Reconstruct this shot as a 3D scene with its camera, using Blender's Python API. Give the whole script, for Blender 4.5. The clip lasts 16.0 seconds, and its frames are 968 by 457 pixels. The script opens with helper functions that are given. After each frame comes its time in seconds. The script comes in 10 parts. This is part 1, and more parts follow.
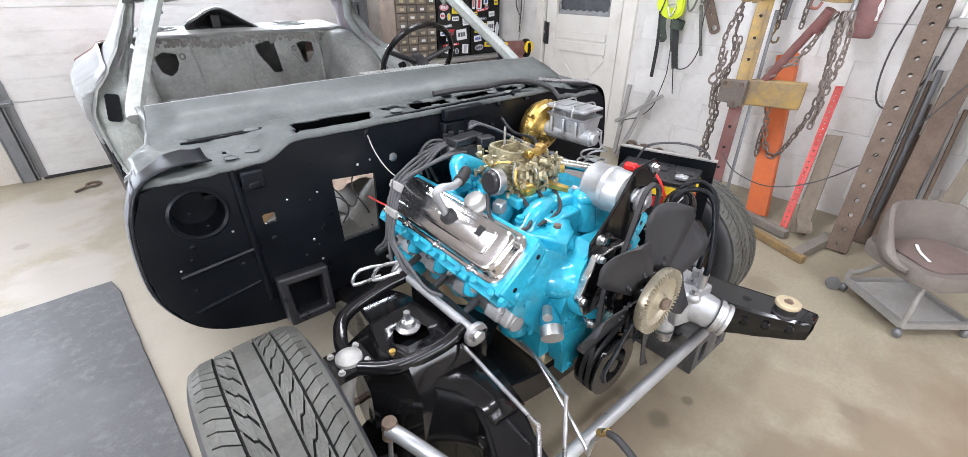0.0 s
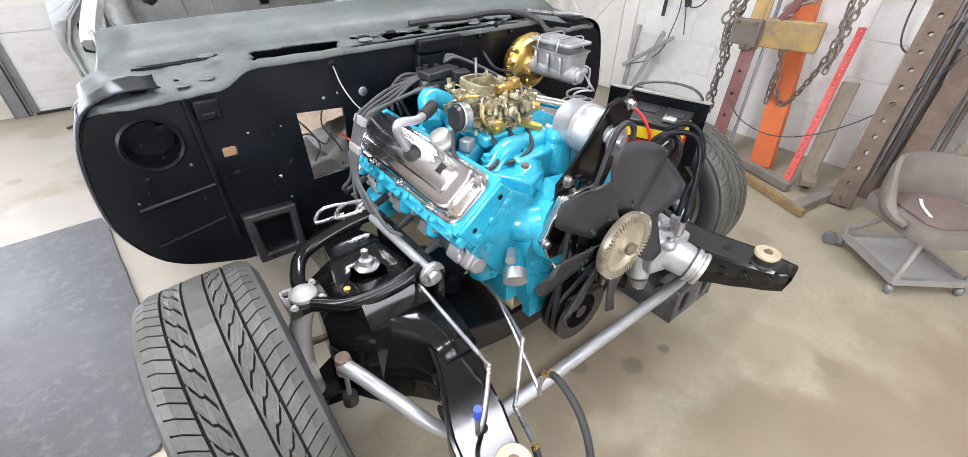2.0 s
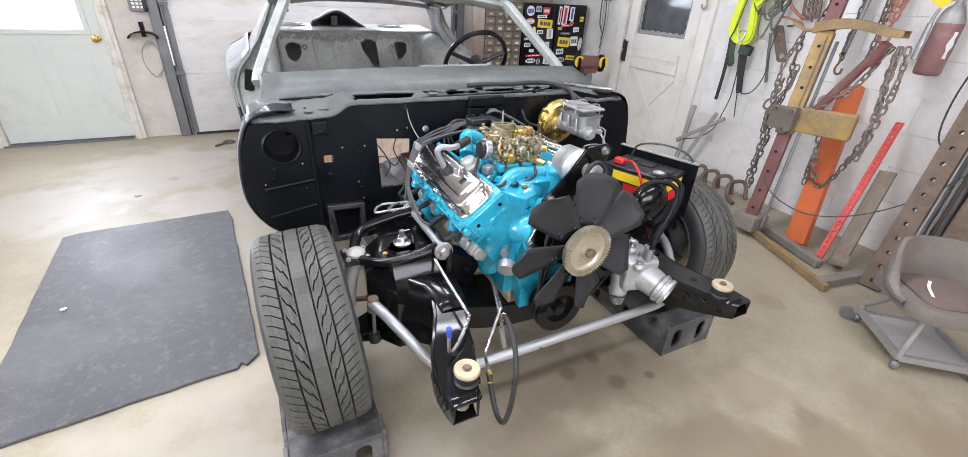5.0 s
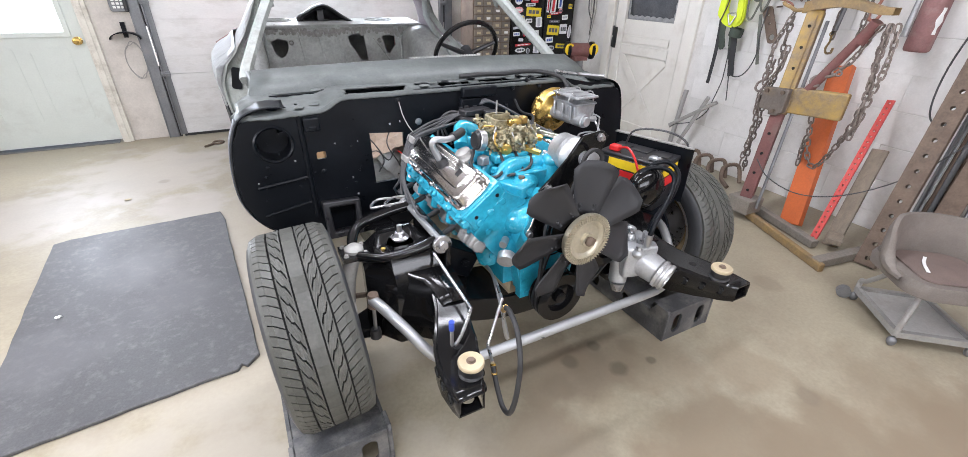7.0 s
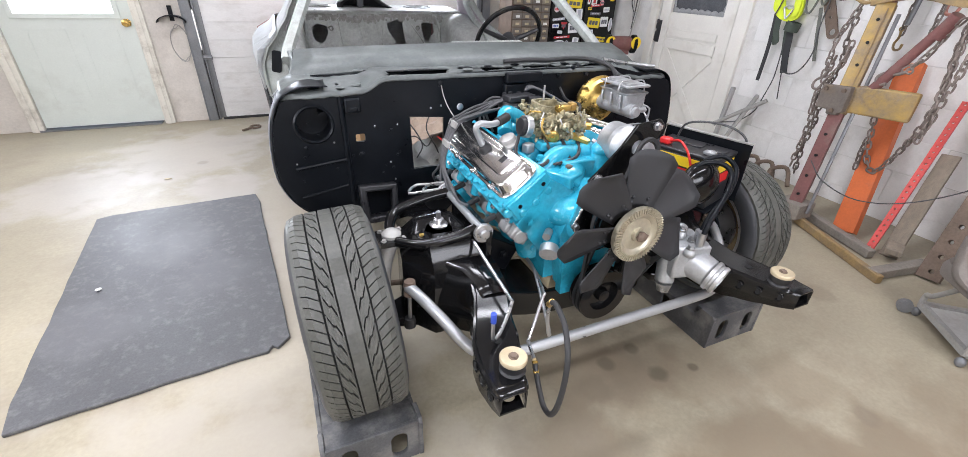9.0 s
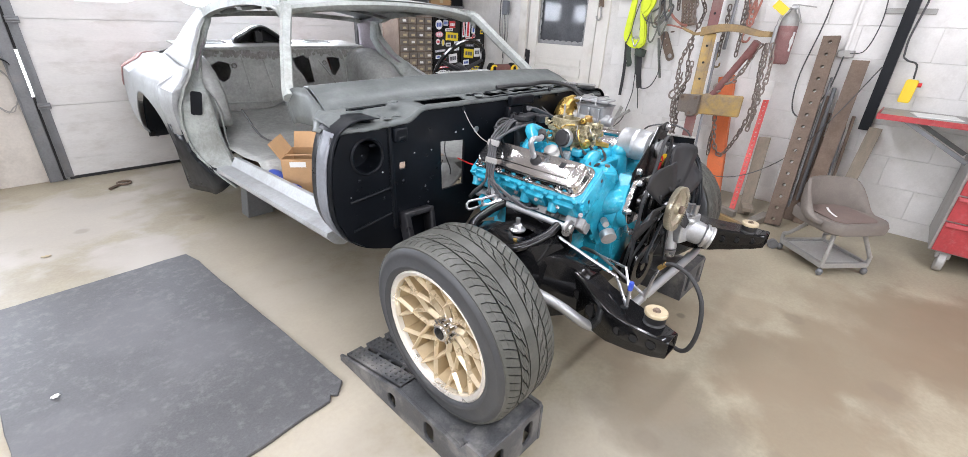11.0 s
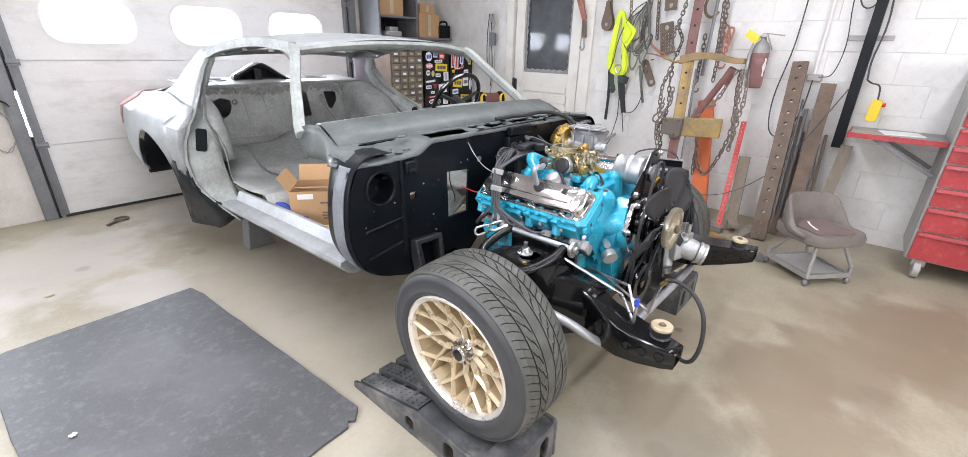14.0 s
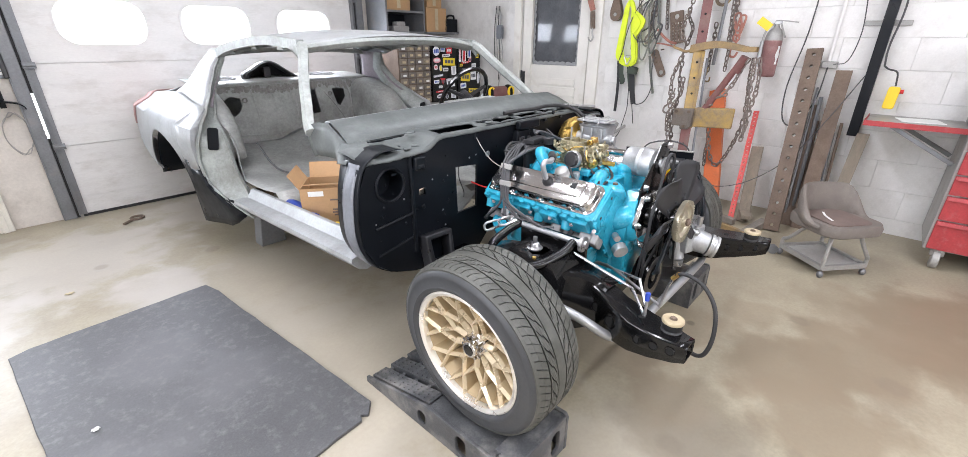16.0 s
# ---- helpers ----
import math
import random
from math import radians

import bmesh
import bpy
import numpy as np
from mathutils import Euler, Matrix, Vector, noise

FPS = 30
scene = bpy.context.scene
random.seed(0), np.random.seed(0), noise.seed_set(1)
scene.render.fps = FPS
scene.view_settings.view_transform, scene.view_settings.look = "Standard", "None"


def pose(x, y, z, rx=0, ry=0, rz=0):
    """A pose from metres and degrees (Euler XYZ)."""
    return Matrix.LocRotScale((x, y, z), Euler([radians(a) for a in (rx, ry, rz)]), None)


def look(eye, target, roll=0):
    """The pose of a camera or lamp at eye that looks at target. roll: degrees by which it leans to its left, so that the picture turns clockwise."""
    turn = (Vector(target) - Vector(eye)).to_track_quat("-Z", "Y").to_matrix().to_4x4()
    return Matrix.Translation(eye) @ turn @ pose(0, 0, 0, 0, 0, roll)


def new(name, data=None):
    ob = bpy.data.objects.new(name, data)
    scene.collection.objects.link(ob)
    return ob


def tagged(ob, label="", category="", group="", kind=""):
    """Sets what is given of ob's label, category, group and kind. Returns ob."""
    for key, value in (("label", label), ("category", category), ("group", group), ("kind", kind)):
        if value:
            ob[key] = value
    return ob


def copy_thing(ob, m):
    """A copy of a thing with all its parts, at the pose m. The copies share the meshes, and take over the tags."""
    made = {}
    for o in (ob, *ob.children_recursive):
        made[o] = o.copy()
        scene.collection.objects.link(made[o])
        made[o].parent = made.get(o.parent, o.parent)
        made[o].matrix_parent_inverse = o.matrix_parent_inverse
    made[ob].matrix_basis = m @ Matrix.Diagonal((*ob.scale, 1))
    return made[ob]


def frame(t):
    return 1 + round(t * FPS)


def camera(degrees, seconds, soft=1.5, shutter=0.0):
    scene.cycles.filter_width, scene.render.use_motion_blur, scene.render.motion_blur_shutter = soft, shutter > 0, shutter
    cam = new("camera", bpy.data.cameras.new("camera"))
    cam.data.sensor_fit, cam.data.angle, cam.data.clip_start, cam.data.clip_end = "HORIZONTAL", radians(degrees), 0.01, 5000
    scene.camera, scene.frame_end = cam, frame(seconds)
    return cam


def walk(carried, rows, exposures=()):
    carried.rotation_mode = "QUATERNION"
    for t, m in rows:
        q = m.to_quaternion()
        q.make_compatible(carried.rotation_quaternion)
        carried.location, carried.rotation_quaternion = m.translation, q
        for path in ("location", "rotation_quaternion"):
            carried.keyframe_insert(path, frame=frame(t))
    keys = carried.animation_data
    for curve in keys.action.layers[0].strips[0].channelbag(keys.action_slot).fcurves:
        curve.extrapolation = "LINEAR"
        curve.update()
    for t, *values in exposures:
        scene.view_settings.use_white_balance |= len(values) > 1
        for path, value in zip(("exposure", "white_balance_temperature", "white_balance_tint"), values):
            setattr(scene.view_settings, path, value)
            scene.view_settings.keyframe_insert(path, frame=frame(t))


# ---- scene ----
cam = camera(95.1, 16.0, 0.7)
PATH = [
    (0, (-0.853, -0.708, 1.385), (0.277, 0.625, 0.412), 0.5),
    (0.5, (-0.848, -0.708, 1.36), (0.211, 0.629, 0.315), 0.3),
    (1, (-0.811, -0.732, 1.327), (0.21, 0.551, 0.181), 0.9),
    (1.5, (-0.777, -0.757, 1.334), (0.239, 0.52, 0.177), 1.0),
    (2, (-0.75, -0.762, 1.341), (0.272, 0.505, 0.179), 1.1),
    (2.5, (-0.77, -0.753, 1.369), (0.115, 0.666, 0.273), -2.8),
    (3, (-0.815, -0.832, 1.406), (0.052, 0.693, 0.446), -3.8),
    (3.5, (-0.908, -0.954, 1.398), (-0.028, 0.568, 0.445), -0.3),
    (4, (-0.892, -1.063, 1.399), (-0.017, 0.467, 0.452), 1.9),
    (4.5, (-0.815, -1.179, 1.385), (0.019, 0.378, 0.447), 4.8),
    (5, (-0.82, -1.22, 1.404), (0.005, 0.342, 0.467), 3.2),
    (7.5, (-0.826, -1.202, 1.39), (0.014, 0.331, 0.418), 1.6),
    (8, (-0.818, -1.195, 1.379), (0.027, 0.334, 0.407), 2.1),
    (8.5, (-0.808, -1.184, 1.364), (-0.074, 0.395, 0.379), 1.8),
    (8.7, (-0.812, -1.174, 1.352), (-0.086, 0.406, 0.364), 2.2),
    (10.8, (-1.544, -0.855, 1.331), (-0.294, 0.452, 0.477), 2.8),
    (11, (-1.596, -0.853, 1.33), (-0.266, 0.375, 0.479), 2.6),
    (11.5, (-1.665, -0.857, 1.347), (-0.292, 0.319, 0.492), 1.8),
    (12, (-1.698, -0.88, 1.377), (-0.302, 0.318, 0.592), 1.3),
    (12.5, (-1.703, -0.88, 1.379), (-0.295, 0.324, 0.623), 1.2),
    (13, (-1.709, -0.869, 1.383), (-0.297, 0.338, 0.643), 1.2),
    (13.5, (-1.717, -0.86, 1.378), (-0.31, 0.357, 0.643), 1.3),
    (14, (-1.71, -0.843, 1.372), (-0.312, 0.371, 0.617), 1.4),
    (14.5, (-1.714, -0.836, 1.378), (-0.328, 0.384, 0.61), 1.4),
    (15, (-1.717, -0.835, 1.38), (-0.342, 0.397, 0.61), 1.2),
    (15.5, (-1.712, -0.834, 1.378), (-0.348, 0.404, 0.599), 1.0),
    (16, (-1.708, -0.844, 1.378), (-0.347, 0.396, 0.596), 0.2),
]
walk(cam, [(t, look(eye, target, roll)) for t, eye, target, roll in PATH],
     [(0, 0.20, 6150, 13), (0.9, 0.23, 6200, 13), (1.5, 0.34, 6200, 13), (2.5, 0.29, 6200, 13), (3, 0.18, 6200, 13), (5, 0.05, 6150, 14), (8.5, 0.04, 6150, 14), (11, 0.06, 6200, 14), (16, 0.06, 6200, 14)])

# ---- light ----
world = bpy.data.worlds.new("world")
scene.world = world
world.use_nodes = True
wn = world.node_tree
sky = wn.nodes.new("ShaderNodeTexSky")
sky.sky_type, sky.sun_disc = "NISHITA", False
sky.sun_elevation, sky.sun_rotation = radians(38), radians(200)
wn.nodes["Background"].inputs["Strength"].default_value = 0.12
wn.links.new(sky.outputs["Color"], wn.nodes["Background"].inputs["Color"])


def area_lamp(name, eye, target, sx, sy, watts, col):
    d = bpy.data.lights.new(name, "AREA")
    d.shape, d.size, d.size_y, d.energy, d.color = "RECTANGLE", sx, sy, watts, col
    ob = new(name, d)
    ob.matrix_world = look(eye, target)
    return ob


# Strip lights assumed on the unseen ceiling; places and wattage are guesses.
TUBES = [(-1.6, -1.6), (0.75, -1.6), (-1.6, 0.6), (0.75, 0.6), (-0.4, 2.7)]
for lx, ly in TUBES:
    area_lamp("unseen_tube_light", (lx, ly, 2.80), (lx, ly, 0), 1.7, 0.22, (22 if ly > 2 else 52) if lx < 0 else (32 if ly < 0 else 37), (0.97, 0.975, 0.99))
area_lamp("window_light", (-2.40, 3.98, 1.41), (-2.40, 0, 1.0), 0.62, 0.86, 34, (0.88, 0.94, 1.0))
for wx in (-0.89, -0.05, 0.795):
    area_lamp("garage_window_light", (wx, 3.994, 1.497), (wx, 3.0, 1.35), 0.44, 0.24, 13, (0.86, 0.93, 1.0))
# Added fill from the front and the left; no windows are known there.
area_lamp("front_fill_light", (-0.4, -3.38, 1.7), (-0.4, 0, 0.7), 3.2, 1.0, 46, (0.95, 0.97, 1.0))
area_lamp("side_fill_light", (-3.5, 0.2, 1.6), (0, 0.2, 0.5), 1.0, 0.9, 52, (0.95, 0.97, 1.0))


# ---- materials ----
def mat(name, col, rough=0.5, metal=0.0, var=0.15, scale=6.0, fine=80.0, bump=0.08, dirt=None, coat=0.0, emit=0.0,
        rnd=0.0, glass=False, stretch=None, rvar=0.12, spec=0.5):
    m = bpy.data.materials.new(name)
    m.use_nodes = True
    nt = m.node_tree
    b = nt.nodes["Principled BSDF"]
    L = nt.links.new

    def node(kind, **kw):
        n = nt.nodes.new(kind)
        for k, v in kw.items():
            n.inputs[k].default_value = v
        return n
    b.inputs["Metallic"].default_value = metal
    b.inputs["Coat Weight"].default_value = coat
    b.inputs["Specular IOR Level"].default_value = spec
    b.inputs["Coat Roughness"].default_value = 0.06
    if glass:
        b.inputs["Transmission Weight"].default_value = 1.0
        b.inputs["Roughness"].default_value = rough
        b.inputs["Base Color"].default_value = (*col, 1)
        b.inputs["IOR"].default_value = 1.1
        return m
    tc = node("ShaderNodeTexCoord")
    src = tc.outputs["Object"]
    if stretch:
        mp = node("ShaderNodeMapping")
        mp.inputs["Scale"].default_value = stretch
        L(src, mp.inputs["Vector"])
        src = mp.outputs["Vector"]
    n1 = node("ShaderNodeTexNoise", Scale=scale, Detail=5.0, Roughness=0.62)
    n2 = node("ShaderNodeTexNoise", Scale=fine, Detail=4.0, Roughness=0.6)
    L(src, n1.inputs["Vector"]), L(src, n2.inputs["Vector"])
    add = nt.nodes.new("ShaderNodeMath")
    add.operation = "MULTIPLY_ADD"
    add.inputs[1].default_value = 0.62
    L(n1.outputs["Fac"], add.inputs[0])
    half = nt.nodes.new("ShaderNodeMath")
    half.operation = "MULTIPLY"
    half.inputs[1].default_value = 0.38
    L(n2.outputs["Fac"], half.inputs[0])
    L(half.outputs[0], add.inputs[2])
    ramp = nt.nodes.new("ShaderNodeValToRGB")
    ramp.color_ramp.elements[0].position, ramp.color_ramp.elements[1].position = 0.33, 0.67
    ramp.color_ramp.elements[0].color = (*[max(0, c * (1 - var)) for c in col], 1)
    ramp.color_ramp.elements[1].color = (*[min(1, c * (1 + var)) for c in col], 1)
    L(add.outputs[0], ramp.inputs["Fac"])
    out = ramp.outputs["Color"]
    if dirt:
        dcol, amount, dscale = dirt
        n3 = node("ShaderNodeTexNoise", Scale=dscale, Detail=7.0, Roughness=0.68)
        L(src, n3.inputs["Vector"])
        r3 = nt.nodes.new("ShaderNodeValToRGB")
        r3.color_ramp.elements[0].position = 0.66 - 0.3 * amount
        r3.color_ramp.elements[1].position = 0.80 - 0.15 * amount
        r3.color_ramp.elements[1].color = (amount, amount, amount, 1)
        L(n3.outputs["Fac"], r3.inputs["Fac"])
        mx = nt.nodes.new("ShaderNodeMix")
        mx.data_type = "RGBA"
        L(r3.outputs["Color"], mx.inputs["Factor"])
        L(out, mx.inputs["A"])
        mx.inputs["B"].default_value = (*dcol, 1)
        out = mx.outputs["Result"]
    if rnd:
        oi = nt.nodes.new("ShaderNodeObjectInfo")
        mr = node("ShaderNodeMapRange")
        mr.inputs["To Min"].default_value, mr.inputs["To Max"].default_value = 1 - rnd, 1 + rnd
        L(oi.outputs["Random"], mr.inputs["Value"])
        mu = nt.nodes.new("ShaderNodeMix")
        mu.data_type, mu.blend_type = "RGBA", "MULTIPLY"
        mu.inputs["Factor"].default_value = 1
        L(out, mu.inputs["A"]), L(mr.outputs["Result"], mu.inputs["B"])
        out = mu.outputs["Result"]
    L(out, b.inputs["Base Color"])
    mr2 = node("ShaderNodeMapRange")
    mr2.inputs["From Min"].default_value, mr2.inputs["From Max"].default_value = 0.3, 0.7
    mr2.inputs["To Min"].default_value, mr2.inputs["To Max"].default_value = max(0.03, rough - rvar), min(1, rough + rvar)
    L(n1.outputs["Fac"], mr2.inputs["Value"]), L(mr2.outputs["Result"], b.inputs["Roughness"])
    if bump:
        bp = node("ShaderNodeBump", Strength=bump, Distance=0.004)
        L(add.outputs[0], bp.inputs["Height"]), L(bp.outputs["Normal"], b.inputs["Normal"])
    if emit:
        b.inputs["Emission Color"].default_value = (*col, 1)
        b.inputs["Emission Strength"].default_value = emit
    return m


def stain_and_tone(m, spots, col, amount=0.7):
    """Spills and paler patches on a floor material: (x, y, radius) each, with a ragged rim."""
    nt = m.node_tree
    L = nt.links.new
    b = nt.nodes["Principled BSDF"]
    tc = nt.nodes.new("ShaderNodeTexCoord")
    nz = nt.nodes.new("ShaderNodeTexNoise")
    nz.inputs["Scale"].default_value, nz.inputs["Detail"].default_value = 5.0, 6.0
    L(tc.outputs["Object"], nz.inputs["Vector"])
    out = b.inputs["Base Color"].links[0].from_socket
    for x, y, r in spots:
        dist = nt.nodes.new("ShaderNodeVectorMath")
        dist.operation = "DISTANCE"
        dist.inputs[1].default_value = (x, y, 0)
        L(tc.outputs["Object"], dist.inputs[0])
        ma = nt.nodes.new("ShaderNodeMath")
        ma.operation = "MULTIPLY_ADD"
        ma.inputs[1].default_value = r * 1.6
        L(nz.outputs["Fac"], ma.inputs[0]), L(dist.outputs["Value"], ma.inputs[2])
        mr = nt.nodes.new("ShaderNodeMapRange")
        mr.inputs["From Min"].default_value, mr.inputs["From Max"].default_value = r * 1.35, r * 1.75
        mr.inputs["To Min"].default_value, mr.inputs["To Max"].default_value = amount, 0.0
        L(ma.outputs[0], mr.inputs["Value"])
        mx = nt.nodes.new("ShaderNodeMix")
        mx.data_type = "RGBA"
        L(mr.outputs["Result"], mx.inputs["Factor"]), L(out, mx.inputs["A"])
        mx.inputs["B"].default_value = (*col, 1)
        out = mx.outputs["Result"]
    L(out, b.inputs["Base Color"])


M_CONC = mat("concrete_floor", (0.328, 0.290, 0.212), 0.46, var=0.20, scale=1.6, fine=60, bump=0.07, dirt=((0.23, 0.19, 0.14), 0.6, 2.3))
stain_and_tone(M_CONC, [(0.24, -0.20, 0.13), (0.47, -0.22, 0.07), (0.05, -0.26, 0.08), (1.30, -1.26, 0.24), (1.0, -1.30, 0.17)], (0.17, 0.14, 0.10), 0.6)
# Paler patches along the car's -x side and ahead of it.
stain_and_tone(M_CONC, [(-0.95, 0.7, 1.0), (-1.0, 1.7, 0.9), (-1.35, -0.2, 0.6), (-0.5, -0.6, 0.5)], (0.39, 0.355, 0.30), 0.5)
stain_and_tone(M_CONC, [(1.36, -1.30, 0.44), (1.10, -1.20, 0.36), (1.55, -1.42, 0.34), (0.70, -1.00, 0.40), (0.45, -0.78, 0.36), (0.95, -1.45, 0.36), (0.15, -0.95, 0.34)], (0.215, 0.170, 0.115), 0.75)
stain_and_tone(M_CONC, [(0.05, -0.12, 0.30), (0.30, -0.20, 0.26), (-0.20, -0.55, 0.34)], (0.15, 0.12, 0.085), 0.5)
stain_and_tone(M_CONC, [(0.15, -0.25, 0.26), (0.48, -0.36, 0.24), (0.80, -0.55, 0.2), (-0.15, -0.45, 0.2), (0.3, -0.7, 0.25), (1.2, -1.0, 0.4)], (0.245, 0.195, 0.135), 0.45)
stain_and_tone(M_CONC, [(0.17, -0.18, 0.045), (0.32, -0.155, 0.04), (0.33, -0.30, 0.05), (0.49, -0.33, 0.03)], (0.10, 0.08, 0.055), 0.6)
# Paler patches towards the back doors.
stain_and_tone(M_CONC, [(-1.6, 3.0, 0.75), (-0.6, 3.5, 0.6), (-2.2, 2.4, 0.5), (-1.3, 2.2, 0.35)], (0.47, 0.44, 0.41), 0.5)
stain_and_tone(M_CONC, [(-0.35, -0.55, 0.06), (0.9, -0.75, 0.05), (-0.1, -0.9, 0.04), (0.6, -1.15, 0.07), (-1.5, 2.75, 0.05), (-0.9, 2.5, 0.06), (1.5, -0.2, 0.08)], (0.17, 0.14, 0.105), 0.35)
M_BLOCK = mat("painted_block", (0.76, 0.75, 0.735), 0.62, var=0.07, scale=6, fine=90, bump=0.5, dirt=((0.50, 0.48, 0.45), 0.5, 4.2), rnd=0.015)
M_MORTAR = mat("painted_mortar", (0.70, 0.69, 0.67), 0.7, var=0.1, scale=9, fine=120, bump=0.2, dirt=((0.40, 0.38, 0.35), 0.55, 3))
M_PLASTER = mat("old_plaster", (0.60, 0.56, 0.51), 0.7, var=0.14, scale=4, fine=60, bump=0.15, dirt=((0.36, 0.32, 0.28), 0.5, 3.5))
M_CEIL = mat("ceiling_boards", (0.34, 0.30, 0.27), 0.8, var=0.2)
M_GDOOR = mat("garage_door_paint", (0.66, 0.65, 0.635), 0.5, var=0.08, scale=3, fine=40, bump=0.05, dirt=((0.44, 0.41, 0.375), 0.55, 3.2), stretch=(1, 1, 2.6))
M_DOORW = mat("white_door_paint", (0.72, 0.70, 0.65), 0.5, var=0.07, scale=4, bump=0.06, dirt=((0.45, 0.40, 0.33), 0.42, 5))
M_DOORG = mat("pale_steel_door", (0.62, 0.66, 0.62), 0.42, var=0.06, scale=3, bump=0.03, dirt=((0.36, 0.35, 0.31), 0.38, 2.6))
M_TRIM = mat("chipped_trim_paint", (0.70, 0.67, 0.60), 0.6, var=0.08, scale=6, bump=0.12, dirt=((0.26, 0.21, 0.16), 0.6, 9))
M_TRACK = mat("grey_track_steel", (0.20, 0.205, 0.215), 0.5, 0.5, var=0.2, scale=8, dirt=((0.33, 0.28, 0.24), 0.4, 6))
M_SKYGLOW = mat("bright_daylight", (1, 1, 1), 1, emit=3.0, bump=0)
M_GLASS = mat("window_glass", (0.97, 0.98, 0.98), 0.02, glass=True)
M_DUSK = mat("dusty_dark_pane", (0.10, 0.105, 0.115), 0.07, var=0.3, scale=5, bump=0.006, rvar=0.02, spec=0.16)
M_LACE = mat("lace_cloth", (0.30, 0.305, 0.31), 0.9, var=0.2, scale=30)
M_BLACKRUB = mat("black_rubber", (0.018, 0.018, 0.019), 0.55, var=0.25, scale=12, bump=0.08)
M_MAT = mat("rubber_mat", (0.086, 0.087, 0.091), 0.53, var=0.30, scale=1.8, fine=150, bump=0.25, dirt=((0.20, 0.198, 0.195), 0.5, 26.0))
# Slightly paler patches on the mat.
stain_and_tone(M_MAT, [(-1.5, 1.4, 0.30), (-1.75, 0.8, 0.25), (-1.3, 1.0, 0.2)], (0.13, 0.13, 0.135), 0.5)
M_RAMP = mat("ramp_plastic", (0.066, 0.068, 0.072), 0.48, var=0.45, scale=9, fine=150, bump=0.18, dirt=((0.30, 0.285, 0.265), 0.6, 7))
M_TYRE = mat("tyre_rubber", (0.064, 0.065, 0.057), 0.5, var=0.28, scale=9, fine=120, bump=0.08, dirt=((0.15, 0.145, 0.13), 0.45, 11))
M_SIDEWALL = mat("tyre_sidewall", (0.042, 0.044, 0.048), 0.5, var=0.2, scale=9, fine=120, bump=0.05, dirt=((0.07, 0.068, 0.062), 0.4, 9))
# Near-black that puts the shade of grooves, slots and holes into the colour.
M_RECESS = mat("recess_shade", (0.016, 0.016, 0.016), 0.8, var=0.2, scale=14, spec=0.2)
# One gold paint: crests lightened as if catching light, flanks kept darker.
M_GOLDLIT = mat("gold_wheel_lit", (0.60, 0.50, 0.345), 0.30, 0.35, var=0.08, scale=12, bump=0.02)
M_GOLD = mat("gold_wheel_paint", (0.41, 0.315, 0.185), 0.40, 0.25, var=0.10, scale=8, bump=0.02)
M_MACH = mat("machined_aluminium", (0.90, 0.88, 0.84), 0.34, 0.85, var=0.06, scale=20, bump=0.02)
M_CHROME = mat("chrome", (0.64, 0.63, 0.63), 0.17, 1.0, var=0.04, scale=10, bump=0, rvar=0.04)
M_ALU = mat("cast_aluminium", (0.48, 0.485, 0.49), 0.38, 0.8, var=0.2, scale=18, fine=150, bump=0.2, dirt=((0.30, 0.30, 0.30), 0.4, 16))
M_STEEL = mat("plain_steel", (0.46, 0.46, 0.47), 0.32, 0.9, var=0.12, scale=18, bump=0.04)
M_CASTGREY = mat("dull_cast_alloy", (0.42, 0.43, 0.44), 0.42, 0.6, var=0.2, scale=16, fine=140, bump=0.2, dirt=((0.24, 0.24, 0.24), 0.45, 14))
M_ZINC = mat("yellow_zinc", (0.56, 0.38, 0.11), 0.28, 0.9, var=0.35, scale=12, bump=0.05, dirt=((0.30, 0.16, 0.13), 0.5, 14))
M_CARB = mat("carb_gold", (0.47, 0.42, 0.28), 0.38, 0.6, var=0.45, scale=26, fine=160, bump=0.3, dirt=((0.10, 0.09, 0.055), 0.75, 34))
M_BLUE = mat("engine_blue", (0.030, 0.345, 0.49), 0.22, var=0.24, scale=10, fine=90, bump=0.3, coat=0.6, dirt=((0.01, 0.14, 0.20), 0.35, 22))
M_BLKGLOSS = mat("black_gloss", (0.006, 0.006, 0.0065), 0.13, var=0.2, scale=9, bump=0.03, spec=0.42, rvar=0.05)
M_BLKSATIN = mat("black_satin", (0.0050, 0.0062, 0.0085), 0.36, var=0.3, scale=6, bump=0.10, dirt=((0.014, 0.017, 0.022), 0.45, 7), spec=0.17)
M_FAN = mat("fan_black", (0.026, 0.026, 0.028), 0.55, var=0.08, scale=10, bump=0.02, spec=0.35)
M_PRIMER = mat("dark_grey_primer", (0.086, 0.096, 0.094), 0.48, var=0.28, scale=7, fine=80, bump=0.16, dirt=((0.165, 0.18, 0.172), 0.6, 9))
M_BARE = mat("bare_body_steel", (0.36, 0.375, 0.38), 0.48, 0.25, var=0.2, scale=4, fine=70, bump=0.07, dirt=((0.22, 0.215, 0.205), 0.6, 4.5))
M_WORN = mat("weathered_frame_steel", (0.31, 0.33, 0.315), 0.52, 0.12, var=0.3, scale=6, fine=60, bump=0.14, dirt=((0.16, 0.155, 0.135), 0.6, 8))
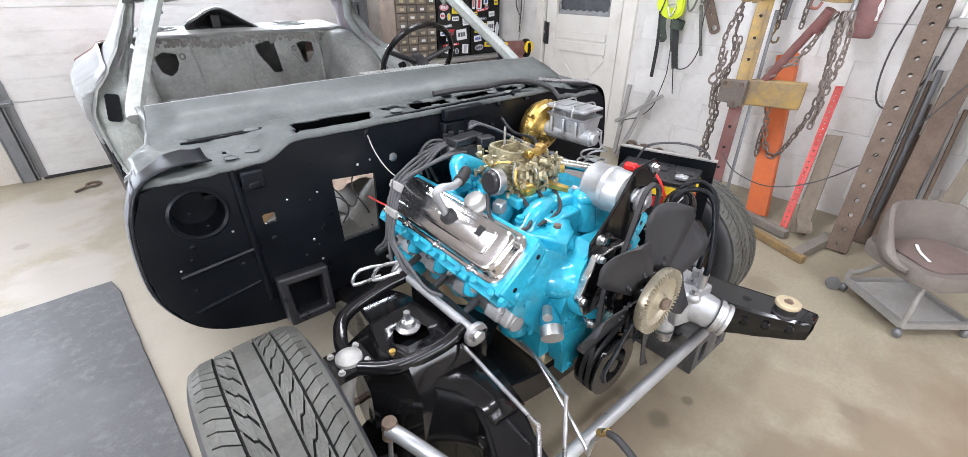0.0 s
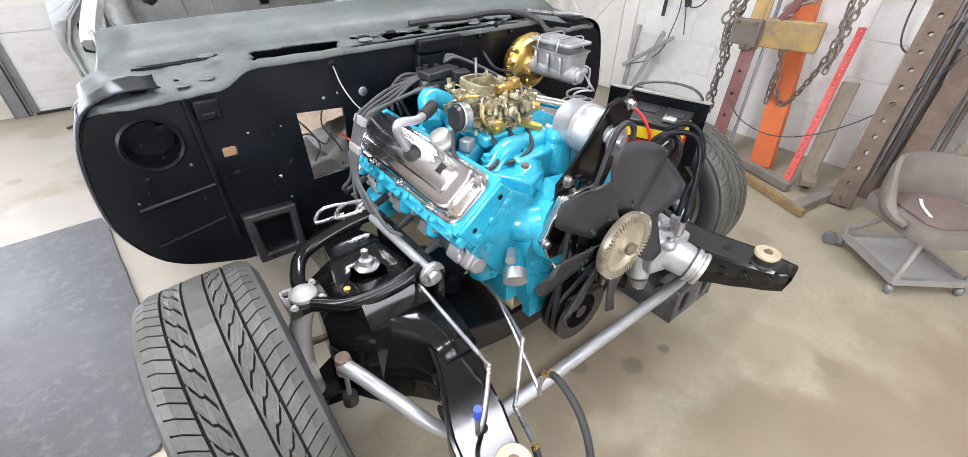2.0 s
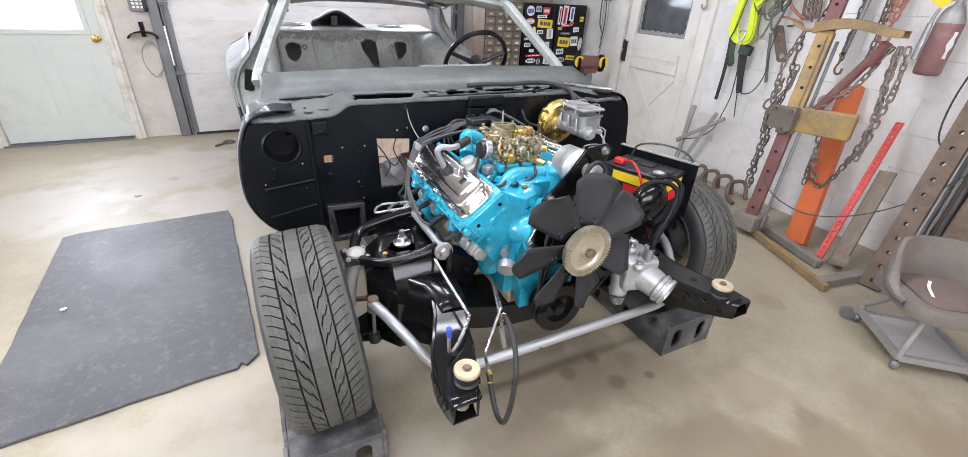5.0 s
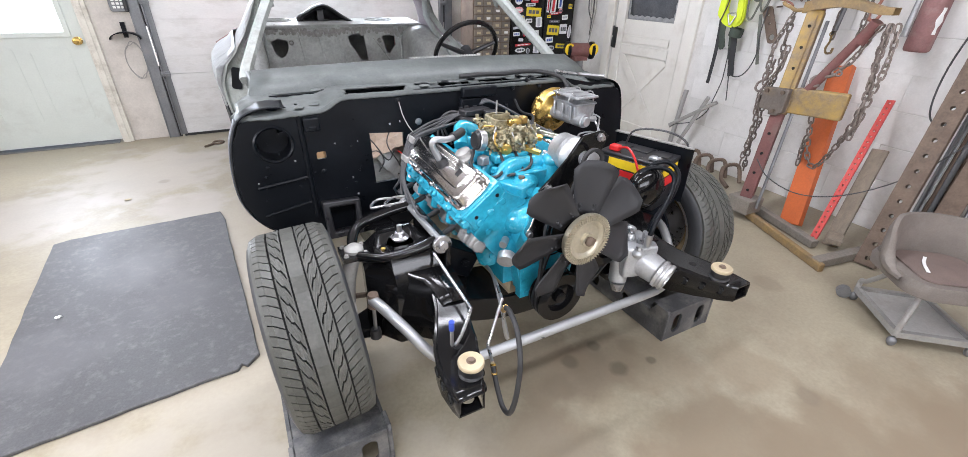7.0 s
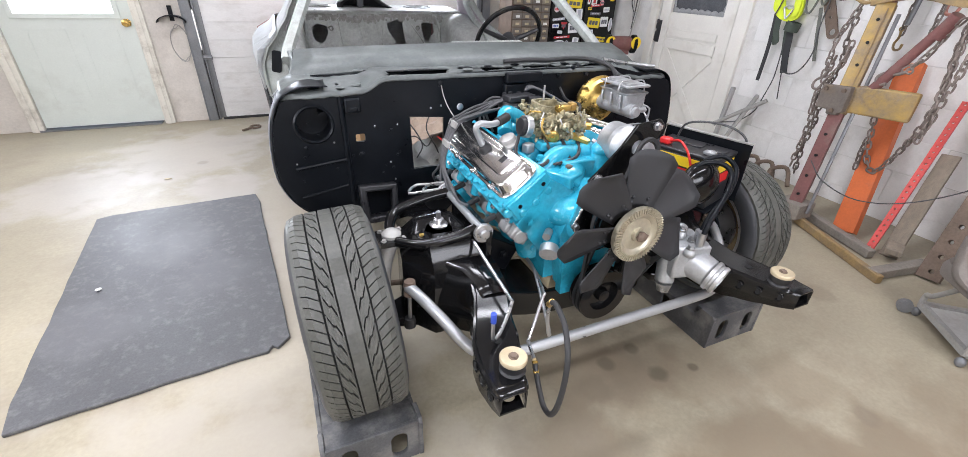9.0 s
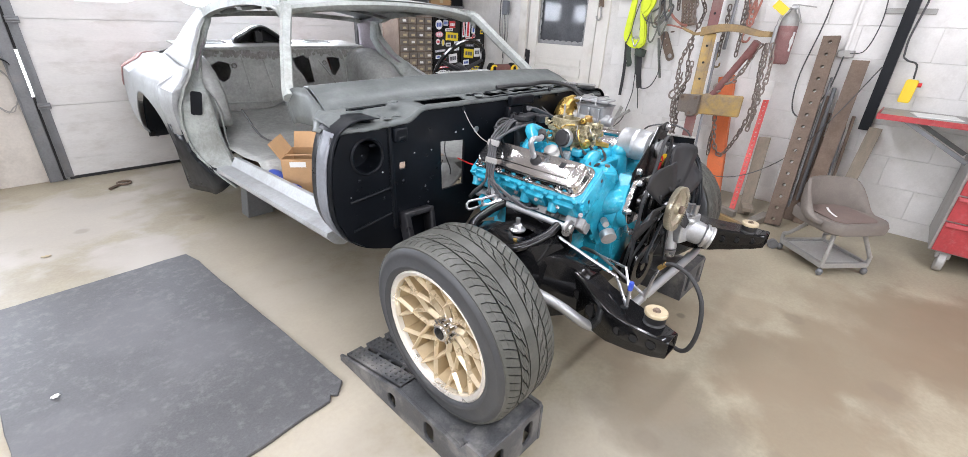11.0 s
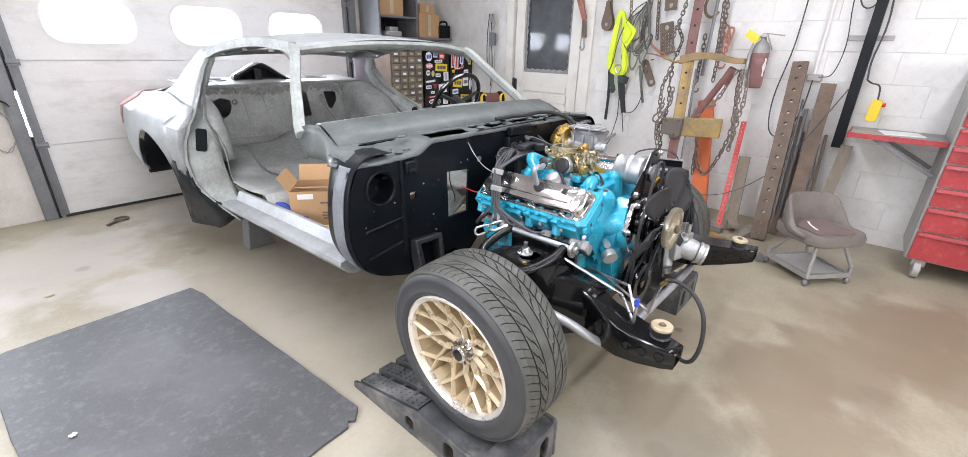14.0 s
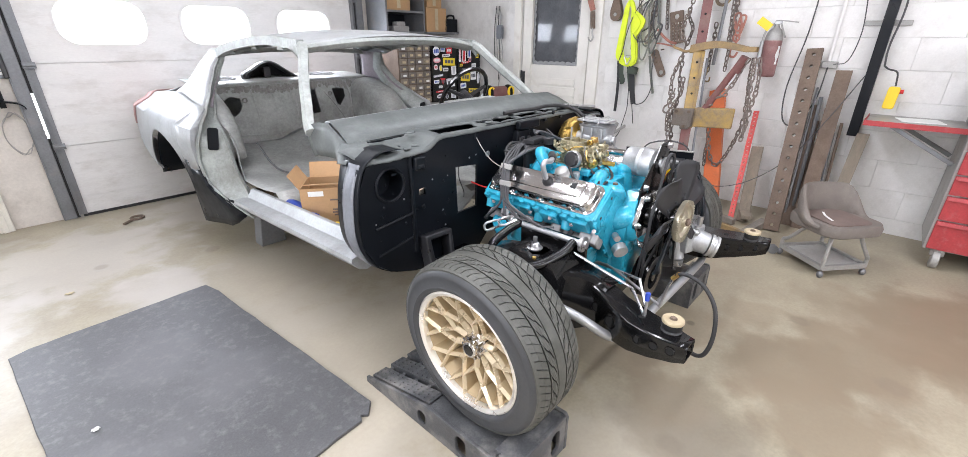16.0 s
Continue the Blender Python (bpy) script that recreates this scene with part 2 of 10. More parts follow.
M_INNER = mat("scuffed_grey_steel", (0.37, 0.38, 0.365), 0.48, 0.12, var=0.32, scale=4, fine=50, bump=0.2, dirt=((0.20, 0.195, 0.185), 0.7, 5.0))
M_PURPLE = mat("purple_grey_primer", (0.27, 0.235, 0.26), 0.5, 0.1, var=0.3, scale=6, bump=0.15, dirt=((0.16, 0.14, 0.15), 0.6, 7))
M_BAND = mat("light_grey_primer", (0.15, 0.16, 0.18), 0.45, var=0.25, scale=5, bump=0.08, dirt=((0.06, 0.063, 0.07), 0.5, 6))
M_REDPRIM = mat("red_oxide", (0.34, 0.20, 0.185), 0.6, var=0.15, scale=7)
M_SILVER = mat("silver_paint", (0.40, 0.41, 0.42), 0.38, 0.6, var=0.08, scale=14, bump=0.05)
M_RUST = mat("rusty_steel", (0.17, 0.125, 0.095), 0.7, 0.3, var=0.35, scale=9, fine=90, bump=0.3, dirt=((0.09, 0.06, 0.045), 0.6, 8))
M_CHAIN = mat("old_chain_steel", (0.21, 0.175, 0.155), 0.55, 0.5, var=0.35, scale=30, bump=0.15, rnd=0.25)
M_FADEDRED = mat("sun_faded_red", (0.25, 0.125, 0.12), 0.6, var=0.25, scale=9, bump=0.12, dirt=((0.40, 0.31, 0.29), 0.5, 11))
M_PINKRUST = mat("pink_red_paint_over_rust", (0.36, 0.15, 0.11), 0.6, var=0.3, scale=14, bump=0.2, dirt=((0.16, 0.09, 0.07), 0.55, 16))
M_CORD = mat("grey_green_cord", (0.14, 0.145, 0.125), 0.75, var=0.3, scale=24, bump=0.2)
M_WEBGREEN = mat("dark_green_webbing", (0.05, 0.065, 0.05), 0.8, var=0.25, scale=30, bump=0.2)
M_DUSTYIRON = mat("dusty_floor_iron", (0.26, 0.235, 0.205), 0.7, 0.2, var=0.3, scale=9, bump=0.25, dirt=((0.13, 0.10, 0.08), 0.6, 9))
M_TRAY = mat("pale_tray_steel", (0.50, 0.50, 0.485), 0.45, 0.3, var=0.15, scale=5, dirt=((0.32, 0.29, 0.25), 0.5, 7))
M_PLATEGREY = mat("worn_grey_plate", (0.17, 0.145, 0.125), 0.6, 0.3, var=0.3, scale=9, bump=0.25, dirt=((0.30, 0.20, 0.09), 0.5, 7))
M_MAROON = mat("faded_maroon", (0.16, 0.065, 0.06), 0.55, var=0.28, scale=6, bump=0.12, dirt=((0.20, 0.16, 0.13), 0.5, 9))
M_YELLOW = mat("worn_yellow_paint", (0.30, 0.20, 0.085), 0.62, var=0.3, scale=7, bump=0.2, dirt=((0.15, 0.115, 0.085), 0.85, 8))
M_SCRAPED = mat("scraped_grey_yellow", (0.21, 0.165, 0.12), 0.6, 0.2, var=0.35, scale=9, bump=0.25, dirt=((0.48, 0.31, 0.07), 0.85, 7))
M_ORANGE = mat("orange_paint", (0.55, 0.125, 0.03), 0.5, var=0.15, scale=6, bump=0.08, dirt=((0.25, 0.10, 0.06), 0.4, 9))
M_RED = mat("red_bar_paint", (0.58, 0.065, 0.055), 0.42, var=0.1, scale=9, bump=0.04)
M_TOOLRED = mat("tool_chest_red", (0.36, 0.040, 0.045), 0.42, var=0.22, scale=5, bump=0.08, dirt=((0.44, 0.22, 0.20), 0.4, 24))
M_WOOD = mat("grey_old_wood", (0.24, 0.20, 0.155), 0.75, var=0.25, scale=5, bump=0.3, stretch=(7, 7, 1), dirt=((0.12, 0.10, 0.08), 0.4, 6))
M_SEAT = mat("dusty_seat_vinyl", (0.165, 0.143, 0.125), 0.8, var=0.2, scale=10, fine=180, bump=0.25, dirt=((0.27, 0.25, 0.225), 0.45, 7))
M_SEATPAD = mat("worn_brown_pad", (0.155, 0.115, 0.10), 0.85, var=0.25, scale=14, fine=200, bump=0.3)
M_GREYMET = mat("dull_grey_metal", (0.36, 0.355, 0.34), 0.5, 0.35, var=0.2, scale=8, dirt=((0.20, 0.17, 0.14), 0.5, 8))
M_CARD = mat("cardboard", (0.44, 0.27, 0.135), 0.8, var=0.1, scale=8, bump=0.08)
M_KRAFT = mat("kraft_paper", (0.34, 0.26, 0.20), 0.8, var=0.22, scale=9, bump=0.2)
M_PAPER = mat("white_paper", (0.78, 0.78, 0.76), 0.7, var=0.04)
M_HIVIS = mat("hi_vis_yellow", (0.66, 0.78, 0.03), 0.7, var=0.12, scale=12, bump=0.15)
M_STRAPBLK = mat("black_webbing", (0.03, 0.03, 0.032), 0.8, var=0.2, scale=30, bump=0.2)
M_CABLE = mat("grey_black_cable", (0.055, 0.055, 0.057), 0.5, var=0.2, scale=20)
M_BLKPLAST = mat("black_plastic", (0.02, 0.02, 0.022), 0.35, var=0.2, scale=9)
M_SEALER = mat("old_sealer", (0.25, 0.245, 0.23), 0.8, var=0.3, scale=30, bump=0.4)
M_LEAD = mat("grey_lead", (0.060, 0.060, 0.064), 0.55, var=0.15, scale=20)
M_YELPLAST = mat("yellow_plastic", (0.85, 0.60, 0.02), 0.4, var=0.06)
M_REDPLAST = mat("red_plastic", (0.60, 0.02, 0.02), 0.4, var=0.08)
M_BLUEPLAST = mat("blue_plastic", (0.03, 0.07, 0.42), 0.4, var=0.1)
M_CREAM = mat("cream_metal", (0.50, 0.42, 0.28), 0.42, 0.3, var=0.16, scale=14, dirt=((0.30, 0.22, 0.13), 0.45, 20))
M_CASTIRON = mat("silver_cast_iron", (0.36, 0.36, 0.36), 0.5, 0.55, var=0.2, scale=14, fine=120, bump=0.2)
M_FANCLUTCH = mat("clutch_alloy", (0.50, 0.46, 0.36), 0.42, 0.7, var=0.14, scale=20, dirt=((0.38, 0.27, 0.15), 0.4, 9))


# ---- shaping tools ----
def part(name, bm, material, parent=None, label="", smooth=True, bevel=0.0, solid=0.0, auto=40):
    me = bpy.data.meshes.new(name)
    bmesh.ops.recalc_face_normals(bm, faces=bm.faces)
    if smooth:
        lim = radians(auto)
        for f in bm.faces:
            f.smooth = True
        for e in bm.edges:
            if len(e.link_faces) == 2 and e.calc_face_angle(0) > lim:
                e.smooth = False
    bm.to_mesh(me)
    bm.free()
    me.materials.append(material)
    ob = new(name, me)
    if parent is not None:
        ob.parent = parent
        ob.matrix_parent_inverse = parent_world(parent).inverted()
    if label:
        ob["label"] = label
    if solid:
        md = ob.modifiers.new("solid", "SOLIDIFY")
        md.thickness, md.offset = solid, 0
    if bevel:
        md = ob.modifiers.new("bevel", "BEVEL")
        md.width, md.segments, md.limit_method, md.angle_limit = bevel, 2, "ANGLE", radians(35)
    return ob


def parent_world(ob):
    m = ob.matrix_basis.copy()
    while ob.parent is not None:
        m = ob.parent.matrix_basis @ ob.matrix_parent_inverse @ m
        ob = ob.parent
    return m


def thing(name, label, category, at=(0, 0, 0), group="", kind=""):
    ob = new(name)
    ob.empty_display_size = 0.05
    ob.matrix_basis = Matrix.Translation(at)
    return tagged(ob, label, category, group, kind)


def solo(name, bm, material, label, category, group="", kind="", **kw):
    return tagged(part(name, bm, material, None, **kw), label, category, group, kind)


def box(bm, c, s, rot=None):
    m = Matrix.Translation(c) @ (rot if rot is not None else Matrix()) @ Matrix.Diagonal((*s, 1))
    bmesh.ops.create_cube(bm, size=1.0, matrix=m)
    return bm


def span(bm, a, b):
    """A block between two opposite corners."""
    return box(bm, [(p + q) / 2 for p, q in zip(a, b)], [abs(q - p) for p, q in zip(a, b)])


def rod(bm, p, q, r, r2=None, n=12, caps=True):
    p, q = Vector(p), Vector(q)
    d = q - p
    m = Matrix.Translation((p + q) / 2) @ d.to_track_quat("Z", "Y").to_matrix().to_4x4()
    bmesh.ops.create_cone(bm, cap_ends=caps, segments=n, radius1=r, radius2=r if r2 is None else r2, depth=d.length, matrix=m)
    return bm


def ball(bm, c, r, s=(1, 1, 1), n=12):
    m = Matrix.Translation(c) @ Matrix.Diagonal((*s, 1))
    bmesh.ops.create_uvsphere(bm, u_segments=n, v_segments=max(6, n // 2 + 2), radius=r, matrix=m)
    return bm


def smooth_path(pts, k=5):
    pts = [Vector(p) for p in pts]
    if len(pts) < 3:
        return pts
    full = [2 * pts[0] - pts[1], *pts, 2 * pts[-1] - pts[-2]]
    out = []
    for i in range(1, len(full) - 2):
        a, b, c, d = full[i - 1:i + 3]
        for j in range(k):
            t = j / k
            out.append(0.5 * ((2 * b) + (c - a) * t + (2 * a - 5 * b + 4 * c - d) * t * t + (3 * b - a - 3 * c + d) * t ** 3))
    return out + [pts[-1]]


def sweep(bm, pts, ring, closed=False):
    """Sweep a ring of (u, v) offsets along a path."""
    pts = [Vector(p) for p in pts]
    rows = []
    up = None
    for i, p in enumerate(pts):
        d = (pts[min(i + 1, len(pts) - 1)] - pts[max(i - 1, 0)])
        d = d.normalized() if d.length > 1e-9 else Vector((0, 0, 1))
        if up is None:
            up = Vector((0, 0, 1)) if abs(d.z) < 0.9 else Vector((1, 0, 0))
        side = d.cross(up).normalized()
        up = side.cross(d).normalized()
        rows.append([bm.verts.new(p + side * u + up * v) for u, v in ring])
    n = len(ring)
    for a, b in zip(rows, rows[1:]):
        for i in range(n):
            bm.faces.new((a[i], a[(i + 1) % n], b[(i + 1) % n], b[i]))
    if not closed:
        bm.faces.new(rows[0][::-1]), bm.faces.new(rows[-1])
    return bm


def tube(bm, pts, r, n=8, k=5):
    ring = [(r * math.cos(2 * math.pi * i / n), r * math.sin(2 * math.pi * i / n)) for i in range(n)]
    return sweep(bm, smooth_path(pts, k), ring)


def strap(bm, pts, w, t, k=4):
    return sweep(bm, smooth_path(pts, k), [(-w / 2, -t / 2), (w / 2, -t / 2), (w / 2, t / 2), (-w / 2, t / 2)])


def extrude(bm, outline, depth, m=None, holes=()):
    """A flat outline of (x, y), with holes of the same kind, drawn out by depth along its z, then laid by the pose m."""
    m = m if m is not None else Matrix()
    tmp = bmesh.new()
    edges = []
    for loop in (outline, *holes):
        vs = [tmp.verts.new((x, y, 0)) for x, y in loop]
        edges += [tmp.edges.new((vs[i], vs[(i + 1) % len(vs)])) for i in range(len(vs))]
    if holes:
        bmesh.ops.triangle_fill(tmp, use_beauty=True, use_dissolve=False, edges=edges, normal=(0, 0, 1))
    else:
        tmp.faces.new([v for v in tmp.verts])
    faces = list(tmp.faces)
    res = bmesh.ops.extrude_face_region(tmp, geom=faces)
    bmesh.ops.translate(tmp, vec=(0, 0, depth), verts=[g for g in res["geom"] if isinstance(g, bmesh.types.BMVert)])
    bmesh.ops.recalc_face_normals(tmp, faces=tmp.faces)
    tmp.transform(m)
    merge(bm, tmp)
    return bm


def merge(bm, other):
    me = bpy.data.meshes.new("tmp")
    other.to_mesh(me)
    other.free()
    bm.from_mesh(me)
    bpy.data.meshes.remove(me)
    return bm


def grid(bm, rows, close=False, skip=None):
    vs = [[bm.verts.new(p) for p in row] for row in rows]
    for a, b in zip(vs, vs[1:]):
        n = len(a)
        for i in range(n if close else n - 1):
            q = (a[i], a[(i + 1) % n], b[(i + 1) % n], b[i])
            if skip:
                c = sum((v.co for v in q), Vector()) / 4
                if skip(c):
                    continue
            bm.faces.new(q)
    return bm


def lathe(bm, prof, m=None, n=32, caps=False):
    """Turn (radius, height) pairs about z, then lay by m."""
    m = m if m is not None else Matrix()
    rows = []
    for r, h in prof:
        rows.append([bm.verts.new(m @ Vector((r * math.cos(2 * math.pi * i / n), r * math.sin(2 * math.pi * i / n), h))) for i in range(n)])
    for a, b in zip(rows, rows[1:]):
        for i in range(n):
            bm.faces.new((a[i], a[(i + 1) % n], b[(i + 1) % n], b[i]))
    if caps and prof[0][0] > 0:
        bm.faces.new(rows[0][::-1])
    if caps and prof[-1][0] > 0:
        bm.faces.new(rows[-1])
    bmesh.ops.remove_doubles(bm, verts=bm.verts, dist=1e-6)
    return bm


def rounded(w, h, r, n=5, c=(0, 0)):
    out = []
    for cx, cy, a0 in ((w / 2 - r, h / 2 - r, 0), (-w / 2 + r, h / 2 - r, 90), (-w / 2 + r, -h / 2 + r, 180), (w / 2 - r, -h / 2 + r, 270)):
        for i in range(n + 1):
            a = radians(a0 + 90 * i / n)
            out.append((c[0] + cx + r * math.cos(a), c[1] + cy + r * math.sin(a)))
    return out


def disc(r, n=16, c=(0, 0)):
    return [(c[0] + r * math.cos(2 * math.pi * i / n), c[1] + r * math.sin(2 * math.pi * i / n)) for i in range(n)]


def rz(a):
    return Matrix.Rotation(radians(a), 4, "Z")


def rx(a):
    return Matrix.Rotation(radians(a), 4, "X")


def ry(a):
    return Matrix.Rotation(radians(a), 4, "Y")


FACE_NY = rx(90)                      # an outline's (x, y) stands upright as (X, Z) and faces -Y
FACE_NX = rz(-90) @ rx(90)            # stands upright as (-Y, Z) and faces -X
B = bmesh.new


# ---- the room ----
XR, YB, XL, YF, ZC = 2.75, 4.0, -3.6, -3.5, 2.9


def structure(name, bm, material, label, **kw):
    return tagged(part(name, bm, material, None, **kw), label, kind="structure")


bm = B()
span(bm, (XL - 0.2, YF - 0.2, -0.2), (XR + 0.2, YB + 0.5, 0.0))
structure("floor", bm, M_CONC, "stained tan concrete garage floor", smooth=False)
bm = B()
span(bm, (XL - 0.2, YF - 0.2, ZC), (XR + 0.2, YB + 0.2, ZC + 0.15))
structure("ceiling", bm, M_CEIL, "dark boarded ceiling out of view, with assumed strip lights", smooth=False)
# back wall with openings for the garage door and the side door
bm = B()
for x0, x1, z0, z1 in ((XL, -2.83, 0, ZC), (-2.83, -1.90, 2.06, ZC), (-1.90, -1.46, 0, ZC), (-1.46, 1.38, 2.36, ZC), (1.38, XR, 0, ZC)):
    span(bm, (x0, YB + 0.02, z0), (x1, YB + 0.2, z1))
structure("wall_north", bm, M_PLASTER, "grimy plastered wall round the garage door", smooth=False)
# front and left walls that close the place out of view, with added windows
bm = B()
for x0, x1, z0, z1 in ((XL, -2.0, 0, ZC), (-2.0, 1.2, 0, 1.2), (-2.0, 1.2, 2.2, ZC), (1.2, XR, 0, ZC)):
    span(bm, (x0, YF - 0.2, z0), (x1, YF, z1))
structure("wall_south", bm, M_PLASTER, "unseen plain plastered wall with an added wide window", smooth=False)
bm = B()
for y0, y1, z0, z1 in ((YF, -0.3, 0, ZC), (-0.3, 0.7, 0, 1.15), (-0.3, 0.7, 2.05, ZC), (0.7, YB, 0, ZC)):
    span(bm, (XL - 0.2, y0, z0), (XL, y1, z1))
structure("wall_west", bm, M_PLASTER, "unseen plain plastered side wall with an added window", smooth=False)
# block wall, with an opening for the white door
DY0, DY1 = 1.73, 2.63
bm = B()
for y0, y1, z0, z1 in ((YF, DY0, 0, ZC), (DY0, DY1, 2.06, ZC), (DY1, YB + 0.02, 0, ZC)):
    span(bm, (XR + 0.005, y0, z0), (XR + 0.2, y1, z1))
wall_e = structure("wall_east", bm, M_MORTAR, "white painted concrete block wall with grimy joints", smooth=False)
# Glow panels behind the two added windows.
bm = B()
span(bm, (-2.0, YF - 0.35, 1.2), (1.2, YF - 0.33, 2.2))
structure("backdrop_south", bm, M_SKYGLOW, "glowing panel outside an added, unseen window", smooth=False)
bm = B()
span(bm, (XL - 0.35, -0.3, 1.15), (XL - 0.33, 0.7, 2.05))
structure("backdrop_west", bm, M_SKYGLOW, "glowing panel outside an added, unseen window", smooth=False)
bm = B()
span(bm, (-3.0, YB + 0.42, 0.6), (1.6, YB + 0.44, 2.3))
structure("backdrop_north", bm, M_SKYGLOW, "bright daylight outside the garage door", smooth=False)
# Fixtures for the assumed strip lights, out of view.
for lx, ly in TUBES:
    fx = thing("ceiling_light", "assumed white strip light fixture on the unseen ceiling", "light", (lx, ly, 2.9), "strip lights")
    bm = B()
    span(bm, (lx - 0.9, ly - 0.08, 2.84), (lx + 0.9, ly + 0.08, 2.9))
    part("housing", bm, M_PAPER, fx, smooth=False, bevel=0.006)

# garage door: four hinged sections, three oval-cornered windows
GX0, GX1 = -1.41, 1.37
gd = tagged(new("garage_door"), "white sectional garage door with three rounded windows", kind="structure")
WINX = (-0.89, -0.05, 0.795)
for i, (z0, z1) in enumerate(((0.02, 0.585), (0.59, 1.205), (1.21, 1.79), (1.795, 2.36))):
    bm = B()
    w, h = GX1 - GX0, z1 - z0
    holes = []
    if i == 2:
        holes = [rounded(0.585, 0.325, 0.13, 7, (cx, 1.497)) for cx in WINX]
    extrude(bm, [(GX0, z0), (GX1, z0), (GX1, z1), (GX0, z1)], 0.035, Matrix.Translation((0, YB + 0.035, 0)) @ FACE_NY, holes)
    span(bm, (GX0 + 0.002, YB + 0.014, z1 - 0.004), (GX1 - 0.002, YB + 0.030, z1 + 0.006))
    if i != 2:
        for k in range(1, 4):
            zz = z0 + h * k / 4
            for s in (-0.004, 0.004):
                rod(bm, (GX0 + 0.06, YB + 0.0005, zz + s), (GX1 - 0.06, YB + 0.0005, zz + s), 0.0022, n=6)
    part("section", bm, M_GDOOR, gd, smooth=False)
for cx in WINX:
    bm = B()
    extrude(bm, rounded(0.61, 0.35, 0.14, 7, (cx, 1.497)), 0.012, Matrix.Translation((0, YB + 0.004, 0)) @ FACE_NY, [rounded(0.575, 0.315, 0.125, 7, (cx, 1.497))])
    fr = part("window_frame", bm, M_GDOOR, gd, smooth=False)
    bm = B()
    extrude(bm, rounded(0.585, 0.325, 0.13, 7, (cx, 1.497)), 0.004, Matrix.Translation((0, YB + 0.02, 0)) @ FACE_NY)
    pn = part("pane", bm, M_GLASS, fr, smooth=False)
    pn.visible_shadow = False
bm = B()
span(bm, (GX0, YB - 0.012, 0.0), (GX1, YB + 0.02, 0.022))
part("bottom_seal", bm, M_BLACKRUB, gd, "black rubber bottom seal", smooth=False)
# tracks: a broad post on the wall, a narrow gap, then the rail
for sx, x in ((-1, -1.42), (1, 1.39)):
    tr = thing("door_track", "dusty grey steel garage door track with hinge brackets", "door track", (x, YB, 0), "garage door tracks")
    bm = B()
    span(bm, (x + sx * 0.118, YB - 0.022, 0), (x + sx * 0.034, YB + 0.018, 2.4))
    span(bm, (x + sx * 0.118, YB - 0.030, 0), (x + sx * 0.106, YB - 0.022, 2.4))
    part("post", bm, M_TRACK, tr, smooth=False, bevel=0.003)
    bm = B()
    span(bm, (x + sx * 0.036, YB - 0.004, 0.0), (x + sx * 0.012, YB + 0.012, 0.66))
    span(bm, (x + sx * 0.036, YB - 0.004, 1.0), (x + sx * 0.012, YB + 0.012, 2.4))
    part("weather_strip", bm, M_BLACKRUB, tr, "black weather strip", smooth=False)
    bm = B()
    xx = x - sx * 0.012
    sweep(bm, [(xx, YB - 0.032, 0.02), (xx, YB - 0.032, 2.35)], [(-0.024, -0.030), (0.024, -0.030), (0.024, 0.026), (0.018, 0.026), (0.018, -0.022), (-0.024, -0.022)])
    part("rail", bm, M_TRACK, tr, smooth=False)
    for z in (0.60, 1.2, 1.78):
        bm = B()
        box(bm, (xx, YB - 0.066, z), (0.075, 0.012, 0.045))
        rod(bm, (xx - 0.035, YB - 0.07, z), (xx + 0.035, YB - 0.07, z), 0.012, n=10)
        part("hinge", bm, M_TRACK, tr, bevel=0.003)

# pale steel side door
sd = tagged(new("door_1"), "pale steel entry door with a bright half window", kind="structure")
bm = B()
extrude(bm, [(-2.85, 0.015), (-1.945, 0.015), (-1.945, 2.04), (-2.85, 2.04)], 0.04, Matrix.Translation((0, YB + 0.05, 0)) @ FACE_NY,
        [[(-2.73, 0.95), (-2.065, 0.95), (-2.065, 1.86), (-2.73, 1.86)]])
part("leaf", bm, M_DOORG, sd, smooth=False)
for x0, x1 in ((-2.72, -2.44), (-2.36, -2.08)):
    bm = B()
    extrude(bm, rounded(x1 - x0, 0.62, 0.02, 3, ((x0 + x1) / 2, 0.52)), 0.006, Matrix.Translation((0, YB + 0.011, 0)) @ FACE_NY, [rounded(x1 - x0 - 0.05, 0.57, 0.02, 3, ((x0 + x1) / 2, 0.52))])
    part("embossed_panel", bm, M_DOORG, sd, smooth=False)
bm = B()
extrude(bm, [(-2.77, 0.91), (-2.025, 0.91), (-2.025, 1.9), (-2.77, 1.9)], 0.014, Matrix.Translation((0, YB + 0.01, 0)) @ FACE_NY, [[(-2.73, 0.95), (-2.065, 0.95), (-2.065, 1.86), (-2.73, 1.86)]])
fr = part("window_frame", bm, M_DOORG, sd, smooth=False, bevel=0.004)
bm = B()
span(bm, (-2.73, YB + 0.025, 0.95), (-2.065, YB + 0.031, 1.86))
pn = part("pane", bm, M_GLASS, fr, smooth=False)
pn.visible_shadow = False
bm = B()
lathe(bm, [(0.0, 0.0), (0.032, 0.0), (0.032, 0.008), (0.014, 0.014), (0.012, 0.03), (0.026, 0.04), (0.031, 0.055), (0.024, 0.072), (0, 0.076)], Matrix.Translation((-1.995, YB + 0.01, 0.88)) @ rx(90), 20)
part("door_knob", bm, M_ZINC, sd, "brass door knob")
sd.matrix_basis = Matrix.Translation((0.030, 0, 0.012))
bm = B()
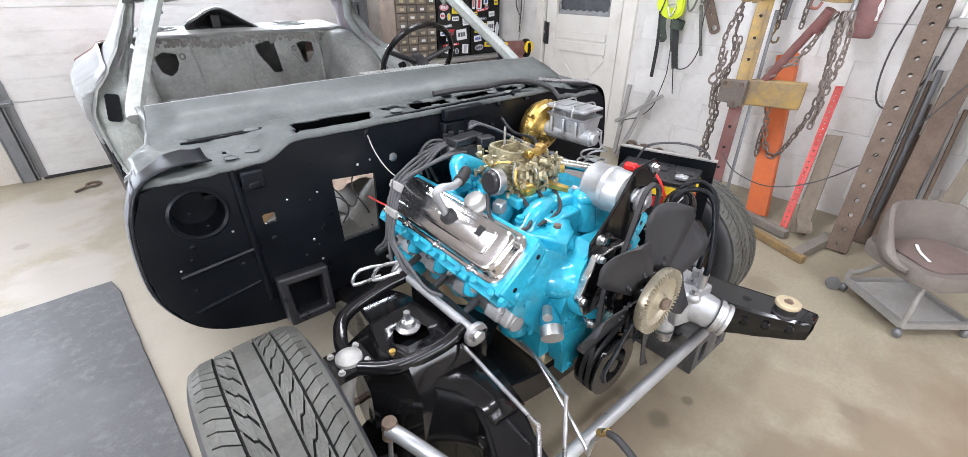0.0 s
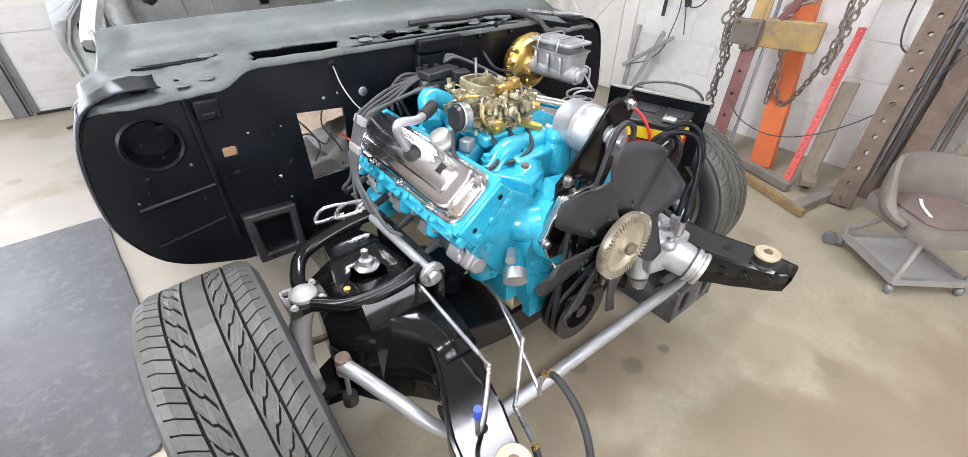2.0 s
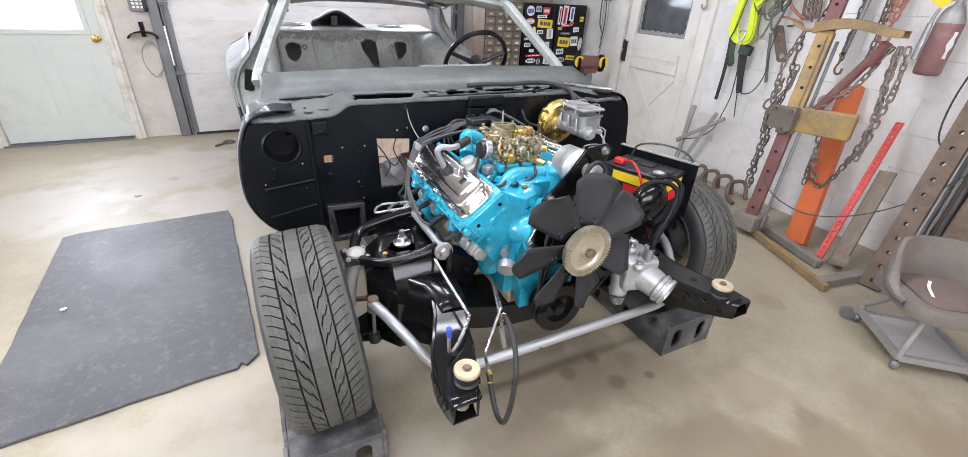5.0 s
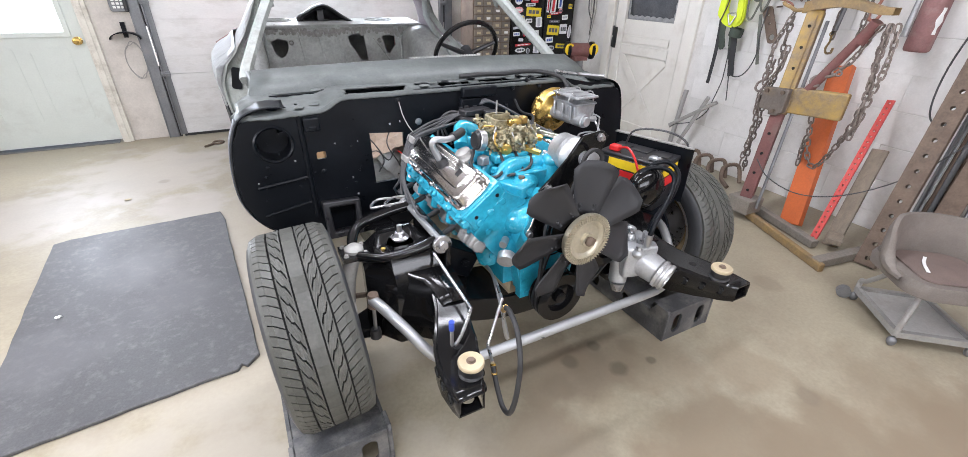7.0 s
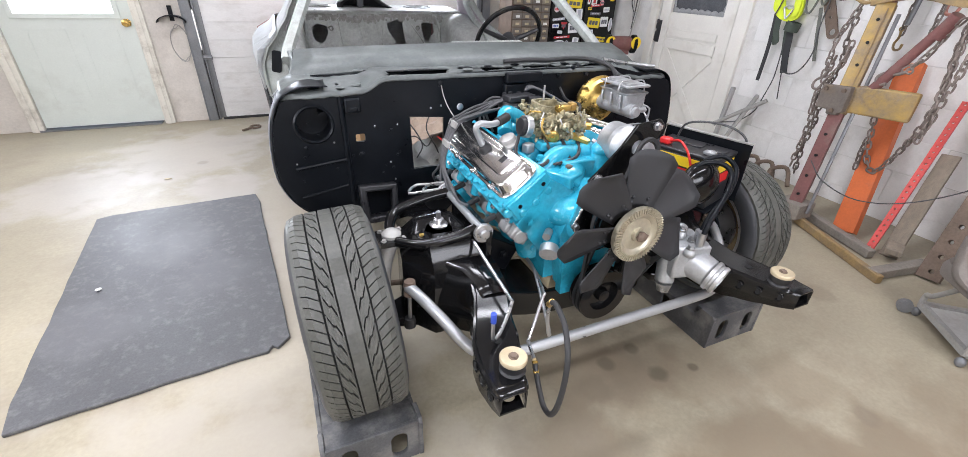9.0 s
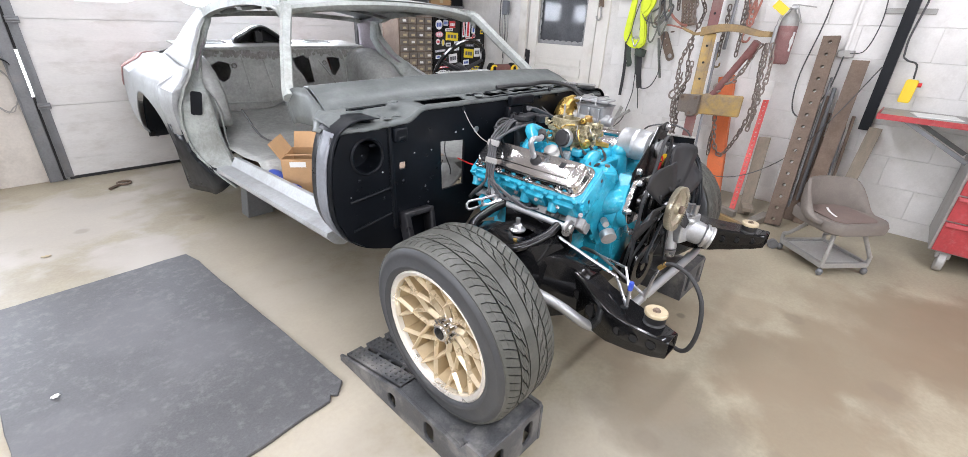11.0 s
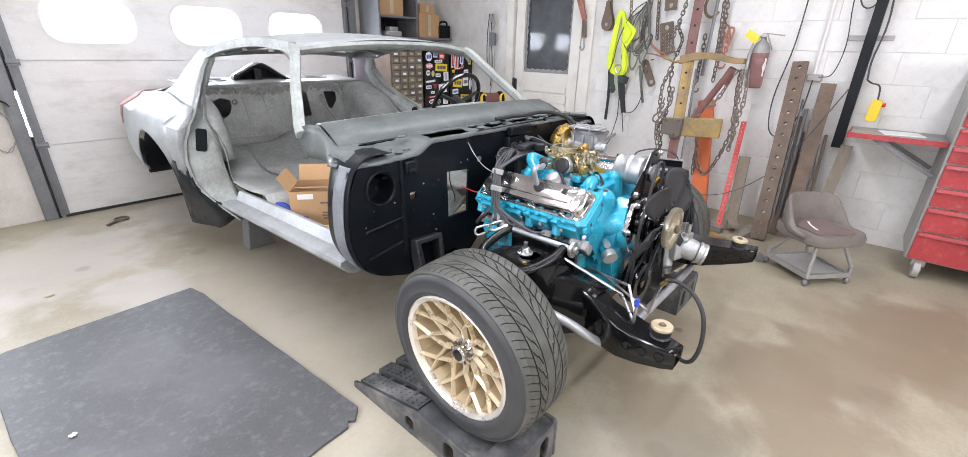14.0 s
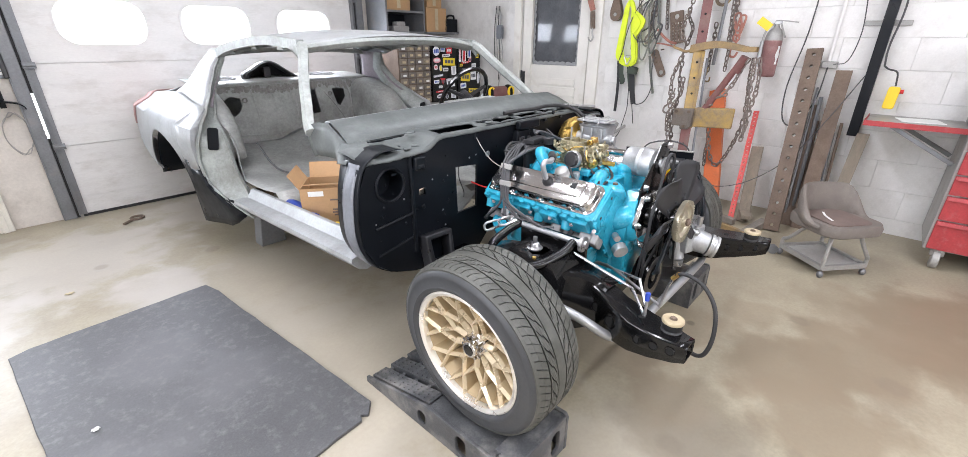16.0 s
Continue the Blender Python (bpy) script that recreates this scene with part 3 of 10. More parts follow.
for x0, x1 in ((-2.915, -2.825), (-1.91, -1.825)):
    span(bm, (x0, YB - 0.02, 0.0), (x1, YB + 0.018, 2.14))
    span(bm, (x0 + 0.02, YB - 0.032, 0.0), (x0 + 0.055, YB - 0.0205, 2.13))
span(bm, (-2.825, YB - 0.02, 2.06), (-1.91, YB + 0.018, 2.14))
structure("trim_1", bm, M_TRIM, "chipped cream door casing", smooth=False, bevel=0.004)
bm = B()
span(bm, (-2.86, YB - 0.03, 0.0), (-1.94, YB + 0.06, 0.014))
structure("threshold", bm, M_TRACK, "worn metal threshold", smooth=False)

# white door in the block wall
wd = tagged(new("door_2"), "old white wooden door with a curtained window", kind="structure")
yc = (DY0 + DY1) / 2
WIN = [(-2.46, 1.11), (-1.84, 1.11), (-1.84, 1.9), (-2.46, 1.9)]
LEAF = Matrix.Translation((XR + 0.06, 0, 0)) @ FACE_NX      # outline x is -y
bm = B()
extrude(bm, [(-DY1 + 0.035, 0.0), (-DY0 + 0.025, 0.0), (-DY0 + 0.025, 2.03), (-DY1 + 0.035, 2.03)], 0.04, LEAF, [WIN])
part("leaf", bm, M_DOORW, wd, smooth=False)
bm = B()
for z0, z1 in ((1.02, 1.07),):
    span(bm, (XR + 0.008, 1.86, z0 - 0.12), (XR + 0.02, 2.44, z1 - 0.1))
part("rail", bm, M_DOORW, wd, smooth=False, bevel=0.004)
for a, b in (((1.86, 0.14), (2.44, 0.78)), ((1.86, 0.78), (2.44, 0.14))):
    bm = B()
    d = Vector((0, b[0] - a[0], b[1] - a[1]))
    box(bm, (XR + 0.015 - (0.004 if a[1] < 0.5 else 0), (a[0] + b[0]) / 2, (a[1] + b[1]) / 2), (0.012, d.length, 0.075), rx(math.degrees(math.atan2(d.z, d.y))))
    part("brace_board", bm, M_DOORW, wd, smooth=False, bevel=0.004)
for y0, y1, z0, z1 in ((1.72, 1.84, 0.02, 2.03), (2.46, 2.58, 0.02, 2.03), (1.845, 2.455, 0.02, 0.13), (1.845, 2.455, 0.79, 0.88)):
    bm = B()
    span(bm, (XR + 0.002, y0, z0), (XR + 0.02, y1, z1))
    part("stile", bm, M_DOORW, wd, smooth=False, bevel=0.003)
bm = B()
box(bm, (XR + 0.047, 2.15, 1.505), (0.006, 0.62, 0.79), rz(-1.7))
fr = part("pane", bm, M_DUSK, wd, "dusty dark window pane", smooth=False)
bm = B()
rows = []
for k in range(2):
    rows.append([(XR + 0.030 - 0.003 * math.sin(i * 1.1), 1.85 + 0.6 * i / 40, 1.105 + (0.0 if k == 0 else 0.035 + 0.014 * abs(math.sin(i * math.pi / 5)))) for i in range(41)])
grid(bm, rows)
part("lace_hem", bm, M_LACE, wd, "grey scalloped lace hem", solid=0.002)
for y0, sgn in ((1.845, 1), (2.455, -1)):
    bm = B()
    grid(bm, [[(XR + 0.031 - 0.002 * math.sin(i * 0.9), y0 + sgn * (0.0 if k == 0 else 0.020 + 0.013 * abs(math.sin(i * math.pi / 5))), 1.13 + 0.76 * i / 50) for i in range(51)] for k in range(2)])
    part("lace_edge", bm, M_LACE, wd, "grey scalloped lace edge", solid=0.002)
bm = B()
for z in (0.84, 0.95):
    rod(bm, (XR - 0.004, 2.585, z), (XR - 0.004, 2.585, z + 0.09), 0.012, n=8)
box(bm, (XR + 0.0, 2.56, 0.93), (0.016, 0.05, 0.2))
part("latch", bm, M_BLKPLAST, wd, "black iron latch", bevel=0.004)
wd.matrix_basis = Matrix.Translation((0, 0.03, 0.012))
bm = B()
for y0, y1 in ((DY1 + 0.003, DY1 + 0.10), (DY0 - 0.13, DY0 - 0.003)):
    span(bm, (XR - 0.025, y0, 0), (XR + 0.004, y1, 2.16))
span(bm, (XR - 0.025, DY0 - 0.003, 2.06), (XR + 0.004, DY1 + 0.003, 2.16))
structure("trim_2", bm, M_DOORW, "white wooden door casing", smooth=False, bevel=0.004)

# ---- rubber mat on the floor ----
random.seed(4)
MAT = [(-1.87, 0.295), (-0.985, 0.392), (-1.103, 1.968), (-1.975, 1.915)]
out = []
for (x0, y0), (x1, y1) in zip(MAT, MAT[1:] + MAT[:1]):
    for k in range(14):
        t = (k + 0.25) / 14.5
        out.append((x0 + (x1 - x0) * t + random.uniform(-0.003, 0.003), y0 + (y1 - y0) * t + random.uniform(-0.003, 0.003)))
# a torn notch by the corner
out[12:15] = [(-1.07, 0.378), (-1.055, 0.405), (-1.035, 0.385), (-0.987, 0.437)]
bm = B()
extrude(bm, out, 0.016, Matrix.Translation((0, 0, 0.0)))
solo("floor_mat", bm, M_MAT, "scuffed black rubber mat lying on the concrete", "mat", smooth=False, bevel=0.004)


# ---- wheel ramps ----
def ramp():
    th = thing("wheel_ramp", "black ribbed plastic ramp under a front wheel", "ramp", group="wheel ramps")
    W, F, R, H = 0.30, -0.27, 0.56, 0.215
    side = [(R, 0.0), (R, 0.03), (0.16, 0.125), (-0.17, 0.118), (-0.20, 0.165), (F + 0.01, 0.165), (F, 0.15), (F, 0.0)]
    Y_UP = Matrix(((0, 0, 1, 0), (1, 0, 0, 0), (0, 1, 0, 0), (0, 0, 0, 1)))   # outline (y, z), depth along x
    slots = [rounded(0.05, 0.085, 0.022, 3, (-0.02, 0.06)), rounded(0.045, 0.06, 0.02, 3, (0.19, 0.05))]
    for s in (-1, 1):
        bm = B()
        extrude(bm, side, 0.014, Matrix.Translation((s * (W / 2 - 0.007) - 0.007, 0, 0)) @ Y_UP, slots)
        part("side_wall", bm, M_RAMP, th, smooth=False, bevel=0.003)
    bm = B()
    extrude(bm, [(-W / 2 + 0.014, 0.0), (W / 2 - 0.014, 0.0), (W / 2 - 0.014, 0.16), (-W / 2 + 0.014, 0.16)], 0.014, Matrix.Translation((0, F + 0.016, 0)) @ FACE_NY,
            [rounded(0.05, 0.10, 0.024, 4, (-0.075, 0.08)), rounded(0.05, 0.10, 0.024, 4, (0.075, 0.08))])
    part("end_wall", bm, M_RAMP, th, smooth=False, bevel=0.003)
    bm = B()
    span(bm, (-W / 2 + 0.014, -0.17, 0.102), (W / 2 - 0.014, 0.16, 0.119))
    span(bm, (-W / 2 + 0.014, -0.255, 0.14), (W / 2 - 0.014, -0.17, 0.158))
    part("deck", bm, M_RAMP, th, smooth=False, bevel=0.003)
    # rungs of the slope
    for k in range(3):
        for j in range(1):
            x = (-0.094, 0.0, 0.094)[k]
            bm = B()
            rows = []
            for i in range(9):
                t = i / 8
                y, z = 0.16 + (R - 0.02 - 0.16) * t, 0.125 + (0.036 - 0.125) * t
                rows.append([(x - 0.034, y, z - 0.03), (x - 0.034, y, z), (x + 0.034, y, z), (x + 0.034, y, z - 0.03)])
            grid(bm, rows)
            for i in range(12):
                t = (i + 0.5) / 12
                y, z = 0.16 + (R - 0.02 - 0.16) * t, 0.126 + (0.036 - 0.126) * t
                for dx in (-0.02, 0.0, 0.02):
                    rod(bm, (x + dx, y, z - 0.004), (x + dx, y, z + 0.004), 0.005, 0.004, n=6)
            part("tread_plank", bm, M_RAMP, th, smooth=False)
    for i in range(5):
        t = i / 4
        y, z = 0.18 + 0.34 * t, 0.103 - 0.075 * t
        bm = B()
        span(bm, (-W / 2 + 0.014, y - 0.009, max(0, z - 0.03)), (W / 2 - 0.014, y + 0.009, z))
        part("cross_rib", bm, M_RAMP, th, smooth=False)
    return th


r1 = ramp()
r1.matrix_basis = pose(-0.775, 0, 0)
copy_thing(r1, pose(0.765, 0, 0))


# ---- wheels ----
RT, WT = 0.340, 0.125     # tyre radius and half width


def wheel():
    """Built about its centre, outer face towards -x."""
    th = thing("wheel_assembly", "black tyre on a gold snowflake alloy wheel", "wheel assembly", group="front wheels")
    AX = ry(-90)                     # lathe height runs to -x

    def rad(w):
        a = abs(w) / WT
        return RT - 0.004 * a * a - (0.014 * max(0, a - 0.72) / 0.28 if a > 0.72 else 0)
    bm = B()
    lathe(bm, [(0.326, 0.108), (0.320, 0.116), (0.308, 0.1235), (0.300, 0.1262), (0.298, 0.1255), (0.285, 0.1285), (0.266, 0.1290), (0.264, 0.1302), (0.256, 0.1285), (0.254, 0.1275), (0.248, 0.122), (0.238, 0.108), (0.228, 0.095)], AX, 88)
    lathe(bm, [(0.228, -0.095), (0.236, -0.112), (0.262, -0.124), (0.292, -0.126), (0.314, -0.118), (0.322, -0.108)], AX, 72)
    ty = part("tyre", bm, M_SIDEWALL, th, "black rubber sidewall")
    # Groove rubber coloured darker than the tread to look shaded.
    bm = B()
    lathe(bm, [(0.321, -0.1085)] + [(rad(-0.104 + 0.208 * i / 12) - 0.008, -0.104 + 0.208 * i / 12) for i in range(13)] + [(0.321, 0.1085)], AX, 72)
    part("groove_floor", bm, M_RECESS, ty, "tread grooves coloured dark as if shaded")
    # tread blocks
    bm = B()

    def block(t0, t1, w0, w1, slant, n=3, h=0.0):
        lo, hi = [], []
        for i in range(n + 1):
            for w in (w0, w1):
                a = t0 + (t1 - t0) * i / n + slant * (w - w0)
                r = rad(w) + h
                for lst, rr in ((hi, r), (lo, r - 0.010)):
                    lst.append(bm.verts.new(AX @ Vector((rr * math.cos(a), rr * math.sin(a), w))))
        for i in range(n):
            p = 2 * i
            bm.faces.new((hi[p], hi[p + 1], hi[p + 3], hi[p + 2]))
            bm.faces.new((hi[p], hi[p + 2], lo[p + 2], lo[p]))
            bm.faces.new((hi[p + 3], hi[p + 1], lo[p + 1], lo[p + 3]))
        bm.faces.new((hi[1], hi[0], lo[0], lo[1]))
        bm.faces.new((hi[-2], hi[-1], lo[-1], lo[-2]))
    N = 40
    st = 2 * math.pi / N
    for k in range(N):
        a = st * k
        block(a, a + st, -0.0190, 0.0190, 0, 1)                      # plain centre rib
        for s in (-1, 1):
            # hockey-stick slashes: a long raked run, a short cross cut, then the outer run
            block(a, a + 0.76 * st, s * 0.0240, s * 0.0385, s * 8.0, 2)
            block(a + 0.76 * st, a + st, s * 0.0240, s * 0.0275, s * 8.0, 1)
            e0 = a + 8.0 * 0.0145
            block(e0 - 0.10 * st, e0 + 0.78 * st, s * 0.0386, s * 0.0450, s * 1.5, 1)
            e1 = e0 + 1.5 * 0.0064
            block(e1 - 0.04 * st, e1 + 0.78 * st, s * 0.0452, s * 0.0585, s * 7.0, 2)
            block(e1 + 0.78 * st + 7.0 * 0.0103, e1 + 0.96 * st + 7.0 * 0.0103, s * 0.0555, s * 0.0585, 0, 1)
    N2 = 72
    st = 2 * math.pi / N2
    for k in range(N2):
        a = st * k
        for s in (-1, 1):
            block(a + 0.065 * st, a + 0.935 * st, s * 0.0640, s * 0.0900, s * 2.0, 1)
            block(a + 0.055 * st + 2.0 * 0.026, a + 0.945 * st + 2.0 * 0.026, s * 0.0902, s * 0.1060, s * 1.2, 1)
            block(a + 2.0 * 0.026 + 1.2 * 0.016, a + st + 2.0 * 0.026 + 1.2 * 0.016, s * 0.1062, s * 0.1150, 0, 1)
    part("tread", bm, M_TYRE, ty, "worn tread blocks", smooth=False)
    # rim barrel and lip
    bm = B()
    lathe(bm, [(0.215, -0.10), (0.232, -0.104), (0.232, -0.09), (0.212, -0.06), (0.205, 0.04), (0.222, 0.085), (0.232, 0.104), (0.243, 0.113), (0.244, 0.119), (0.238, 0.122), (0.230, 0.118), (0.2245, 0.114), (0.2220, 0.100), (0.2210, 0.080)], AX, 64)
    rim = part("rim", bm, M_MACH, th, "machined rim lip")
    bm = B()
    lathe(bm, [(0.0, -0.004), (0.08, -0.002), (0.13, 0.004), (0.18, 0.014), (0.208, 0.030), (0.2165, 0.065), (0.2190, 0.096), (0.216, 0.09), (0.19, -0.008), (0.0, -0.008)], AX, 60)
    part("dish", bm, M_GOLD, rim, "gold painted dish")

    def bar(bm, p, q, wt, wb, top0, top1, base=-0.002):
        """A spoke from p to q (polar radius, degrees): a ridged crest on a wide foot."""
        P = Vector((p[0] * math.cos(radians(p[1])), p[0] * math.sin(radians(p[1])), 0))
        Q = Vector((q[0] * math.cos(radians(q[1])), q[0] * math.sin(radians(q[1])), 0))
        d = (Q - P).normalized() * 0.0045
        P, Q = P - d, Q + d
        n = d.cross(Vector((0, 0, 1))).normalized()
        rows = []
        for c, h in ((P, top0), (Q, top1)):
            rows.append([AX @ (c + n * w + Vector((0, 0, z))) for w, z in ((-wb, base), (-wt * 1.35, h - 0.013), (-wt * 0.35, h), (wt * 0.35, h), (wt * 1.35, h - 0.013), (wb, base))])
        return rows
    for k in range(10):
        a = 36 * k
        legs = [((0.040, a), (0.100, a), 0.0105, 0.021, 0.058, 0.070),
                ((0.098, a), (0.160, a + 17.4), 0.0058, 0.019, 0.070, 0.088),
                ((0.098, a), (0.160, a - 17.4), 0.0058, 0.019, 0.070, 0.088),
                ((0.158, a + 17.8), (0.2205, a + 8.2), 0.0058, 0.020, 0.088, 0.108),
                ((0.158, a - 17.8), (0.2205, a - 8.2), 0.0058, 0.020, 0.088, 0.108)]
        bm, bt = B(), B()
        for p, q, wt, wb, h0, h1 in legs:
            rows = bar(bm, p, q, wt, wb, h0, h1)
            grid(bm, [[r[0], r[1]] for r in rows]), grid(bm, [[r[4], r[5]] for r in rows])
            grid(bt, [[r[k] for r in rows] for k in (1, 2, 3, 4)])
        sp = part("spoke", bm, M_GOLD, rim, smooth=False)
        part("spoke_edge", bt, M_GOLDLIT, rim, "gold spoke crest, lightened as if catching light", smooth=False)
    bm = B()
    lathe(bm, [(0.058, 0.0), (0.054, 0.050), (0.044, 0.058), (0.034, 0.064), (0.033, 0.088), (0.029, 0.094), (0.0, 0.094)], AX, 30)
    for k in range(10):
        a = radians(36 * k + 18)
        box(bm, AX @ Vector((0.041 * math.cos(a), 0.041 * math.sin(a), 0.068)), (0.022, 0.011, 0.013), Matrix.Rotation(-a, 4, "X"))
    part("centre_cap", bm, M_CHROME, rim, "polished centre cap")
    for k in range(10):
        a = radians(36 * k + 18)
        bm = B()
        extrude(bm, [(-0.026, -0.005), (0.022, -0.017), (0.032, -0.013), (0.032, 0.013), (0.022, 0.017), (-0.026, 0.005)], 0.010, AX @ rz(36 * k + 18) @ Matrix.Translation((0.090, 0, 0.012)))
        part("vent_slot", bm, M_RECESS, rim, "dark slot between spokes", smooth=False)
    bm = B()
    lathe(bm, [(0.022, 0.093), (0.022, 0.0955), (0.0, 0.0955)], AX, 24)
    part("emblem", bm, M_BLKGLOSS, rim, "black round emblem")
    bm = B()
    lathe(bm, [(0.15, -0.03), (0.15, -0.02), (0.05, -0.02), (0.05, 0.01), (0, 0.01)], AX, 40)
    part("brake_disc", bm, M_STEEL, th, "steel brake disc")
    return th


w1 = wheel()
w1.matrix_basis = pose(-0.776, -0.006, 0.440, 0, 0, -0.7) @ ry(-4) @ Matrix.Scale(0.9235, 4)
copy_thing(w1, pose(0.795, 0.003, 0.437, 0, 0, 180.7) @ ry(-4) @ Matrix.Scale(0.9235, 4))


# ---- car body shell ----
car = thing("car_body", "stripped bare-metal coupe body shell with black firewall", "car body", (0, 1.8, 0.36))


def lerp(a, b, t):
    return a + (b - a) * t


def table(rows, y):
    """Interpolates rows of (y, values...) at y."""
    if y <= rows[0][0]:
        return rows[0][1:]
    for a, b in zip(rows, rows[1:]):
        if y <= b[0]:
            t = (y - a[0]) / (b[0] - a[0])
            t = t * t * (3 - 2 * t) * 0.5 + t * 0.5
            return [lerp(p, q, t) for p, q in zip(a[1:], b[1:])]
    return rows[-1][1:]


# quarter panel: half width at the sill, flank, shoulder, belt; belt height; lowest height
QUARTER = [(1.83, 0.81, 0.905, 0.93, 0.815, 0.975, 0.43), (2.05, 0.87, 0.915, 0.94, 0.805, 0.98, 0.30), (2.45, 0.92, 0.95, 0.965, 0.80, 1.0, 0.25),
           (2.80, 0.90, 0.975, 0.980, 0.79, 1.045, 0.34), (3.15, 0.88, 0.97, 0.965, 0.785, 1.03, 0.42), (3.50, 0.84, 0.945, 0.940, 0.775, 0.998, 0.55), (3.80, 0.80, 0.895, 0.895, 0.765, 0.968, 0.60)]
ARCH_Y, ARCH_Z, ARCH_R = 2.79, 0.45, 0.365


# door opening's rear edge, outer and inner: height, half width, place along the car
JAMB_OUT = [(0.40, 0.83, 1.80), (0.433, 0.855, 1.885), (0.467, 0.88, 2.06), (0.52, 0.90, 2.19), (0.57, 0.915, 2.25), (0.69, 0.930, 2.255), (0.79, 0.930, 2.215), (0.89, 0.892, 2.21), (0.97, 0.81, 2.30), (1.083, 0.722, 2.42), (1.196, 0.662, 2.465), (1.28, 0.622, 2.44)]
JAMB_IN = [(0.40, 0.74, 1.83), (0.473, 0.75, 2.0), (0.633, 0.76, 2.10), (0.80, 0.762, 2.16), (0.92, 0.735, 2.35), (1.04, 0.68, 2.465), (1.167, 0.62, 2.485), (1.28, 0.59, 2.42)]


def jamb_y(z):
    """Where the door opening ends, by height."""
    return table(JAMB_OUT, z)[1]


def quarter_row(y, s, n=15):
    sill, flank, shoulder, belt, zb, z0 = table(QUARTER, y)
    d = abs(y - ARCH_Y)
    low = z0
    if d < ARCH_R:
        low = max(z0, ARCH_Z + math.sqrt(ARCH_R ** 2 - d * d))
    prof = [(z0, sill), (0.52, flank - 0.01), (0.66, flank), (0.80, shoulder), (0.90, shoulder - 0.015), (zb - 0.03, belt + 0.03), (zb, belt)]
    row = []
    for i in range(n):
        z = lerp(low, zb, i / (n - 1))
        x = table(prof, z)[0]
        row.append((s * x, y, z))
    return row


for s in (-1, 1):
    ys = sorted({round(v, 4) for v in [1.83 + 1.97 * i / 26 for i in range(27)] + [ARCH_Y + ARCH_R * math.sin(radians(a)) for a in range(-90, 91, 10)]})
    rows = []
    for y in ys:
        row = quarter_row(y, s)
        rows.append([(x, max(yy, jamb_y(z)), z) for x, yy, z in row])
    rows.insert(0, [(s * table(JAMB_OUT, z)[0], jamb_y(z), z) for x, y, z in rows[0]])
    lowcut = lambda y: 0.655
    bm = B()
    grid(bm, rows, skip=lambda c: c.z < lowcut(c.y) and c.y < 2.5)
    part("quarter_panel", bm, M_BARE, car, "bare steel rear quarter panel", solid=0.004)
    bm = B()
    grid(bm, rows, skip=lambda c: not (c.z < lowcut(c.y) and c.y < 2.5))
    part("lower_quarter", bm, M_BLKSATIN, car, "black primed lower quarter", solid=0.004)
    # wheel arch lip and inner wheel house
    bm = B()
    rr = []
    for a in range(0, 181, 10):
        y, z = ARCH_Y + ARCH_R * math.cos(radians(a)), ARCH_Z + ARCH_R * math.sin(radians(a))
        rr.append([(s * 0.925, y, z), (s * 0.935, ARCH_Y + (ARCH_R + 0.012) * math.cos(radians(a)), ARCH_Z + (ARCH_R + 0.012) * math.sin(radians(a))), (s * 0.62, y, z), (s * 0.60, ARCH_Y + 0.80 * ARCH_R * math.cos(radians(a)), ARCH_Z + 0.80 * ARCH_R * math.sin(radians(a)))])
    grid(bm, [[r[1], r[0], r[2], r[3]] for r in rr])
    part("wheel_house", bm, M_BLKSATIN, car, "black wheel house", solid=0.004)
    # jamb and roof pillar edge round the back of the door opening, one band from sill to roof
    bm = B()
    rows = []
    for i in range(31):
        z = lerp(0.405, 1.285, i / 30)
        xo, yo = table(JAMB_OUT, z)
        xi, yi = table(JAMB_IN, z)
        w = xo - xi
        rows.append([(s * xo, yo + 0.004, z), (s * (xo - 0.10 * w), yo - 0.012, z), (s * (xo - 0.16 * w), yo + 0.006, z), (s * lerp(xo, xi, 0.5), lerp(yo, yi, 0.5) + 0.012, z), (s * lerp(xo, xi, 0.84), lerp(yo, yi, 0.84) + 0.004, z),
                     (s * lerp(xo, xi, 0.92), yi - 0.016, z), (s * xi, yi - 0.008, z), (s * (xi - 0.012), yi + 0.06, z)])
    grid(bm, rows)
    jm = part("door_jamb", bm, M_WORN, car, "scuffed grey door jamb", solid=0.004)
    bm = B()
    extrude(bm, rounded(0.058, 0.135, 0.014, 4), 0.014, Matrix.Translation((s * 0.832, 2.187, 0.822)) @ ry(s * -10) @ rz(s * 14) @ FACE_NY)
    part("striker_opening", bm, M_BLKSATIN, jm, "dark latch opening", smooth=False)
    bm = B()
    rod(bm, (s * 0.79, 2.17, 0.70), (s * 0.79, 2.155, 0.70), 0.010, n=10)
    part("striker_bolt", bm, M_STEEL, jm)
    # sail panel
    bm = B()
    rows = []
    for i in range(13):
        t = i / 12
        z = lerp(0.965, 1.335, t)
        yf = jamb_y(z) if z < 1.28 else lerp(2.44, 2.15, (z - 1.28) / 0.055)
        xf = table([(0.965, 0.803), (1.083, 0.722), (1.196, 0.662), (1.28, 0.622), (1.335, 0.60)], z)[0]
        u = t ** 0.85
        xr, zr = lerp(0.765, 0.585, u), lerp(1.025, 1.322, u)
        yr = table([(0, 3.02), (0.25, 2.84), (0.6, 2.77), (1, 2.66)], u)[0]
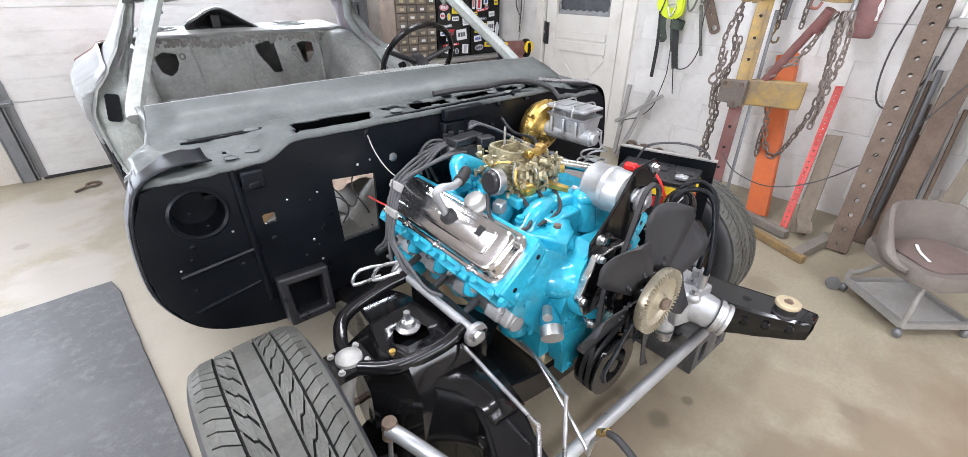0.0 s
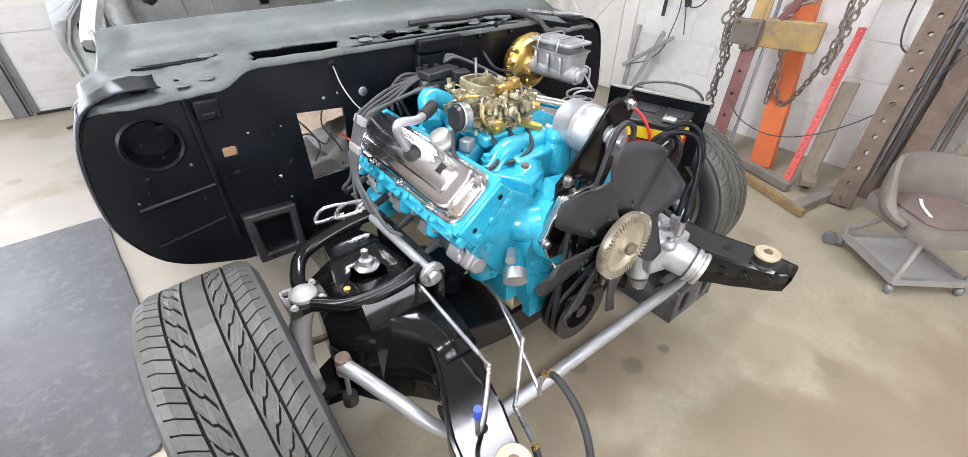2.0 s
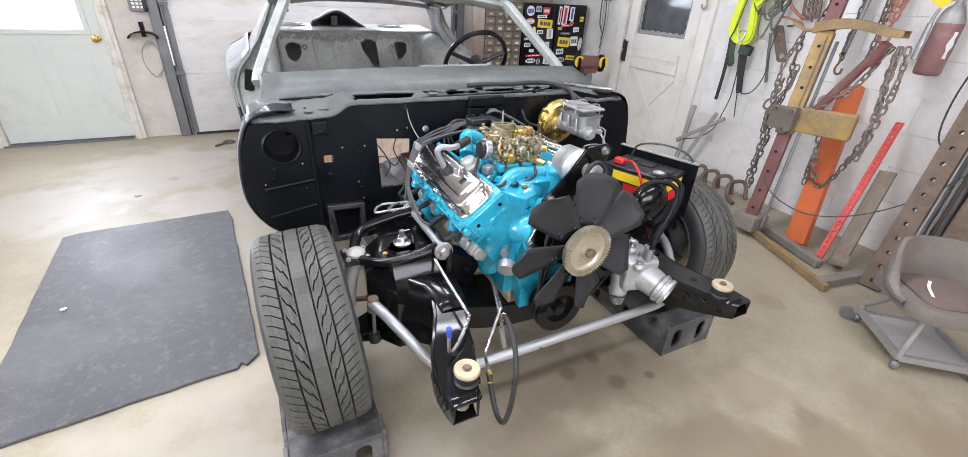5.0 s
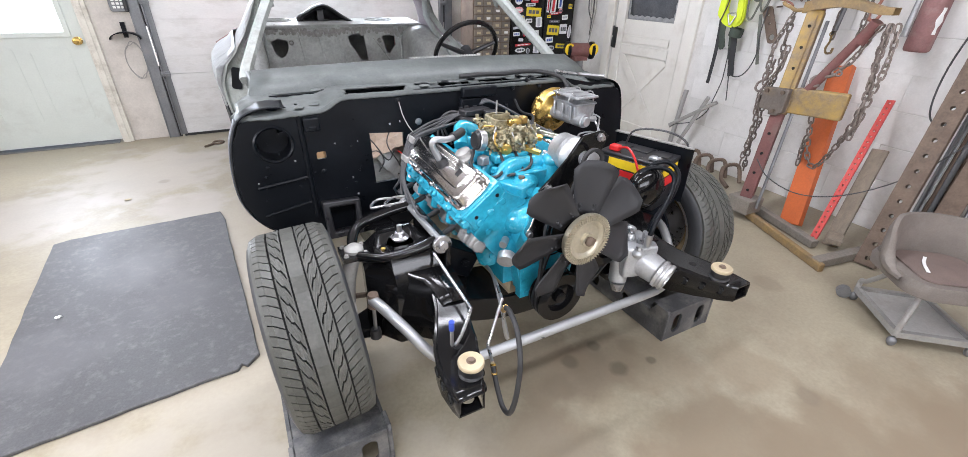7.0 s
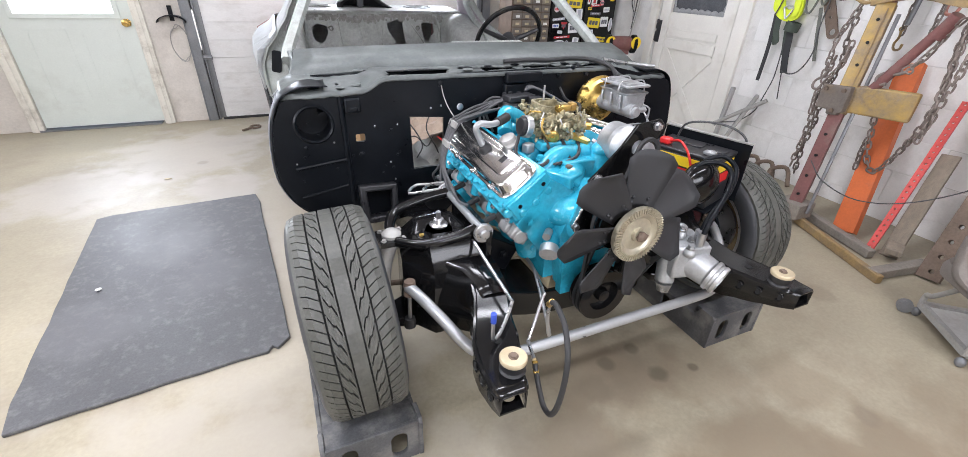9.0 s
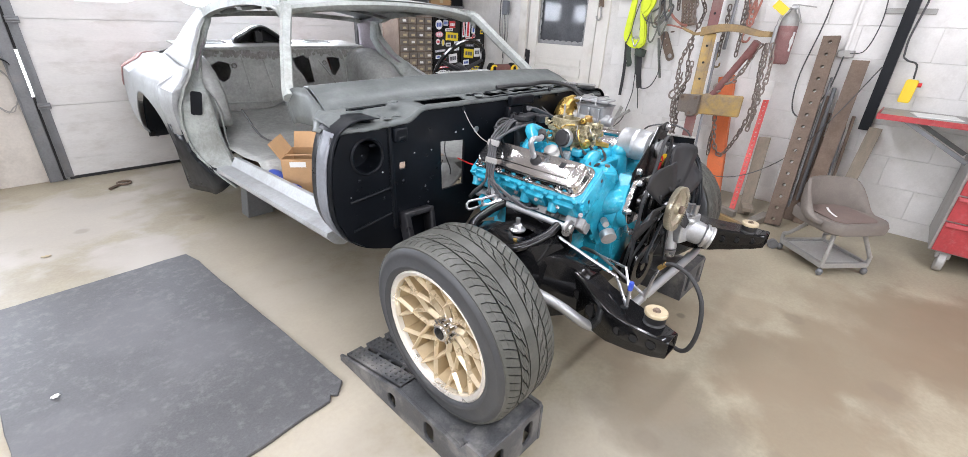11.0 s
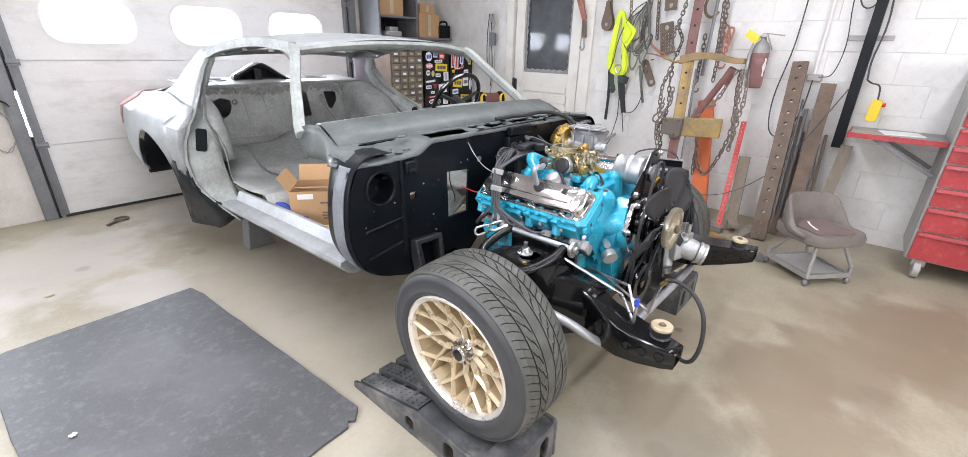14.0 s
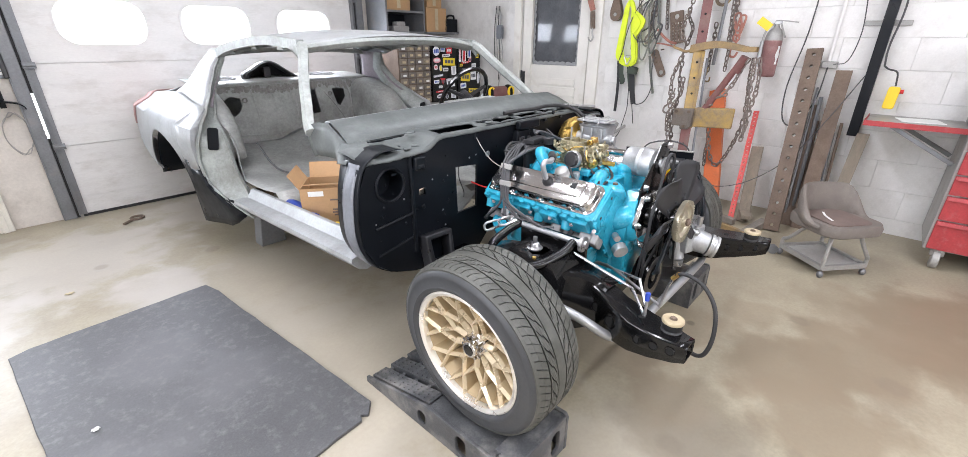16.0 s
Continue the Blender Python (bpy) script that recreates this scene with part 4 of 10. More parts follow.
        rows.append([(s * (lerp(xf, xr, k / 8) + 0.014 * math.sin(math.pi * k / 8)), lerp(yf, yr, k / 8), lerp(z, zr, k / 8)) for k in range(9)])
    grid(bm, rows)
    part("sail_panel", bm, M_BARE, car, "bare steel rear roof pillar", solid=0.006)
    # windscreen pillar
    bm = B()
    pts = [(s * 0.800, 0.985, 1.015), (s * 0.788, 1.02, 1.05), (s * 0.745, 1.10, 1.125), (s * 0.70, 1.185, 1.20), (s * 0.637, 1.285, 1.30), (s * 0.608, 1.335, 1.345), (s * 0.598, 1.39, 1.352)]
    sweep(bm, smooth_path(pts, 4), [(-0.022, -0.020), (-0.010, -0.031), (0.012, -0.027), (0.025, -0.006), (0.020, 0.019), (-0.009, 0.022), (-0.022, 0.009)])
    part("windscreen_pillar", bm, M_WORN, car, "bare steel windscreen pillar")
    bm = B()
    grid(bm, [[(s * lerp(0.612, 0.628, k), lerp(1.345, 1.50, u), 1.352 - lerp(0.075, 0.0, u) ** 1.0 * (1 - k) * (1 - u)) for k in (0, 0.5, 1)] for u in (0, 0.25, 0.5, 0.75, 1)])
    part("corner_gusset", bm, M_WORN, car, solid=0.02)
    # drip rail down the roof edge
    bm = B()
    pts = [(s * 0.605, 1.36, 1.345), (s * 0.615, 1.7, 1.365), (s * 0.615, 2.05, 1.345), (s * 0.612, 2.28, 1.318), (s * 0.622, 2.40, 1.288)]
    sweep(bm, smooth_path(pts, 4), [(-0.02, -0.012), (0.02, -0.012), (0.024, 0.01), (0.018, 0.034), (-0.02, 0.034)])
    part("drip_rail", bm, M_WORN, car)
    # rocker
    bm = B()
    prof = [(0.735, 0.485), (0.80, 0.470), (0.835, 0.482), (0.868, 0.522), (0.864, 0.540), (0.825, 0.548), (0.785, 0.543), (0.757, 0.590), (0.738, 0.590), (0.730, 0.53)]
    rows = []
    for i in range(13):
        y = lerp(0.665, 1.95, i / 12)
        rows.append([(s * x, y, z - 0.04 * (y - 0.66)) for x, z in prof])
    grid(bm, rows, close=True)
    bm.faces.ensure_lookup_table(), bm.verts.ensure_lookup_table()
    bm.faces.new(bm.verts[:10])
    part("rocker", bm, M_BARE, car, "bare steel door sill", auto=25)

# roof skin
bm = B()
rows = []
for j in range(17):
    v = j / 16
    row = []
    for i in range(17):
        u = -1 + 2 * i / 16
        y = lerp(1.36 - 0.11 * (1 - u * u), 2.66 + 0.06 * (1 - u * u), v)
        z = 1.447 - 0.060 * abs(u) ** 2.4 - 0.045 * (1 - v) ** 3 - 0.085 * max(0, v - 0.35) ** 1.6 * 2
        if abs(u) > 0.9:
            z -= 0.012
        row.append((u * 0.612, y, z))
    rows.append(row)
grid(bm, rows)
part("roof", bm, M_BARE, car, "bare steel roof skin", solid=0.004)
bm = B()
pts = [(0.60 * u, 1.37 - 0.11 * (1 - u * u), 1.383 - 0.042 * abs(u) ** 2.4) for u in [-1 + i / 8 for i in range(17)]]
sweep(bm, pts, [(-0.05, -0.03), (0.0, -0.022), (0.016, -0.004), (0.012, 0.012), (-0.05, 0.012)])
part("windscreen_header", bm, M_WORN, car, "bare steel windscreen header")
bm = B()
pts = [(0.60 * u, 2.66 + 0.06 * (1 - u * u), 1.315 - 0.03 * abs(u) ** 2.4) for u in [-1 + i / 8 for i in range(17)]]
sweep(bm, pts, [(-0.03, -0.02), (0.03, -0.02), (0.03, 0.012), (-0.03, 0.012)])
part("rear_header", bm, M_WORN, car)
bm = B()
for y in (1.62, 1.95, 2.28):
    sweep(bm, [(0.59 * u, y, 1.40 - 0.058 * abs(u) ** 2.4 - (0.03 if y > 2 else 0)) for u in [-1 + i / 6 for i in range(13)]], [(-0.04, -0.015), (0.04, -0.015), (0.02, 0.005), (-0.02, 0.005)])
part("roof_bow", bm, M_WORN, car)

# tail: deck, tail panel, red end caps
bm = B()
rows = []
for j in range(9):
    y = lerp(3.08, 3.80, j / 8)
    zb, xb = table(QUARTER, y)[4], table(QUARTER, y)[3]
    rows.append([(xb * u, y + (0.02 if abs(u) < 0.9 else 0), zb + 0.012 * (1 - u * u) + 0.055 * max(0, 1 - j / 2) * (1 - u ** 6)) for u in [-1 + i / 6 for i in range(13)]])
grid(bm, rows)
part("rear_deck", bm, M_BARE, car, "bare steel rear deck", solid=0.004)
bm = B()
extrude(bm, [(-0.74, 0.55), (0.74, 0.55), (0.74, 0.95), (-0.74, 0.95)], 0.02, Matrix.Translation((0, 3.81, 0)) @ FACE_NY)
part("tail_panel", bm, M_INNER, car, smooth=False)
for s in (-1, 1):
    bm = B()
    rows = []
    for j in range(9):
        t = j / 8
        y = lerp(3.52, 3.89, t)
        q = quarter_row(min(y, 3.80), s)[7:]
        k = 1 - 0.10 * max(0, (y - 3.74) / 0.15) ** 2
        row = [(s * (abs(p[0]) * k + 0.007), y, p[2] + 0.002) for p in q]
        row += [(row[-1][0] - s * 0.03, y, row[-1][2] + 0.010), (row[-1][0] - s * 0.20, y, row[-1][2] + 0.012)]
        rows.append(row)
    end = [(p[0] * 0.9, p[1] + 0.012, p[2] - 0.01) for p in rows[-1]]
    rows.append(end)
    grid(bm, rows)
    part("tail_cap", bm, M_REDPRIM, car, "red oxide primed tail corner", solid=0.008)

# parcel shelf and rear bulkhead
bm = B()
SHELF = Matrix.Translation((0, 2.74, 1.078)) @ rx(3.5)
SPEAKERS = (-0.47, 0.355)
extrude(bm, [(-0.70, 0.0), (0.66, 0.0), (0.66, 0.36), (-0.70, 0.36)], 0.012, SHELF, [[(x * 0.105 + cx, y * 0.075 + 0.235) for x, y in disc(1, 20)] for cx in SPEAKERS])
shelf = part("parcel_shelf", bm, M_INNER, car, "scuffed steel parcel shelf", smooth=False, bevel=0.003)
for cx in SPEAKERS:
    bm = B()
    extrude(bm, [(x * 0.120 + cx, y * 0.088 + 0.235) for x, y in disc(1, 24)], 0.006, SHELF @ Matrix.Translation((0, 0, 0.014)), [[(x * 0.105 + cx, y * 0.075 + 0.235) for x, y in disc(1, 24)]])
    part("speaker_rim", bm, M_INNER, shelf, smooth=False)
bm = B()
rod(bm, (-0.68, 2.742, 1.078), (0.62, 2.742, 1.078), 0.012, n=8)
part("shelf_lip", bm, M_INNER, shelf, "rolled shelf edge")
HOLES = [[(-0.553, 0.975), (-0.50, 1.005), (-0.435, 0.985), (-0.430, 0.935), (-0.455, 0.885), (-0.492, 0.862), (-0.535, 0.89)],
         [(0.028, 1.005), (0.10, 1.030), (0.155, 1.025), (0.176, 0.825), (0.115, 0.820), (0.085, 0.885), (0.040, 0.945)],
         [(0.308, 1.005), (0.345, 1.012), (0.417, 1.000), (0.421, 0.935), (0.365, 0.865), (0.335, 0.880)]]
bm = B()
extrude(bm, [(-0.72, 0.62), (0.70, 0.62), (0.70, 1.078), (-0.72, 1.078)], 0.006, Matrix.Translation((0, 2.64, 0)) @ rx(-6) @ FACE_NY, HOLES)
bk = part("rear_bulkhead", bm, M_INNER, car, "scuffed steel rear seat bulkhead", smooth=False)
back_y = lambda z: 2.635 + 0.105 * z
for a, b, r in (((-0.162, 0.80), (-0.197, 1.0), 0.007), ((-0.325, 0.80), (-0.345, 1.03), 0.006), ((0.235, 0.985), (0.31, 0.885), 0.006), ((0.31, 0.885), (0.40, 0.74), 0.006), ((0.465, 0.74), (0.470, 0.95), 0.010), ((0.470, 0.95), (0.440, 1.05), 0.010),
                ((-0.60, 0.70), (-0.585, 1.04), 0.010), ((-0.02, 0.70), (-0.015, 0.98), 0.006), ((-0.56, 0.72), (-0.20, 0.70), 0.008), ((-0.20, 0.70), (0.42, 0.735), 0.008)):
    bm = B()
    rod(bm, (a[0], back_y(a[1]), a[1]), (b[0], back_y(b[1]), b[1]), r, n=8)
    part("pressed_rib", bm, M_INNER, bk)
for x, z in ((-0.405, 0.965), (0.285, 0.965)):
    bm = B()
    lathe(bm, [(0.010, 0.0), (0.016, 0.004), (0.020, 0.0)], Matrix.Translation((x, back_y(z) - 0.004, z)) @ rx(90), 14)
    part("bolt_ring", bm, M_SEALER, bk)
bm = B()
random.seed(23)
for i in range(150):
    x = -0.69 + 1.20 * i / 149
    z = 1.045 + random.uniform(-0.028, 0.018) + 0.012 * math.sin(x * 9)
    ball(bm, (x, back_y(z) - 0.002, z), random.uniform(0.006, 0.017), (1.0, 0.22, random.uniform(0.8, 2.2)), 6)
part("old_seam_sealer", bm, M_SEALER, bk, "crumbling grey seam sealer")
# Unseen trunk floor, added in black so bulkhead and speaker holes look dark.
bm = B()
span(bm, (-0.74, 2.78, 0.56), (0.74, 3.79, 0.568))
part("trunk_floor", bm, M_BLKSATIN, car, "unseen trunk floor, black to darken the holes before it", smooth=False)
# floor, seat pan and tunnel
bm = B()
rows = []
SECT = [(0.70, 0.56), (0.76, 0.52), (0.9, 0.47), (1.35, 0.45), (1.52, 0.47), (1.62, 0.58), (1.85, 0.56), (2.15, 0.56), (2.42, 0.585), (2.60, 0.625), (2.70, 0.66)]
for i in range(42):
    y = lerp(0.70, 2.71, i / 41)
    z = table(SECT, y)[0]
    row = []
    for k in range(25):
        x = -0.74 + 1.48 * k / 24
        t = max(0, 1 - abs(x) / 0.17)
        tun = 0.17 * min(1, t * 2.2) * (1 if y < 1.9 else 0.6)
        if y < 0.75:
            tun *= 0.8
        dish = -0.035 * (math.cos(min(1, abs(abs(x) - 0.40) / 0.2) * math.pi) * 0.5 + 0.5) if 1.62 < y < 2.2 else 0.008 * math.sin(x * 40) * math.sin(y * 23)
        row.append((x, y, max(z + dish, z * 0.7 + tun + 0.12) if tun > 0.1 and z < 0.6 else z + dish + tun * 0.5))
    rows.append(row)
grid(bm, rows)
part("floor_pan", bm, M_INNER, car, "scuffed grey floor pan with tunnel", solid=0.004)
for s in (-1, 1):
    bm = B()
    rows = []
    for i in range(14):
        k = math.sin(math.pi * min(1, i / 12))
        row = []
        for z, xx, bulge in ((0.44, 0.735, 0), (0.54, 0.735, 0.04), (0.64, 0.73, 0.07), (0.74, 0.72, 0.08), (0.84, 0.72, 0.05), (0.92, 0.735, 0.01), (1.00, 0.735, 0), (1.04, 0.715, 0)):
            row.append((s * (xx - bulge * k), lerp(table(JAMB_IN, z)[1] + 0.03, 2.76, i / 13), z))
        rows.append(row)
    grid(bm, rows)
    part("inner_quarter", bm, M_INNER, car, "scuffed grey inner quarter", solid=0.004)
    bm = B()
    face = 0.48 if s > 0 else 0.61
    rows = []
    for i in range(25):
        a = math.pi * i / 24
        w = 0.008 * math.sin(i * 2.1)
        rows.append([(s * x, 2.68 - (r + w) * math.cos(a), 0.655 + (r + w * 0.5) * math.sin(a)) for x, r in ((0.735, 0.415), (lerp(0.735, face, 0.45), 0.420), (lerp(0.735, face, 0.75), 0.408), (lerp(0.735, face, 0.92), 0.375), (face + 0.004, 0.32), (face, 0.20), (face, 0.0))])
    grid(bm, rows, skip=lambda c: c.y > 2.80)
    part("inner_wheel_house", bm, M_INNER, car, "domed inner wheel house", solid=0.003)
    bm = B()
    rows = []
    for i in range(9):
        z = lerp(0.985, 1.29, i / 8)
        xf = table([(0.965, 0.803), (1.083, 0.722), (1.196, 0.662), (1.28, 0.622), (1.335, 0.60)], z)[0] - 0.045
        rows.append([(s * (xf + 0.006 * math.sin(k * 1.3 + i)), lerp(jamb_y(z) + 0.02, lerp(2.90, 2.66, i / 8), k / 7), z) for k in range(8)])
    grid(bm, rows)
    part("inner_pillar_sheet", bm, M_PURPLE, car, "purple-grey primed pillar lining", solid=0.003)
bm = B()
for pts, r in (([(-0.66, 1.98, 0.80), (-0.62, 1.85, 0.66), (-0.52, 1.72, 0.61), (-0.42, 1.55, 0.50), (-0.35, 1.35, 0.47)], 0.006),
               ([(-0.52, 1.50, 0.43), (-0.55, 1.45, 0.52), (-0.50, 1.40, 0.56), (-0.42, 1.36, 0.55)], 0.012),
               ([(-0.43, 0.60, 0.86), (-0.38, 0.58, 0.80), (-0.34, 0.60, 0.72), (-0.36, 0.62, 0.66)], 0.0028),
               ([(-0.30, 0.60, 0.86), (-0.33, 0.57, 0.80), (-0.29, 0.58, 0.72), (-0.27, 0.60, 0.68)], 0.0025),
               ([(-0.42, 0.66, 0.72), (-0.36, 0.64, 0.75), (-0.31, 0.64, 0.70), (-0.28, 0.64, 0.74)], 0.0025)):
    bm = B()
    tube(bm, pts, r)
    part("loose_wire", bm, M_CABLE, car, "loose black wire")

# firewall
FW = [(-0.30, 0.42), (-0.66, 0.47), (-0.789, 0.515), (-0.859, 0.57), (-0.902, 0.66), (-0.909, 0.76), (-0.894, 0.88), (-0.859, 0.955), (-0.789, 0.978), (-0.66, 0.97), (-0.58, 0.98), (-0.53, 1.004), (-0.40, 1.018), (-0.2, 1.026),
      (0.2, 1.030), (0.53, 1.022), (0.66, 0.995), (0.80, 0.98), (0.865, 0.94), (0.905, 0.84), (0.92, 0.72), (0.90, 0.62), (0.85, 0.56), (0.76, 0.51), (0.66, 0.47), (0.30, 0.42), (0.2, 0.52), (-0.2, 0.52)]
bm = B()
extrude(bm, FW, 0.012, Matrix.Translation((0, 0.512, 0)) @ FACE_NY,
        [disc(0.058, 24, (-0.762, 0.873)), [(-0.408, 0.662), (-0.284, 0.664), (-0.279, 0.862), (-0.416, 0.874)], rounded(0.035, 0.03, 0.006, 3, (-0.606, 0.81))])
fw = part("firewall", bm, M_BLKSATIN, car, "satin black firewall", smooth=False)
bm = B()
lathe(bm, [(0.066, 0.0), (0.070, 0.006), (0.064, 0.012), (0.058, 0.006), (0.056, -0.075), (0.0, -0.075)], Matrix.Translation((-0.762, 0.502, 0.873)) @ rx(90), 28)
part("vent_hole", bm, M_BLKSATIN, fw, "black vent hole")
bm = B()
for p, q, w, d in (((-0.845, 0.715), (-0.66, 0.735), 0.008, 0.005),):
    rod(bm, (p[0], 0.499, p[1]), (q[0], 0.499, q[1]), w, n=8)
rod(bm, (-0.665, 0.498, 0.97), (-0.655, 0.498, 0.56), 0.010, n=8)
rod(bm, (-0.84, 0.499, 0.60), (-0.67, 0.499, 0.63), 0.006, n=8)
part("pressed_rib", bm, M_BLKSATIN, fw)
bm = B()
box(bm, (-0.625, 0.490, 0.935), (0.055, 0.03, 0.05))
box(bm, (-0.625, 0.478, 0.922), (0.03, 0.014, 0.02))
part("bracket", bm, M_BLKSATIN, fw, bevel=0.005)
for x, z, r in ((-0.606, 0.745, 0.011), (-0.70, 0.70, 0.006), (-0.80, 0.79, 0.007), (-0.81, 0.755, 0.005), (-0.53, 0.66, 0.005), (-0.49, 0.68, 0.005), (-0.49, 0.83, 0.006), (-0.29, 0.99, 0.012), (-0.211, 0.898, 0.014), (0.0, 0.94, 0.012), (0.62, 0.7, 0.01), (0.75, 0.8, 0.012)):
    bm = B()
    lathe(bm, [(r, 0), (r, 0.003), (r * 0.5, 0.005), (0, 0.005)], Matrix.Translation((x, 0.5, z)) @ rx(90), 12)
    part("plug", bm, M_STEEL if r > 0.012 else M_BLKSATIN, fw)
random.seed(19)
for i in range(26):
    bm = B()
    ball(bm, (random.uniform(-0.86, -0.08), 0.4985, random.uniform(0.58, 0.99)), random.uniform(0.003, 0.006), (1, 0.5, 1), 6)
    part("rivet", bm, M_STEEL if i % 3 == 0 else M_BLKSATIN, fw)
for a in range(0, 360, 45):
    bm = B()
    ball(bm, (0.30 + 0.10 * math.cos(radians(a)), 0.495, 0.93 + 0.10 * math.sin(radians(a))), 0.010, n=6)
    part("stud", bm, M_BLKSATIN, fw)
bm = B()
box(bm, (0.02, 0.485, 0.93), (0.10, 0.035, 0.10))
part("blower_boss", bm, M_BLKSATIN, fw, bevel=0.006)
bm = B()
box(bm, (0.05, 0.47, 1.005), (0.16, 0.03, 0.04))
part("wiper_plate", bm, M_BLKSATIN, fw, bevel=0.006)
# square duct low on the passenger side
bm = B()
M_ = Matrix.Translation((-0.562, 0.50, 0.555)) @ rx(-12) @ FACE_NY
extrude(bm, [(-0.07, -0.085), (0.065, -0.085), (0.072, 0.062), (-0.075, 0.068)], 0.06, M_, [[(-0.045, -0.06), (0.045, -0.06), (0.05, 0.04), (-0.05, 0.043)]])
part("air_duct", bm, M_BLKPLAST, fw, "dusty black square duct", smooth=False, bevel=0.006)
# hinge pillars: rounded box behind each end of the firewall
for s in (-1, 1):
    bm = B()
    edge = [(-0.66, 0.47), (-0.789, 0.515), (-0.859, 0.57), (-0.902, 0.66), (-0.909, 0.76), (-0.894, 0.88), (-0.859, 0.965), (-0.789, 1.0), (-0.70, 1.0)]
    rows = []
    for y, k in ((0.500, 0.0), (0.512, 0.004), (0.53, 0.006), (0.60, 0.004), (0.64, 0.0), (0.66, -0.02), (0.72, -0.05), (0.74, -0.09)):
        rows.append([(-s * (p.x - k), y, p.y) for p in smooth_path([(a, b, 0) for a, b in edge], 4)])
    grid(bm, rows)
    part("hinge_pillar", bm, M_BLKSATIN, car, "black hinge pillar side", solid=0.003)
    bm = B()
    rim_ = smooth_path([(a, b, 0) for a, b in edge[1:7]], 5)
    rows = [[(-s * (p.x - 0.009 - 0.002 * math.sin(math.pi * k / 3)), y, p.y) for p in rim_] for k, y in enumerate((0.522, 0.545, 0.572, 0.592))]
    grid(bm, rows)
    part("seam_band", bm, M_BAND, car, "grey primed seam band", solid=0.003)
    # kick panel inside the door opening
    bm = B()
    span(bm, (s * 0.715, 0.60, 0.47), (s * 0.745, 0.86, 1.0))
    part("kick_panel", bm, M_INNER, car, smooth=False, bevel=0.006)
    bm = B()
    rows = []
    for (xt, yt, zt), (xb, yb, zb) in (((0.81, 0.64, 0.985), (0.88, 0.60, 0.955)), ((0.80, 0.70, 1.0), (0.876, 0.655, 0.95)), ((0.79, 0.76, 1.02), (0.862, 0.69, 0.94)), ((0.785, 0.82, 1.043), (0.835, 0.73, 0.93)), ((0.78, 0.87, 1.062), (0.80, 0.80, 0.93)), ((0.787, 0.94, 1.06), (0.795, 0.88, 0.925)), ((0.797, 1.015, 1.04), (0.788, 0.97, 0.915)), ((0.80, 1.03, 0.99), (0.78, 1.02, 0.90))):
        rows.append([(s * lerp(xt, xb, k / 4), lerp(yt, yb, k / 4), lerp(zt, zb, k / 4)) for k in range(5)])
    grid(bm, rows)
    part("cowl_side", bm, M_PRIMER, car, "dented grey cowl side", solid=0.004)

# cowl top, with openings, and the slanted panel below the windscreen
bm = B()
slot = [(-0.485, 0.517), (-0.255, 0.522), (-0.225, 0.595), (-0.245, 0.605), (-0.46, 0.608), (-0.475, 0.59)]
slots = [slot, disc(0.022, 14, (-0.165, 0.59)), [(-0.10, 0.525), (-0.02, 0.54), (0.05, 0.535), (0.06, 0.60), (0.01, 0.59), (-0.04, 0.605), (-0.09, 0.60)],
         [(0.085, 0.545), (0.20, 0.54), (0.27, 0.555), (0.26, 0.60), (0.11, 0.60)], [(0.30, 0.55), (0.44, 0.54), (0.50, 0.56), (0.47, 0.595), (0.33, 0.60)], disc(0.008, 10, (-0.66, 0.56)), disc(0.008, 8, (0.66, 0.56))]


def inside(x, y, poly):
    """Even-odd test of a place against an outline."""
    odd = False
    for (x0, y0), (x1, y1) in zip(poly, poly[1:] + poly[:1]):
        if (y0 > y) != (y1 > y) and x < x0 + (x1 - x0) * (y - y0) / (y1 - y0):
            odd = not odd
    return odd


def cowl_z(x, y):
    a = abs(x)
    k = min(1, max(0, (a - 0.50) / 0.09))
    step = 0.042 * k * k * (3 - 2 * k)
    back = min(1, max(0, (y - 0.49) / 0.15))
    z = 1.022 - step * (1 - 0.55 * back) - 0.02 * max(0, a - 0.6) + 0.02 * back * 0.15
    z -= 0.018 * max(0, (a - 0.80) / 0.055) ** 2
    rough = 0.0018 + 0.005 * k
    return z + rough * (noise.noise(Vector((x * 14, y * 14, 0))) + 0.6 * noise.noise(Vector((x * 37, y * 37, 3))))


rows = []
for i in range(171):
    x = -0.855 + 1.695 * i / 170
    a = abs(x)
    y0 = 0.490 + 0.03 * max(0, (a - 0.78) / 0.075) ** 2
    y1 = 0.640 + 0.10 * (a / 0.8) ** 2 - 0.06 * max(0, (a - 0.8) / 0.05)
    rows.append([(x, lerp(y0, y1, j / 17), cowl_z(x, lerp(y0, y1, j / 17)) - (0.012 if j == 0 else 0)) for j in range(18)])
grid(bm, rows, skip=lambda c: any(inside(c.x, c.y, q) for q in slots))
# Black box added below the cowl so that its slots look dark.
bq = B()
span(bq, (-0.74, 0.515, 0.90), (0.74, 0.66, 0.91))
span(bq, (-0.74, 0.650, 0.90), (0.74, 0.658, 1.012))
part("plenum", bq, M_BLKSATIN, car, "plenum box added under the cowl, black to darken its slots", smooth=False)
cowl = part("cowl_top", bm, M_PRIMER, car, "dark grey primed cowl top", solid=0.005)
bm = B()
rows = []
